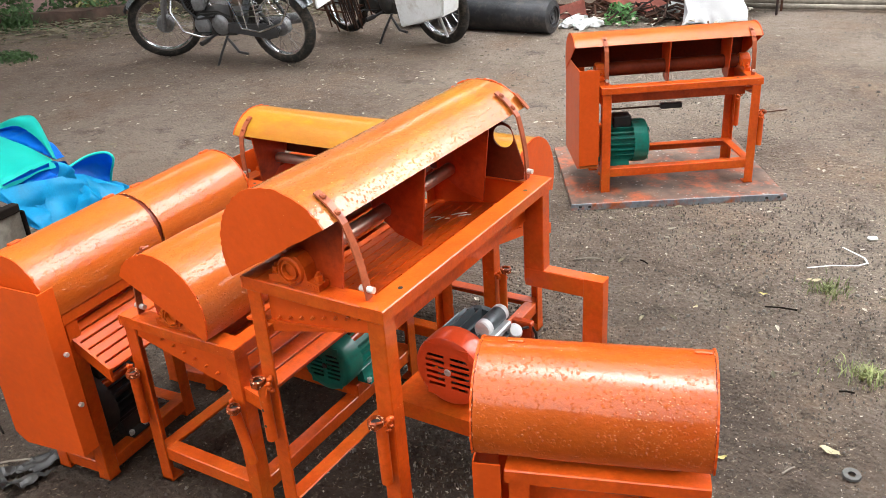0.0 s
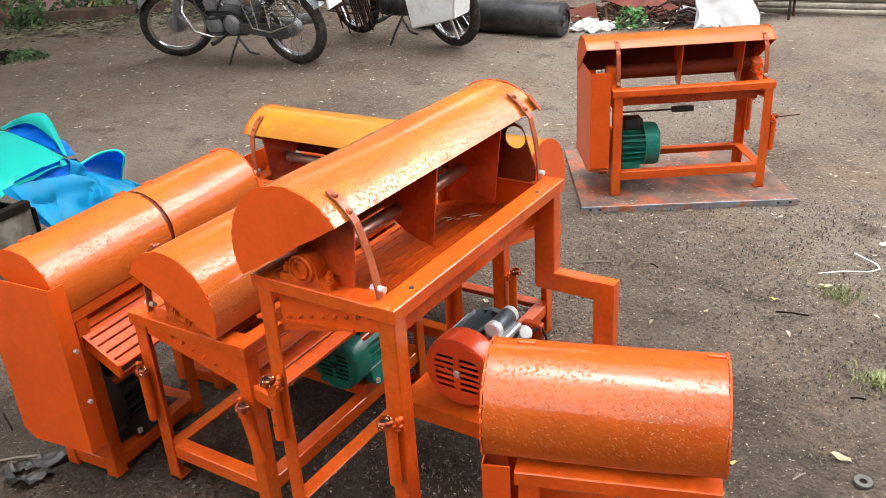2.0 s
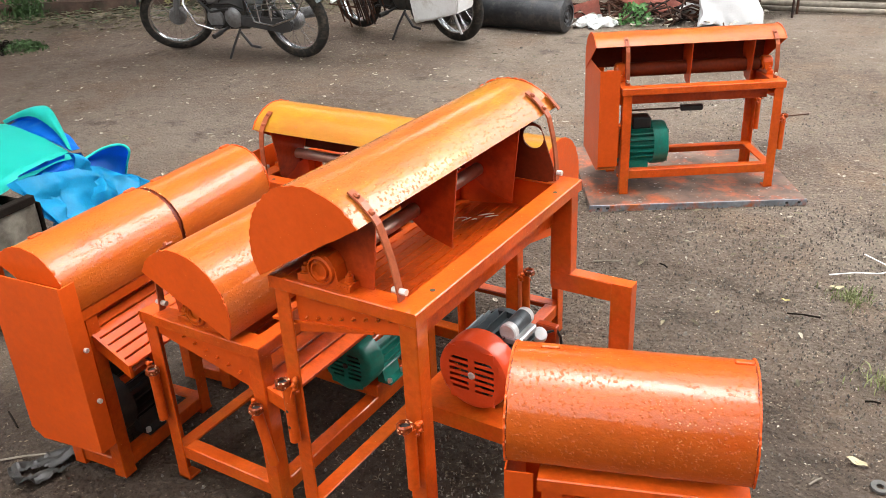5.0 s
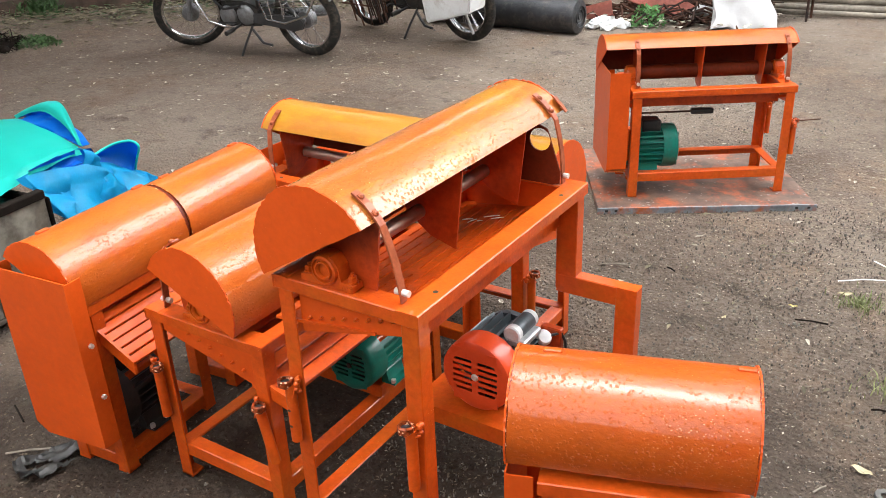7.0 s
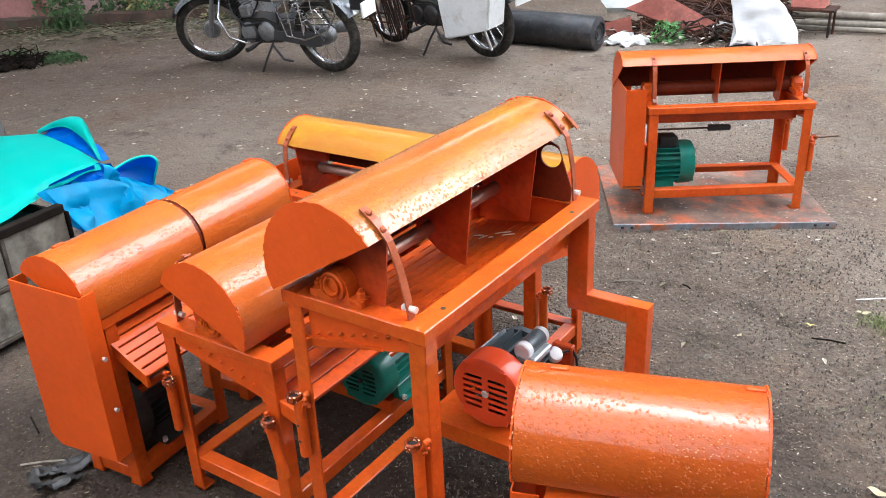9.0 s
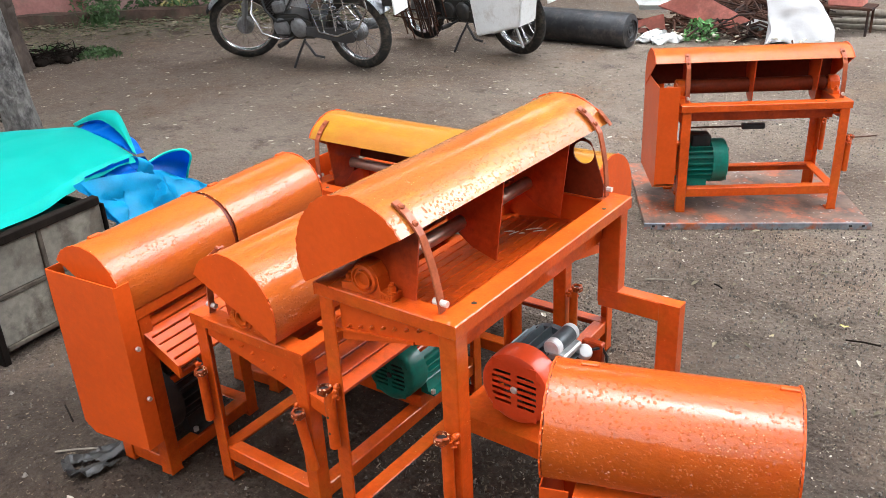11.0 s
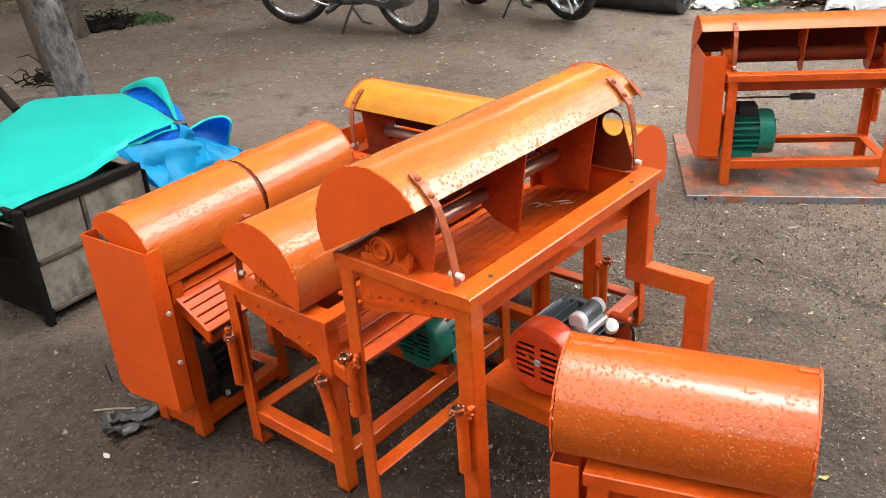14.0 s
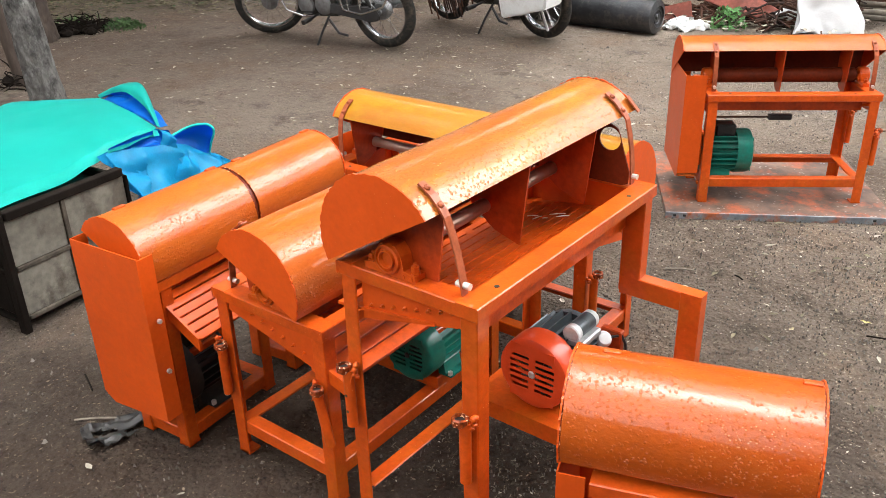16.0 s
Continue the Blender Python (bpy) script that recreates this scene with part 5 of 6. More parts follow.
    pipe(bm, [(0.40, -0.36, 1.0), (0.42, -0.2, 1.03), (0.42, 0.2, 1.03), (0.40, 0.36, 1.0)], 0.011, 8)
    part("handlebar", bm, chrome, root, "", 40)
    bm = bmesh.new()
    lathe(bm, [(0, -0.09), (0.05, -0.08), (0.085, -0.02), (0.09, 0.02), (0.0, 0.035)], Matrix.Translation((0.52, 0, 0.88)) @ pose(0, 0, 0, 0, 90, 0), 20)
    part("headlamp", bm, chrome, root, "", 40)
    bm = bmesh.new()
    box(bm, (B - 0.40, -0.05, 0.60), (B - 0.33, 0.05, 0.66), 0.01)
    part("tail_lamp", bm, red_lens, root, "red tail lamp")
    bm = bmesh.new()
    box(bm, (B - 0.42, -0.09, 0.46), (B - 0.405, 0.09, 0.57), 0.004, None)
    part("number_plate", bm, white_box, root, "blank pale plate")
    bm = bmesh.new()
    box(bm, (B - 0.41, -0.03, 0.50), (B - 0.27, 0.03, 0.62), 0.008)
    part("plate_bracket", bm, black_plastic, root)
    # the front end stands turned about its steering axis
    axis = Vector((-0.28, 0, 1)).normalized()
    pivot = Vector((F - 0.03, 0, R))
    swing = Matrix.Translation(pivot) @ Matrix.Rotation(radians(steer), 4, axis) @ Matrix.Translation(-pivot)
    for ob in turned:
        ob.matrix_basis = swing
    if front_guard:
        # crash bar in front of the engine and a wire guard beside the rear wheel
        bm = bmesh.new()
        for s in (-1, 1):
            pipe(bm, [(0.30, 0.0, 0.62), (0.33, s * 0.10, 0.58), (0.30, s * 0.20, 0.45), (0.22, s * 0.21, 0.30), (0.12, s * 0.14, 0.235), (-0.02, s * 0.10, 0.24)], 0.0085, 8)
        part("crash_bar", bm, chrome, root, "", 40)
        bm = bmesh.new()
        y = 0.185
        loop = [(-0.23, y, 0.70), (-0.33, y, 0.335), (-0.50, y + 0.01, 0.315), (-0.70, y, 0.38), (-0.80, y - 0.01, 0.52), (-0.78, y - 0.01, 0.64), (-0.60, y, 0.76)]
        pipe(bm, loop, 0.008, 8, closed=True)
        wire_guard = part("wire_guard", bm, chrome, root, "", 40)
        for k in range(7):
            t = (k + 0.5) / 7
            z = 0.40 + 0.30 * t
            bm = bmesh.new()
            pipe(bm, [(-0.31 + 0.07 * t, y, z), (-0.775 + 0.05 * t, y, z + 0.02)], 0.004, 5)
            part("wire", bm, chrome, wire_guard)
        for k in range(3):
            bm = bmesh.new()
            pipe(bm, [(-0.38 - 0.11 * k, y, 0.325 + 0.02 * k), (-0.36 - 0.12 * k, y, 0.74)], 0.004, 5)
            part("wire", bm, chrome, wire_guard)
        bm = bmesh.new()
        lathe(bm, [(0, -0.05), (0.02, -0.045), (0.03, 0.0), (0.02, 0.02), (0, 0.025)], Matrix.Translation((F + 0.30, 0.04, 0.42)) @ pose(0, 0, 0, 0, 90, 0), 12)
        part("reflector", bm, black_plastic, root)
    if pannier:
        bm = bmesh.new()
        prism(bm, [(-0.46, 0.24), (-0.92, 0.36), (-1.01, 0.78), (-0.51, 0.80), (-0.42, 0.60)], 1, 0.17, 0.36)
        bmesh.ops.bevel(bm, geom=bm.edges[:], offset=0.012, segments=2, affect="EDGES")
        p = part("pannier", bm, white_box, root, "white painted steel pannier with scuffed corners", 40)
        bm = bmesh.new()
        pipe(bm, [(-0.36, 0.20, 0.235), (-0.60, 0.30, 0.27), (-0.78, 0.30, 0.33)], 0.010, 6)
        pipe(bm, [(-0.72, 0.20, 0.34), (-0.78, 0.19, 0.14)], 0.010, 6)
        part("pannier_rack", bm, aluminium, p, "", 50)
        bm = bmesh.new()
        box(bm, (-1.02, -0.10, 0.52), (-0.88, 0.12, 0.66), 0.02)
        part("tail_box", bm, silver_paint, root)
        # bundle of rods tied in front
        rng = random.Random(5)
        bm = bmesh.new()
        for z in (0.3, 0.5, 0.7):
            pipe(bm, [(0.18, 0.13, z), (0.56, 0.13, z), (0.56, 0.32, z), (0.18, 0.32, z)], 0.007, 5, closed=True)
        basket = part("wire_basket", bm, rust, root, "dark rusty wire basket", 60)
        for k in range(26):
            bm = bmesh.new()
            x, y = 0.36 + rng.uniform(-0.16, 0.18), 0.20 + rng.uniform(-0.08, 0.12)
            pipe(bm, [(x - 0.06 + rng.uniform(-0.06, 0.02), y, 0.12 + rng.uniform(0, 0.1)), (x + rng.uniform(-0.02, 0.08), y + rng.uniform(-0.03, 0.03), 0.85)], 0.007, 5)
            part("rod", bm, rust, basket)
    return root


def heading(front, back, lean):
    f, b = Vector((*front, 0)), Vector((*back, 0))
    d = f - b
    return Matrix.Translation((f + b) / 2) @ pose(0, 0, 0, 0, 0, math.degrees(math.atan2(d.y, d.x))) @ pose(0, 0, 0, -lean, 0, 0)


motorcycle(heading((-5.53, 4.87), (-4.37, 4.97), 9), "silver and black motorcycle leaning on its side stand", steer=36)
motorcycle(heading((-4.69, 6.10), (-3.47, 5.85), 8), "black motorcycle with white steel pannier on its side stand", front_guard=False, pannier=True, alloy=dark_motor)

# roller lying on the ground
bm = bmesh.new()
along = Matrix.Translation((-2.86, 6.44, 0.13)) @ pose(0, 0, 0, 0, -90, -3)
lathe(bm, [(0.085, -0.02), (0.13, -0.005), (0.136, 0.01), (0.136, 1.45), (0.13, 1.465), (0.02, 1.46), (0, 1.46)], along, 40)
lathe(bm, [(0.0, -0.012), (0.022, -0.014), (0.026, -0.004), (0.05, -0.002), (0.055, -0.010), (0.060, -0.002), (0.085, -0.006), (0.085, -0.02)], along, 40)
tagged(part("iron_roller", bm, iron, None, "dark pitted iron roller lying on the ground", 35), category="roller")


def sheet_between(name, corners, mat, label, fold=0.03, t=0.006):
    """A bent sheet of steel through four corners, with a folded lower edge."""
    a, b, c, d = [Vector(q) for q in corners]
    nrm = (b - a).cross(d - a).normalized()
    bm = bmesh.new()
    n = 8
    g = []
    for i in range(n + 1):
        row = []
        for j in range(5):
            q = a.lerp(b, i / n).lerp(d.lerp(c, i / n), j / 4)
            row.append(bm.verts.new(q + nrm * 0.012 * noise.noise(q * 3)))
        row.insert(0, bm.verts.new(row[0].co - nrm * fold))
        g.append(row)
    for i in range(n):
        for j in range(5):
            bm.faces.new((g[i][j], g[i + 1][j], g[i + 1][j + 1], g[i][j + 1]))
    bmesh.ops.solidify(bm, geom=bm.faces[:], thickness=t)
    return tagged(part(name, bm, mat, None, label), category="scrap")


sheet_between("scrap_sheet", ((-3.03, 6.98, 0.0), (-2.78, 6.98, 0.06), (-2.825, 7.04, 0.165), (-3.07, 7.04, 0.095)), red_sheet, "bent red-oxide steel sheet on the scrap heap")
sheet_between("scrap_sheet", ((-2.95, 7.22, 0.20), (-2.33, 7.15, 0.045), (-2.147, 7.2, 0.125), (-2.66, 7.3, 0.33)), red_sheet, "long red-oxide steel sheet across the scrap heap")
sheet_between("scrap_sheet", ((-3.12, 7.2, 0.194), (-2.707, 7.3, 0.203), (-2.90, 7.45, 0.29), (-3.24, 7.3, 0.26)), white_box, "pale painted steel sheet on the scrap heap", fold=0.05)
sheet_between("scrap_board", ((-2.15, 7.12, 0.10), (-1.88, 7.10, 0.07), (-1.86, 7.18, 0.11), (-2.13, 7.22, 0.14)), white_box, "small pale board on the scrap heap")
sheet_between("scrap_board", ((-2.3, 7.9, 0.30), (-1.6, 7.9, 0.24), (-1.6, 8.0, 0.30), (-2.3, 8.0, 0.36)), iron, "dark board behind the scrap heap")
rng = random.Random(11)
bm = bmesh.new()
for k in range(260):
    x, y = rng.uniform(-2.9, -1.75), rng.uniform(7.0, 8.4)
    a, l_ = rng.uniform(0, 3.14), rng.uniform(0.15, 0.7)
    z = rng.uniform(0.01, 0.16) * (y - 6.6) * max(0.0, 1 - abs(x + 2.2) / 0.9)
    pipe(bm, [(x - l_ / 2 * math.cos(a), y - l_ / 2 * math.sin(a), z), (x, y, z + rng.uniform(0, 0.12)), (x + l_ / 2 * math.cos(a), y + l_ / 2 * math.sin(a), z + rng.uniform(-0.05, 0.1))], rng.uniform(0.005, 0.012), 5)
for k in range(26):
    x, y = rng.uniform(-2.9, -1.8), rng.uniform(6.98, 8.2)
    z = rng.uniform(0.0, 0.08) * max(0.0, 1 - abs(x + 2.2) / 0.9)
    s = rng.uniform(0.03, 0.09)
    box(bm, (-s, -s * 0.7, -s * 0.1), (s, s * 0.7, s * 0.1), 0.004, pose(x, y, z + 0.03, rng.uniform(-30, 30), rng.uniform(-30, 30), rng.uniform(0, 180)))
tagged(part("scrap_heap", bm, rust, None, "heap of rusty rods and plates"), category="scrap", kind="stuff")
leaves("litter", 260, (-3.0, -1.5, 6.75, 7.5), 0.035, leaf_pale, "pale scraps round the scrap heap", 3, lift=0.06)
rng = random.Random(14)
for k in range(9):
    bm = bmesh.new()
    bmesh.ops.create_icosphere(bm, subdivisions=3, radius=1.0)
    q = rng.uniform(0.035, 0.075)
    for v in bm.verts:
        v.co = Vector((v.co.x * q * 1.5, v.co.y * q, v.co.z * q * 0.55)) + 0.6 * q * noise.noise_vector(v.co * 1.8 + Vector((k * 5, 0, 0)))
    rag = part("plastic_rag", bm, white_box, None, "crumpled pale plastic rag by the scrap heap", 25)
    rag.matrix_world = pose(-2.86 + rng.uniform(-0.10, 0.26), 6.72 + rng.uniform(-0.05, 0.14), 0.015, 0, 0, rng.uniform(0, 180))
    tagged(rag, category="rag", group="pale rags by the scrap heap")


def sack(m):
    bm = bmesh.new()
    bmesh.ops.create_cube(bm, size=1.0)
    bmesh.ops.subdivide_edges(bm, edges=bm.edges[:], cuts=17, use_grid_fill=True)
    for v in bm.verts:
        p = v.co.copy()
        h = p.z + 0.5
        k = 1.0 + 0.1 * h - 0.85 * h * h
        q = Vector((p.x * 0.49 * k - 0.25 * h * h, p.y * 0.36 * (1.15 - 0.6 * h), h * 0.56))
        q += 0.045 * Vector((noise.noise(q * 4), noise.noise(q * 4 + Vector((7, 0, 0))), noise.noise(q * 4 + Vector((0, 9, 0))))) + 0.035 * p.normalized() * (abs(noise.noise(q * 9)) - 0.2)
        v.co = q
    bmesh.ops.transform(bm, matrix=m, verts=bm.verts[:])
    return tagged(part("sack", bm, white_plastic, None, "bright white plastic sack slumped by the scrap heap", 60), category="sack")


sack(pose(-1.72, 7.14, -0.01, -6, 0, 12))
for k, (y, z, r, x1) in enumerate(((7.95, 0.10, 0.032, 1.6), (7.86, 0.045, 0.028, 1.2), (8.05, 0.04, 0.03, 1.8), (7.72, 0.028, 0.022, 0.9))):
    bm = bmesh.new()
    rng = random.Random(20 + k)
    pts = [(-1.75 + (x1 + 1.75) * i / 9, y + 0.25 * i / 9 + rng.uniform(-0.012, 0.012), z + rng.uniform(-0.004, 0.004)) for i in range(10)]
    pipe(bm, pts, r, 10)
    tagged(part("pole", bm, grey_wood, None, "long grey weathered pole lying on the ground", 50), category="pole", group="poles on the ground")
stand = thing("stand", pose(-1.50, 7.62, 0), "rusty bar stand with a red box on it", "stand")
for x in (-0.17, 0.17):
    for y in (-0.1, 0.1):
        bm = bmesh.new()
        pipe(bm, [(x, y, -0.01), (x, y, 0.20)], 0.011, 6)
        part("leg", bm, rust, stand)
bm = bmesh.new()
box(bm, (-0.2, -0.13, 0.20), (0.2, 0.13, 0.22), 0.003)
part("top", bm, rust, stand)
bm = bmesh.new()
box(bm, (-0.14, -0.1, 0.221), (0.12, 0.1, 0.46), 0.008)
tagged(part("box", bm, red_sheet, None, "faded red metal box on the rusty stand"), category="box").matrix_world = pose(-1.50, 7.62, 0)

# low kerb and walls at the far left
bm = bmesh.new()
rng = random.Random(31)
p0, p1 = Vector((-10.4, 3.6, 0)), Vector((-6.4, 7.1, 0))
d = (p1 - p0).normalized()
nrm = Vector((-d.y, d.x, 0))
n = 40
rows = []
for i in range(n + 1):
    p = p0 + (p1 - p0) * i / n
    w = [rng.uniform(-0.012, 0.012) for _ in range(4)]
    rows.append([bm.verts.new(p + nrm * (0.0 + w[0]) + Vector((0, 0, -0.02))), bm.verts.new(p + nrm * (0.01 + w[1]) + Vector((0, 0, 0.13 + w[1]))), bm.verts.new(p + nrm * (0.2 + w[2]) + Vector((0, 0, 0.13 + w[2]))), bm.verts.new(p + nrm * 0.21 + Vector((0, 0, -0.02)))])
for a, b in zip(rows, rows[1:]):
    for k in range(3):
        bm.faces.new((a[k], b[k], b[k + 1], a[k + 1]))
bm.faces.new(rows[0]), bm.faces.new(rows[-1][::-1])
tagged(part("kerb", bm, brown_kerb, None, "mossy brown low kerb at the edge of the yard"), category="kerb", kind="structure")
bm = bmesh.new()
box(bm, (0, 0, -0.02), (7.5, 0.16, 2.2), 0.01, Matrix.Translation(p0 + nrm * 0.9 - d * 1.0) @ pose(0, 0, 0, 0, 0, math.degrees(math.atan2(d.y, d.x))))
tagged(part("wall_west", bm, pink_wall, None, "pale pink plastered wall behind the kerb"), category="wall", kind="structure")
bm = bmesh.new()
box(bm, (0.6, -0.5, -0.02), (3.4, -0.38, 0.34), 0.01, Matrix.Translation(p0 + nrm * 0.9 - d * 1.0) @ pose(0, 0, 0, 0, 0, math.degrees(math.atan2(d.y, d.x))))
tagged(part("wall_low", bm, red_wall, None, "low faded red wall behind the kerb"), category="wall", kind="structure")


# unseen plain walls, added on the south and east to block low light
bm = bmesh.new()
box(bm, (-6.4, -3.62, -0.03), (2.396, -3.4, 2.5), 0.012)
tagged(part("wall_south", bm, pink_wall, None, "unseen pale pink wall added to block the low sky"), category="wall", kind="structure")
bm = bmesh.new()
box(bm, (2.4, -3.62, -0.03), (2.62, 3.6, 3.3), 0.012)
tagged(part("wall_east", bm, grey_plaster, None, "unseen dull grey wall added to block light from the east"), category="wall", kind="structure")


# ---- trees, crate and tarpaulin on the near left ----
def tree(m, r0, r1, height, lean, mat, label, limbs=True, seed=1):
    root = thing("tree", m, label, "tree")
    rng = random.Random(seed)
    bm = bmesh.new()
    n, k = 72, 150
    rings = []
    for j in range(k + 1):
        t = j / k
        c = Vector((lean[0] * t * height, lean[1] * t * height, height * t))
        r = r0 + (r1 - r0) * t + 0.25 * r0 * max(0, 1 - t * height / 0.25)
        ring = []
        for i in range(n):
            a = 2 * math.pi * i / n
            w = Vector((r * math.cos(a), r * math.sin(a), 0.55 * t * height))
            q = r * (1 + 0.10 * noise.noise((math.cos(a) * 2.5, math.sin(a) * 2.5, t * height * 1.4)) + 0.05 * noise.noise(w * 40) - 0.13 * max(0.0, 0.2 - abs(noise.noise(w * 17))) / 0.2)
            ring.append(bm.verts.new(c + Vector((q * math.cos(a), q * math.sin(a), 0))))
        rings.append(ring)
    for a, b in zip(rings, rings[1:]):
        for i in range(n):
            bm.faces.new((a[i], a[(i + 1) % n], b[(i + 1) % n], b[i]))
    bm.faces.new(rings[0][::-1]), bm.faces.new(rings[-1])
    trunk = part("trunk", bm, mat, root, "", 60)
    top = Vector((lean[0] * height, lean[1] * height, height))
    tips = []
    for i in range(7):
        a = 2 * math.pi * i / 7 + rng.uniform(-0.3, 0.3)
        tip = top + Vector((math.cos(a) * rng.uniform(0.9, 1.7), math.sin(a) * rng.uniform(0.9, 1.7), rng.uniform(0.5, 1.6)))
        mid = top.lerp(tip, 0.5) + Vector((0, 0, 0.15))
        bm = bmesh.new()
        pipe(bm, [top - Vector((0, 0, 0.2)), mid, tip], [r1 * 0.7, r1 * 0.4, r1 * 0.12], 8)
        part("limb", bm, mat, trunk, "", 60)
        tips += [tip, mid]
    verts, faces = [], []
    for _ in range(2600):
        c = rng.choice(tips) + Vector((rng.gauss(0, 0.38), rng.gauss(0, 0.38), rng.gauss(0, 0.25)))
        u = Vector((rng.uniform(-1, 1), rng.uniform(-1, 1), rng.uniform(-0.6, 0.6))).normalized() * rng.uniform(0.04, 0.09)
        v = u.orthogonal().normalized() * u.length * 0.4
        b = len(verts)
        verts += [tuple(c - u), tuple(c + v), tuple(c + u), tuple(c - v)]
        faces.append((b, b + 1, b + 2, b + 3))
    crown = soup("crown", verts, faces, foliage_mat, "", "", "", root)
    return root


tree(pose(-4.75, 2.41, -0.02), 0.096, 0.052, 2.7, (-0.035, -0.055), bark, "leaning tree with rough grey cracked bark", seed=2)
tree(pose(-7.12, 3.62, -0.02), 0.15, 0.12, 3.2, (-0.02, 0.0), brown_bark, "brown-barked tree at the edge of the yard", seed=3)
bm = bmesh.new()
pipe(bm, [(-5.83, 2.81, -0.02), (-5.87, 2.77, 0.5), (-5.94, 2.70, 1.3)], [0.055, 0.05, 0.045], 12)
tagged(part("post", bm, brown_bark, None, "thin brown wooden post set in the earth", 50), category="post")
bm = bmesh.new()
pipe(bm, [(-3.68, 1.60, 0.44), (-4.0, 1.66, 0.50), (-4.7, 1.80, 0.66)], 0.020, 10)
tagged(part("pole", bm, dark_wood, None, "dark wooden pole jutting out from under the tarpaulin", 50), category="pole")


def brushwood(x0, y0, sx, sy, sticks, clods, seed):
    rng = random.Random(seed)
    bm = bmesh.new()
    for k in range(sticks):
        a, e = rng.uniform(0, 6.28), rng.uniform(-0.15, 0.45)
        l_ = rng.uniform(0.06, 0.22)
        c = Vector((rng.gauss(0, sx), rng.gauss(0, sy), abs(rng.gauss(0.0, 0.05))))
        d = Vector((math.cos(a) * math.cos(e), math.sin(a) * math.cos(e), math.sin(e))) * l_
        side = Vector((rng.uniform(-0.05, 0.05), rng.uniform(-0.05, 0.05), rng.uniform(0, 0.05)))
        pipe(bm, [c, c + d * 0.35 + side * 0.8, c + d * 0.7 + side, c + d], [rng.uniform(0.003, 0.009), 0.005, 0.004, 0.002], 5)
    for k in range(clods):
        s_ = rng.uniform(0.025, 0.06)
        bmesh.ops.create_icosphere(bm, subdivisions=2, radius=s_, matrix=pose(rng.gauss(0, sx), rng.gauss(0, sy), s_ * 0.5, rng.uniform(0, 90), 0, rng.uniform(0, 180)) @ Matrix.Diagonal((1.3, 0.8, 0.7, 1)))
    for v in bm.verts:
        v.co += 0.012 * noise.noise_vector(v.co * 25)
    heap = part("brushwood", bm, dark_wood, None, "dark tangle of brushwood and clods by the tree")
    heap.matrix_world = pose(x0, y0, 0)
    return tagged(heap, category="brushwood", kind="stuff")


brushwood(-7.14, 4.02, 0.12, 0.09, 110, 34, 61)
brushwood(-5.78, 2.74, 0.10, 0.10, 26, 3, 62)

# crate of cement panels in a dark frame
crate = thing("crate", pose(-2.635, 1.065, 0, 0, 0, 6), "crate of stained cement panels in dark timber frame", "crate")
CL, CD, CH = 0.495, 0.95, 0.422
for x in (0, -CD):
    for y in (0, CL):
        bm = bmesh.new()
        box(bm, (x - 0.03, y - 0.004, -0.01), (x + 0.006, y + (0.022 if y == 0 else 0.006), CH - (0.004 if y == 0 else 0.032)), 0.004)
        part("post", bm, dark_wood, crate)
for z0, z1 in ((0.035, 0.052), (0.212, 0.229), (CH - 0.03, CH)):
    bm = bmesh.new()
    box(bm, (-0.026, 0.028, z0), (0.008 if z0 > 0.3 else 0.0, CL - 0.012, z1), 0.003)
    part("rail", bm, dark_wood if z0 > 0.3 else dusty_wood, crate)
    bm = bmesh.new()
    box(bm, (-CD, -0.008, z0), (-0.03, 0.014, z1), 0.003)
    part("rail", bm, dark_wood, crate)
for y in (0.235,):
    bm = bmesh.new()
    box(bm, (-0.024, y - 0.008, 0.052), (0.001, y + 0.008, CH - 0.03), 0.002)
    part("upright", bm, dusty_wood, crate)
for y0, y1 in ((0.023, 0.226), (0.244, 0.488)):
    for z0, z1 in ((0.053, 0.211), (0.230, 0.391)):
        bm = bmesh.new()
        box(bm, (-0.02, y0, z0), (-0.006, y1, z1), 0.002)
        part("panel", bm, concrete, crate)
# this side's shadow is put into its dark panels
for x0, x1 in ((-0.92, -0.50), (-0.47, -0.035)):
    bm = bmesh.new()
    box(bm, (x0, 0.0, 0.062), (x1, 0.01, 0.35), 0.002)
    part("panel", bm, dark_wood, crate)
# black board added in place of the shade under the tarpaulin
bm = bmesh.new()
box(bm, (-CD + 0.01, 0.02, CH - 0.075), (-0.03, CL - 0.01, CH - 0.06), 0.004)
part("lid", bm, shade_black, crate, "black board for the shade under the tarpaulin")
# dark end and back panels, added for the shade inside the crate
for x0, x1 in ((-0.92, -0.50), (-0.47, -0.035)):
    bm = bmesh.new()
    box(bm, (x0, CL - 0.004, 0.062), (x1, CL + 0.006, CH - 0.035), 0.002)
    part("panel", bm, dark_wood, crate)
bm = bmesh.new()
box(bm, (-CD, 0.02, 0.05), (-CD + 0.012, CL, CH - 0.035), 0.002)
part("panel", bm, dark_wood, crate)
bm = bmesh.new()
box(bm, (-CD, CL - 0.006, CH - 0.065), (-0.03, CL + 0.012, CH - 0.036), 0.003)
part("rail", bm, dark_wood, crate)


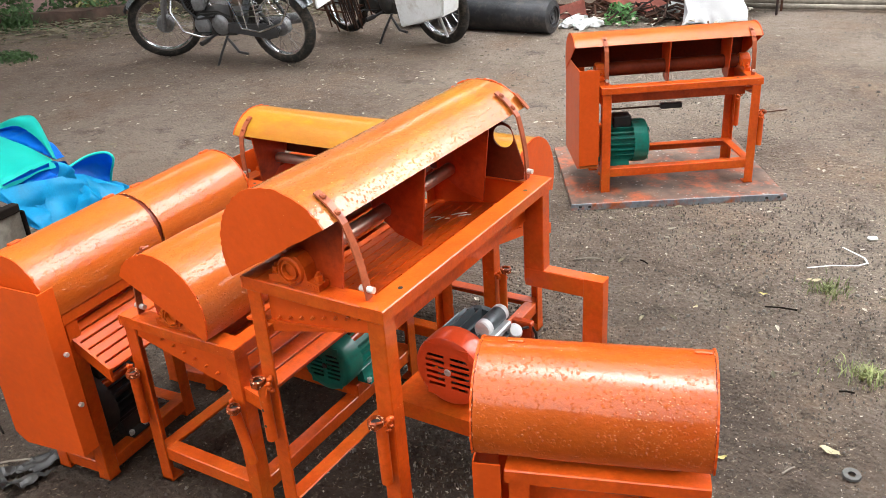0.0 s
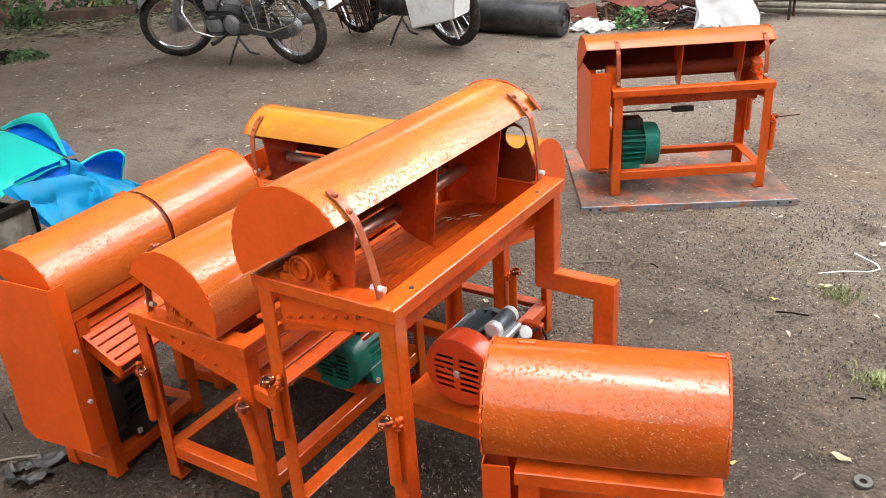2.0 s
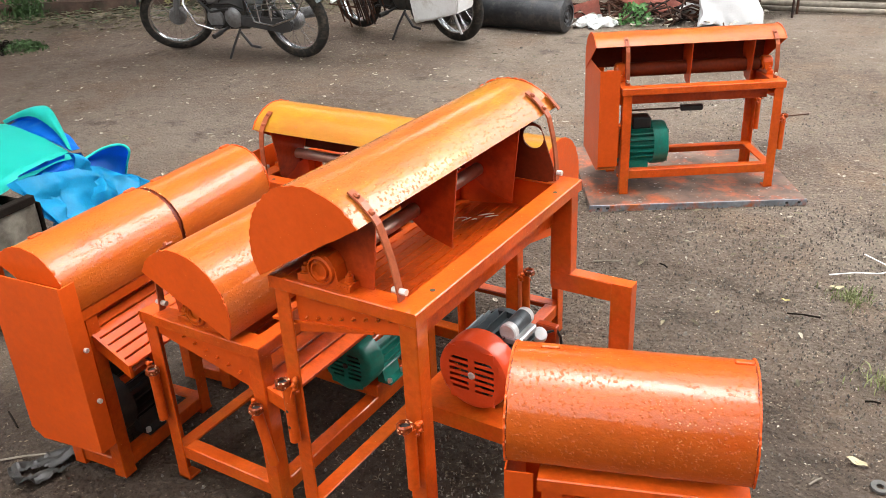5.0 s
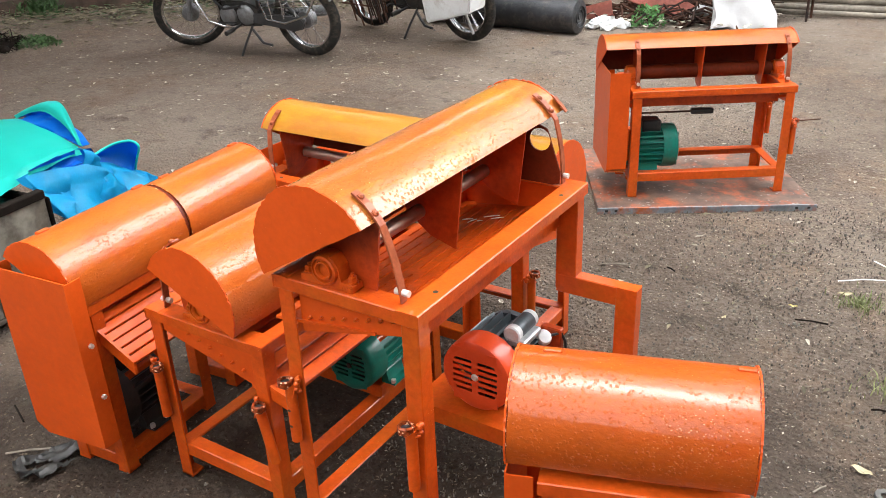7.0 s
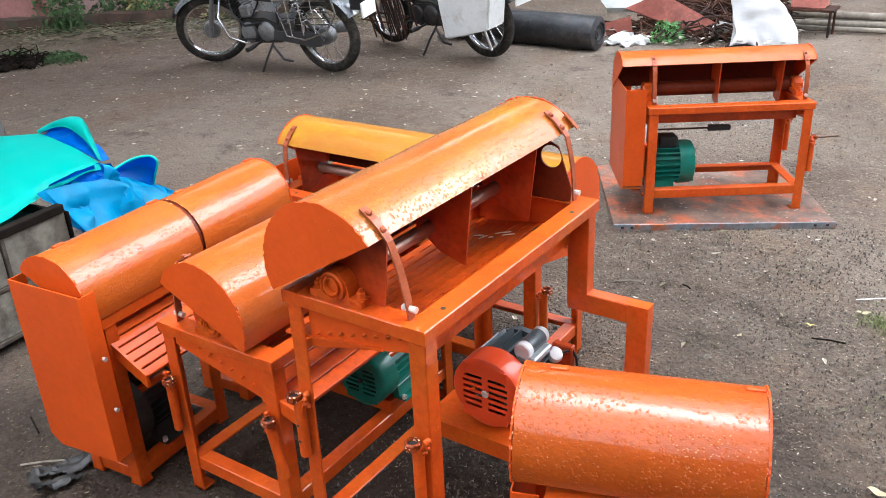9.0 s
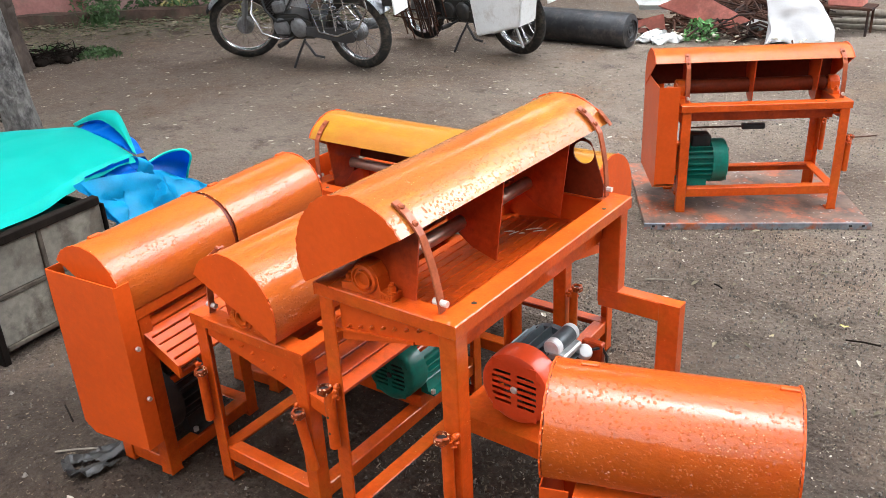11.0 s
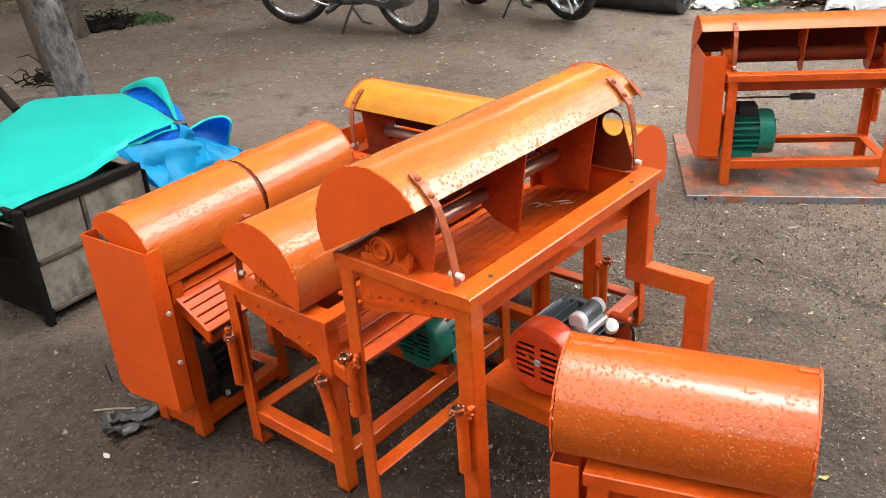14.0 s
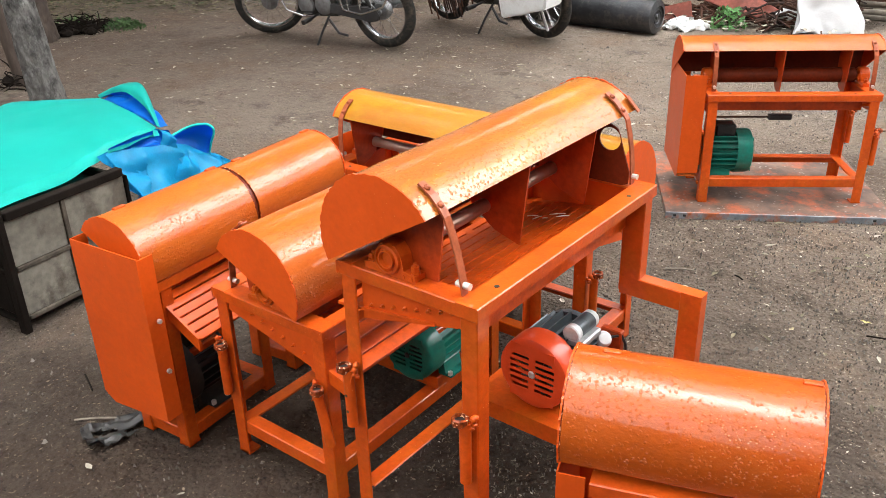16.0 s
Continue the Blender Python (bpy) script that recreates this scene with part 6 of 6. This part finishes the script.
def cloth(name, fn, nu, nv, mat, parent, label="", smooth=70):
    bm = bmesh.new()
    g = [[bm.verts.new(fn(i / nu, j / nv)) for j in range(nv + 1)] for i in range(nu + 1)]
    for i in range(nu):
        for j in range(nv):
            bm.faces.new((g[i][j], g[i + 1][j], g[i + 1][j + 1], g[i][j + 1]))
    if not smooth:
        bmesh.ops.triangulate(bm, faces=bm.faces[:])
    bmesh.ops.solidify(bm, geom=bm.faces[:], thickness=0.0015)
    return part(name, bm, mat, parent, label, smooth)


tarp = thing("tarpaulin", pose(0, 0, 0), "turquoise and blue tarpaulin bunched over the crate", "tarpaulin")


def crumple(p, k, s):
    """Sharp-edged creases, for stiff plastic cloth."""
    return s * Vector((abs(noise.noise(p * k)) - 0.2, abs(noise.noise(p * k + Vector((9, 1, 4)))) - 0.2, abs(noise.noise(p * k + Vector((3, 8, 2)))) - 0.2))


def along(points, t):
    """A place on a line of points, t from 0 to 1."""
    t = min(0.99999, max(0.0, t)) * (len(points) - 1)
    k = int(t)
    t -= k
    a, b, c, d = [Vector(points[min(len(points) - 1, max(0, k + o))]) for o in (-1, 0, 1, 2)]
    return b + 0.5 * t * (c - a + t * (2 * a - 5 * b + 4 * c - d + t * (3 * (b - c) + d - a)))


def loft(a, b, bulge=(0, 0, 0), rough=0.0, scale=5.0):
    """Cloth stretched from one line of points to another."""
    def fn(u, v):
        p = along(a, u).lerp(along(b, u), v) + Vector(bulge) * math.sin(math.pi * v)
        return p + crumple(p, scale, rough) * math.sin(math.pi * v) ** 0.5
    return fn


FRONT = [(-2.62, 0.72, 0.42), (-2.70, 1.05, 0.43), (-2.78, 1.41, 0.43), (-2.83, 1.56, 0.445), (-2.836, 1.68, 0.46), (-2.84, 1.824, 0.465)]
BACK = [(-3.2, 0.9, 0.42), (-3.55, 1.46, 0.45), (-3.75, 1.69, 0.45), (-3.66, 1.78, 0.458), (-3.53, 1.86, 0.465), (-3.41, 1.94, 0.47)]


def top_sheet(u, v):
    p = loft(FRONT, BACK, (0, 0, 0.012), 0.009, 3.0)(u, v)
    p.z -= 0.025 * max(0.0, (0.04 - v) / 0.04)
    p.z += 0.004 * math.sin(30 * u) * (1 - v) ** 4
    return p


sheet = cloth("top_sheet", top_sheet, 60, 50, tarp_mat, tarp)
CREST = [(-2.82, 1.54, 0.437), (-2.86, 1.685, 0.43), (-2.787, 1.766, 0.40), (-2.786, 1.85, 0.36), (-2.82, 2.02, 0.30), (-2.84, 2.13, 0.22)]
HEM = [(-2.76, 1.74, 0.012), (-2.70, 1.86, 0.012), (-2.66, 1.96, 0.012), (-2.64, 2.06, 0.012), (-2.66, 2.18, 0.012), (-2.74, 2.26, 0.012)]


def drape(u, v):
    p = loft(CREST, HEM)(u, v)
    saw = abs(((u * 3.6 + 0.55 * v) % 1.0) - 0.5) * 2 - 0.5
    p += Vector((0.9, -0.3, 0.2)) * (0.085 * saw * min(1.0, v * 3)) + crumple(p, 9.0, 0.10) * min(1.0, v * 4)
    p.z = max(0.01, p.z)
    return p


CORNER = [(-2.77, 1.545, 0.455), (-2.76, 1.64, 0.45), (-2.765, 1.74, 0.43), (-2.775, 1.84, 0.41), (-2.80, 1.93, 0.37), (-2.83, 2.02, 0.30)]
SKIRT = [(-2.64, 1.595, 0.29), (-2.61, 1.68, 0.21), (-2.60, 1.78, 0.16), (-2.60, 1.88, 0.15), (-2.62, 2.0, 0.19), (-2.66, 2.12, 0.22)]


def front_fold(u, v):
    p = loft(CORNER, SKIRT)(u, v)
    saw = abs(((u * 2.6 + 0.7 * v) % 1.0) - 0.5) * 2 - 0.5
    return p + Vector((0.8, -0.4, 0.3)) * (0.035 * saw * min(1.0, v * 2.5) * min(1.0, 6 * u)) + crumple(p, 9.0, 0.085) * min(1.0, v * 4) * min(1.0, 6 * u)


cloth("front_fold", front_fold, 30, 16, tarp_light, sheet, "turquoise and blue corner hanging in folds", 38)
cloth("drape", drape, 36, 18, tarp_light, sheet, "turquoise and blue folded side", 38)
RIM = [(-3.41, 1.94, 0.47), (-3.361, 1.985, 0.49), (-3.223, 1.961, 0.512), (-3.019, 1.898, 0.50), (-2.845, 1.826, 0.467)]
TOP = [(-3.42, 1.95, 0.472), (-3.385, 2.01, 0.505), (-3.29, 2.03, 0.535), (-3.155, 2.0, 0.535), (-2.84, 1.835, 0.462)]
BASE = [(-3.40, 1.945, 0.465), (-3.27, 1.92, 0.467), (-3.12, 1.89, 0.467), (-2.98, 1.86, 0.467), (-2.85, 1.83, 0.463)]
cloth("fold", loft(RIM, TOP, (0, -0.01, 0.012)), 40, 8, tarp_mat, sheet)
cloth("hollow", loft(RIM, BASE, (-0.01, 0.05, 0.0), 0.03, 6.0), 40, 12, tarp_blue, sheet, "blue underside seen in the fold")
WING = [(-2.80, 1.833, 0.43), (-2.778, 1.917, 0.455), (-2.746, 1.974, 0.457), (-2.729, 1.995, 0.43), (-2.78, 2.01, 0.36), (-2.818, 2.02, 0.30)]
FOOT = [(-2.79, 1.835, 0.40), (-2.77, 1.86, 0.355), (-2.77, 1.91, 0.33), (-2.78, 1.96, 0.31), (-2.80, 2.0, 0.30), (-2.82, 2.02, 0.295)]
cloth("flap", loft(WING, FOOT, (-0.03, 0.03, 0.0), 0.02, 6.0), 40, 14, tarp_blue, sheet, "blue underside turned up")
bm = bmesh.new()
pipe(bm, [along(WING, k / 40) for k in range(41)], 0.005, 6)
part("hem", bm, tarp_mat, sheet, "turquoise hem", 60)
cloth("hollow", loft([(-2.835, 1.60, 0.447), (-2.836, 1.68, 0.457), (-2.84, 1.80, 0.462)], [(-2.85, 1.66, 0.43), (-2.82, 1.73, 0.415), (-2.77, 1.80, 0.425)], (-0.03, 0.0, -0.02), 0.02, 8.0), 24, 12, tarp_blue, sheet, "dark blue hollow under the edge")
cloth("knot", loft([(-2.84, 1.80, 0.465), (-2.80, 1.83, 0.45), (-2.79, 1.85, 0.43)], [(-2.78, 1.78, 0.42), (-2.765, 1.80, 0.40), (-2.77, 1.84, 0.385)], (0.02, 0, 0.02), 0.03, 12.0), 20, 14, tarp_light, sheet)
cloth("hollow", loft([(-2.84, 1.68, 0.455), (-2.86, 1.78, 0.458), (-2.86, 1.88, 0.44)], [(-2.81, 1.70, 0.35), (-2.81, 1.82, 0.34), (-2.81, 1.92, 0.33)], (-0.02, 0.0, 0.0), 0.02, 8.0), 16, 8, tarp_blue, sheet, "dark blue inside of the fold")

# steel sheet under the lone machine
sheet_plate = thing("steel_sheet", pose(-1.30, 3.12, 0, 0, 0, 29.5), "paint-splashed steel sheet with galvanised rim", "sheet")
bm = bmesh.new()
box(bm, (0, 0, 0.0), (0.90, 0.76, 0.021), 0.002)
part("plate", bm, plate_mat, sheet_plate)
bm = bmesh.new()
box(bm, (-0.003, -0.006, -0.008), (0.903, -0.0005, 0.023), 0.002)
rim = part("rim", bm, galvanised, sheet_plate)
for x in (0.035, 0.075, 0.82, 0.87):
    bm = bmesh.new()
    box(bm, (x - 0.006, -0.0068, 0.004), (x + 0.006, -0.0058, 0.013))
    part("slot", bm, black_plastic, rim)

# litter on the ground
stones("gravel", 2600, (-2.6, 1.2, 0.4, 5.2), 0.0040, stone_mat, "small grey stones scattered on the earth", 41)
stones("gravel", 2600, (-0.9, 1.4, 0.4, 3.2), 0.0036, stone_mat, "fine grey gravel on the earth", 42)
stones("soil_crumbs", 700, (-3.2, 1.2, 0.4, 4.2), 0.0032, soil_mat, "dark crumbs of damp soil", 43)
stones("gravel", 1800, (-8.5, 1.5, 4.0, 8.5), 0.006, stone_mat, "small stones across the yard", 44)
leaves("fallen_leaves", 260, (-7.2, -1.6, 3.0, 6.6), 0.016, leaf_pale, "small pale leaves strewn over the open yard", 91)
leaves("fallen_leaves", 420, (-7.6, -2.2, 4.4, 7.0), 0.018, leaf_litter, "small olive leaves strewn near the kerb", 92)
leaves("plant_debris", 3000, (-1.3, 1.0, 1.2, 4.6), 0.0042, leaf_dry, "fine brown plant debris on the earth", 61)
leaves("plant_debris", 1500, (-1.3, 1.0, 1.2, 4.6), 0.0045, leaf_pale, "fine pale plant debris on the earth", 62)
leaves("plant_debris", 2500, (-3.2, -0.4, 0.5, 2.4), 0.0055, leaf_dry, "fine brown debris under the machines", 63)
leaves("fallen_leaves", 1100, (-8.5, 1.2, 2.2, 8.2), 0.017, leaf_litter, "brown dry scraps scattered over the yard", 66)
leaves("fallen_leaves", 420, (-8.5, 1.2, 2.2, 8.2), 0.020, leaf_pale, "pale dry scraps scattered over the yard", 45)
leaves("fallen_leaves", 160, (-3.0, 1.2, 0.6, 4.2), 0.012, leaf_pale, "small pale scraps on the earth", 46)
leaves("leaf_litter", 2600, (-9.6, -5.2, 3.2, 7.2), 0.034, leaf_litter, "drift of dry leaves along the kerb", 47, keep=lambda x, y, r: 0.0 < ((y - 3.6) - (x + 10.4) * 0.875) * -0.75 < 1.1 * r.random() + 0.35, lift=0.05)
leaves("leaf_litter", 500, (-9.6, -5.2, 3.2, 7.2), 0.03, grass_mat, "fresh green leaves among the litter along the kerb", 49, keep=lambda x, y, r: 0.0 < ((y - 3.6) - (x + 10.4) * 0.875) * -0.75 < 0.9 * r.random() + 0.1, lift=0.06)
bm = bmesh.new()
g = []
for i in range(25):
    row = []
    for j in range(15):
        u, v = i / 24, j / 14
        p = Vector((-1.925 + 0.06 * (u - 0.5) - 0.10 * (v - 0.5), 0.86 + 0.17 * u + 0.03 * (v - 0.5), 0.0))
        p += 0.018 * noise.noise_vector(p * 14)
        p.z = 0.004 + 0.055 * max(0.0, abs(noise.noise(p * 17)) - 0.08) + 0.02 * max(0.0, noise.noise(p * 40))
        row.append(bm.verts.new(p))
    g.append(row)
for i in range(24):
    for j in range(14):
        if noise.noise(g[i][j].co * 22 + Vector((5, 0, 0))) < 0.28:
            bm.faces.new((g[i][j], g[i + 1][j], g[i + 1][j + 1], g[i][j + 1]))
bmesh.ops.delete(bm, geom=[v for v in bm.verts if not v.link_faces], context="VERTS")
bmesh.ops.solidify(bm, geom=bm.faces[:], thickness=0.001)
tagged(part("plastic_scrap", bm, dark_plastic, None, "torn dark plastic scrap crumpled on the earth", 30), category="scrap")
weeds("weed_tuft", -7.0, 4.4, 0.24, 0.06, 500, "low green weeds at the yard's edge", 51)
weeds("weed_tuft", -7.6, 4.25, 0.22, 0.10, 450, "low green weeds at the yard's edge", 52)
weeds("weed_tuft", -8.4, 5.35, 0.22, 0.28, 420, "green weeds climbing the kerb", 53)
weeds("grass_tuft", -0.235, 2.79, 0.075, 0.05, 340, "flattened dry grass tuft", 54, dry_grass)
weeds("grass_tuft", -0.06, 2.32, 0.09, 0.045, 340, "flattened dry grass tuft", 55, dry_grass)
fibres("plant_fibres", 5000, (-1.3, 0.7, 1.3, 3.6), "dry plant fibres and straw trodden into the earth", 56)
fibres("plant_fibres", 900, (-3.4, -0.5, 0.5, 1.6), "dry plant fibres trodden into the damp earth", 57)
stones("soil_crumbs", 3600, (-1.3, 0.7, 1.3, 3.6), 0.0030, soil_mat, "dark crumbs of earth on the yard", 58)
stones("gravel", 3500, (-1.3, 0.7, 1.3, 3.6), 0.0028, stone_mat, "fine pale grit on the yard", 59)


def bush(x, y, spread, height, count, mat, label, seed, leaf=0.035):
    """Leafy growth: small bent leaves on unseen stems, thinning out upwards."""
    rng = random.Random(seed)
    verts, faces = [], []
    for _ in range(count):
        h = rng.random() ** 1.3
        r = spread * (1 - 0.5 * h) * math.sqrt(rng.random())
        a = rng.uniform(0, 6.28)
        c = Vector((x + r * math.cos(a) * 1.3, y + r * math.sin(a), height * h))
        u = Vector((rng.uniform(-1, 1), rng.uniform(-1, 1), rng.uniform(-0.6, 0.6))).normalized() * leaf * rng.uniform(0.5, 1.3)
        v = u.orthogonal().normalized() * u.length * 0.5
        b = len(verts)
        verts += [tuple(c - u), tuple(c + v), tuple(c + u * 0.9 - Vector((0, 0, leaf * 0.4))), tuple(c - v)]
        faces += [(b, b + 1, b + 2), (b, b + 2, b + 3)]
    return soup("bush", verts, faces, mat, label, "bush")


fresh_green = material("fresh_green_leaves", (0.075, 0.21, 0.05), 0.6, 0, 0.2, 20, 0.1, 80, random_spread=0.4)
bush(-2.46, 6.93, 0.13, 0.17, 260, fresh_green, "bright green weeds growing in the scrap heap", 4, 0.022)
bush(-6.98, 4.34, 0.20, 0.07, 420, grass_mat, "low leafy weeds by the brushwood", 86, 0.02)
leaf_yellowish = material("yellowing_leaves", (0.30, 0.28, 0.10), 0.7, 0, 0.2, 20, 0.2, 80, random_spread=0.5)
for k, (x, y, s_, h, c) in enumerate(((-8.75, 5.55, 0.32, 0.42, 650), (-8.35, 5.95, 0.30, 0.36, 500), (-7.9, 6.2, 0.34, 0.45, 600), (-7.55, 6.65, 0.30, 0.36, 450))):
    bush(x, y, s_, h, c, grass_mat, "straggling green bush behind the kerb", 70 + k)
for k, (x, y, s_, h, c) in enumerate(((-7.45, 6.45, 0.26, 0.34, 500), (-8.1, 6.1, 0.20, 0.30, 260))):
    bush(x, y, s_, h, c, leaf_yellowish, "heap of yellowing cut leaves behind the kerb", 80 + k)
bush(-8.2, 5.33, 0.13, 0.26, 200, grass_mat, "small green plant growing over the kerb", 85, 0.028)


def ribbon(name, pts, width, mat, label, category):
    """A flat strip lying on the ground along points."""
    bm = bmesh.new()
    rows = []
    for i, q in enumerate(pts):
        a, b = Vector(pts[max(0, i - 1)]), Vector(pts[min(len(pts) - 1, i + 1)])
        side = (b - a).cross(Vector((0, 0, 1))).normalized() * width / 2
        rows.append([bm.verts.new(Vector(q) + side), bm.verts.new(Vector(q) - side)])
    for a, b in zip(rows, rows[1:]):
        bm.faces.new((a[0], a[1], b[1], b[0]))
    bmesh.ops.solidify(bm, geom=bm.faces[:], thickness=0.002)
    return tagged(part(name, bm, mat, None, label), category=category)


def single_leaf(x, y, size, turn, mat, label):
    bm = bmesh.new()
    n = 8
    mid = [bm.verts.new((size * (-1 + 2 * k / n), 0, 0.004 + 0.001 * math.sin(k))) for k in range(n + 1)]
    for s in (-1, 1):
        side = [bm.verts.new((size * (-1 + 2 * k / n) * 0.98, s * size * 0.42 * math.sin(math.pi * k / n) ** 0.8, 0.006 + 0.0025 * math.sin(k * 1.1))) for k in range(1, n)]
        edge = [mid[0]] + side + [mid[-1]]
        for k in range(n):
            q = [mid[k], mid[k + 1], edge[k + 1], edge[k]]
            bm.faces.new([v for i, v in enumerate(q) if v not in q[:i]])
    bmesh.ops.transform(bm, matrix=pose(x, y, 0, 0, 0, turn), verts=bm.verts[:])
    return tagged(part("leaf", bm, mat, None, label, 60), category="leaf", group="single leaves on the earth")


leaf_yellow = material("yellow_leaf", (0.42, 0.36, 0.12), 0.6, 0, 0.15, 40, 0.2, 120)
leaf_buff = material("buff_leaf", (0.40, 0.34, 0.20), 0.7, 0, 0.2, 40, 0.2, 120)
ribbon("plastic_strip", [(-0.325, 2.93, 0.004), (-0.25, 2.965, 0.012), (-0.17, 3.01, 0.006), (-0.142, 3.04, 0.008), (-0.155, 3.07, 0.012), (-0.239, 3.147, 0.006)], 0.0085, white_strip, "bent white plastic strip lying on the earth", "strip")
single_leaf(-0.103, 1.921, 0.028, -15, leaf_buff, "dry buff leaf lying on the earth")
single_leaf(-0.335, 1.777, 0.016, 40, leaf_yellow, "small yellow leaf lying on the earth")
single_leaf(-0.422, 2.677, 0.016, 5, leaf_yellow, "small yellow-green leaf on the earth")
single_leaf(-0.288, 2.843, 0.026, 20, leaf_buff, "pale dry leaf by the grass tuft")
single_leaf(-0.60, 2.50, 0.013, 70, leaf_buff, "small dry leaf lying on the earth")
bm = bmesh.new()
lathe(bm, [(0.009, 0.001), (0.009, 0.005), (0.021, 0.006), (0.023, 0.001)], pose(-0.043, 1.849, 0.002, 4, 3, 0), 28)
tagged(part("washer", bm, washer_mat, None, "dusty steel washer lying on the earth", 30), category="washer")
bm = bmesh.new()
box(bm, (-0.018, -0.011, 0), (0.018, 0.011, 0.012), 0.004, pose(-0.15, 3.27, -0.002, 0, 0, 25))
tagged(part("chip", bm, white_strip, None, "white broken chip lying on the earth"), category="chip")
rng = random.Random(91)
for x, y, l_, a in ((-1.058, 2.693, 0.05, 25), (-0.179, 1.80, 0.022, 60), (-0.35, 2.60, 0.05, 10), (-0.86, 2.75, 0.02, -30), (-0.10, 2.20, 0.02, 15), (-2.02, 0.93, 0.06, 40), (-2.2, 1.02, 0.05, -20)):
    bm = bmesh.new()
    c, s_ = math.cos(radians(a)), math.sin(radians(a))
    pipe(bm, [(x - l_ * c, y - l_ * s_, 0.004), (x, y, 0.007), (x + l_ * c, y + l_ * s_, 0.004)], 0.003, 5)
    tagged(part("twig", bm, grey_wood if a > 20 else dark_wood, None, "thin dry twig lying on the earth", 50), category="twig", group="twigs on the earth")

# unseen tall trees, added to block parts of the sky and its reflections
def blocking_tree(x, y, height, spread, seed):
    root = thing("tree", pose(x, y, -0.03), "unseen tall leafy tree added to block the sky", "tree", "tall trees round the yard")
    rng = random.Random(seed)
    bm = bmesh.new()
    pipe(bm, [(0, 0, 0), (0.1, 0.05, height * 0.25), (0.0, 0.2, height * 0.55), (0.15, 0.1, height * 0.85)], [0.36, 0.27, 0.19, 0.06], 14)
    trunk = part("trunk", bm, brown_bark, root, "", 60)
    hubs = []
    for k in range(11):
        a, z0 = 2.4 * k + rng.uniform(-0.3, 0.3), height * rng.uniform(0.28, 0.7)
        q = spread * rng.uniform(0.55, 0.95)
        tip = Vector((q * math.cos(a), q * math.sin(a), min(height * 0.95, z0 + height * rng.uniform(0.12, 0.3))))
        mid = Vector((0.45 * tip.x, 0.45 * tip.y, z0 + 0.35 * (tip.z - z0)))
        bm = bmesh.new()
        pipe(bm, [(0, 0.1, z0), mid, tip], [0.11, 0.07, 0.025], 7)
        part("limb", bm, brown_bark, trunk, "", 60)
        hubs += [mid, tip, mid.lerp(tip, 0.5), tip + Vector((0, 0, 0.8))]
    verts, faces = [], []
    for _ in range(5200):
        c = rng.choice(hubs) + Vector((rng.gauss(0, 0.75), rng.gauss(0, 0.75), rng.gauss(0, 0.6)))
        u = Vector((rng.uniform(-1, 1), rng.uniform(-1, 1), rng.uniform(-0.6, 0.6))).normalized() * rng.uniform(0.10, 0.24)
        v = u.orthogonal().normalized() * u.length * 0.5
        b = len(verts)
        verts += [tuple(c - u), tuple(c + v), tuple(c + u), tuple(c - v)]
        faces.append((b, b + 1, b + 2, b + 3))
    soup("crown", verts, faces, foliage_mat, "", "", "", root)


for k, (x, y, h, q) in enumerate(((-9.3, 7.2, 13.0, 4.2), (-6.6, 10.4, 14.0, 4.4), (-12.0, 3.0, 12.5, 4.2), (-11.5, -2.0, 12.0, 4.0), (-2.6, 12.6, 16.0, 4.6), (-5.4, 14.5, 17.0, 4.6), (6.6, 0.2, 11.0, 3.8), (6.6, -4.8, 10.0, 3.8))):
    blocking_tree(x, y, h, q, 300 + k)

# unseen far woods that close the yard, added to darken the low sky
rng = random.Random(77)
verts, faces = [], []
for _ in range(34000):
    a = rng.uniform(0, 2 * math.pi)
    r = rng.uniform(15, 19)
    tall = min(1.0, max(0.0, 0.45 + 0.9 * math.cos(a - 2.6)))
    top = 2.6 + 6.5 * tall * tall * (3 - 2 * tall) + 1.2 * noise.noise((math.cos(a) * 3, math.sin(a) * 3, 2)) + 0.6 * noise.noise((math.cos(a) * 9, math.sin(a) * 9, 5))
    z = rng.uniform(0, 1) ** 0.8 * top
    c = Vector((r * math.cos(a) - 1.5, r * math.sin(a) + 3, z))
    u = Vector((rng.uniform(-1, 1), rng.uniform(-1, 1), rng.uniform(-0.7, 0.7))).normalized() * rng.uniform(0.3, 0.6)
    v = u.orthogonal().normalized() * u.length * 0.6
    b = len(verts)
    verts += [tuple(c - u), tuple(c + v), tuple(c + u), tuple(c - v)]
    faces.append((b, b + 1, b + 2, b + 3))
soup("far_woods", verts, faces, foliage_mat, "unseen dark trees added to cover the low sky", "trees")
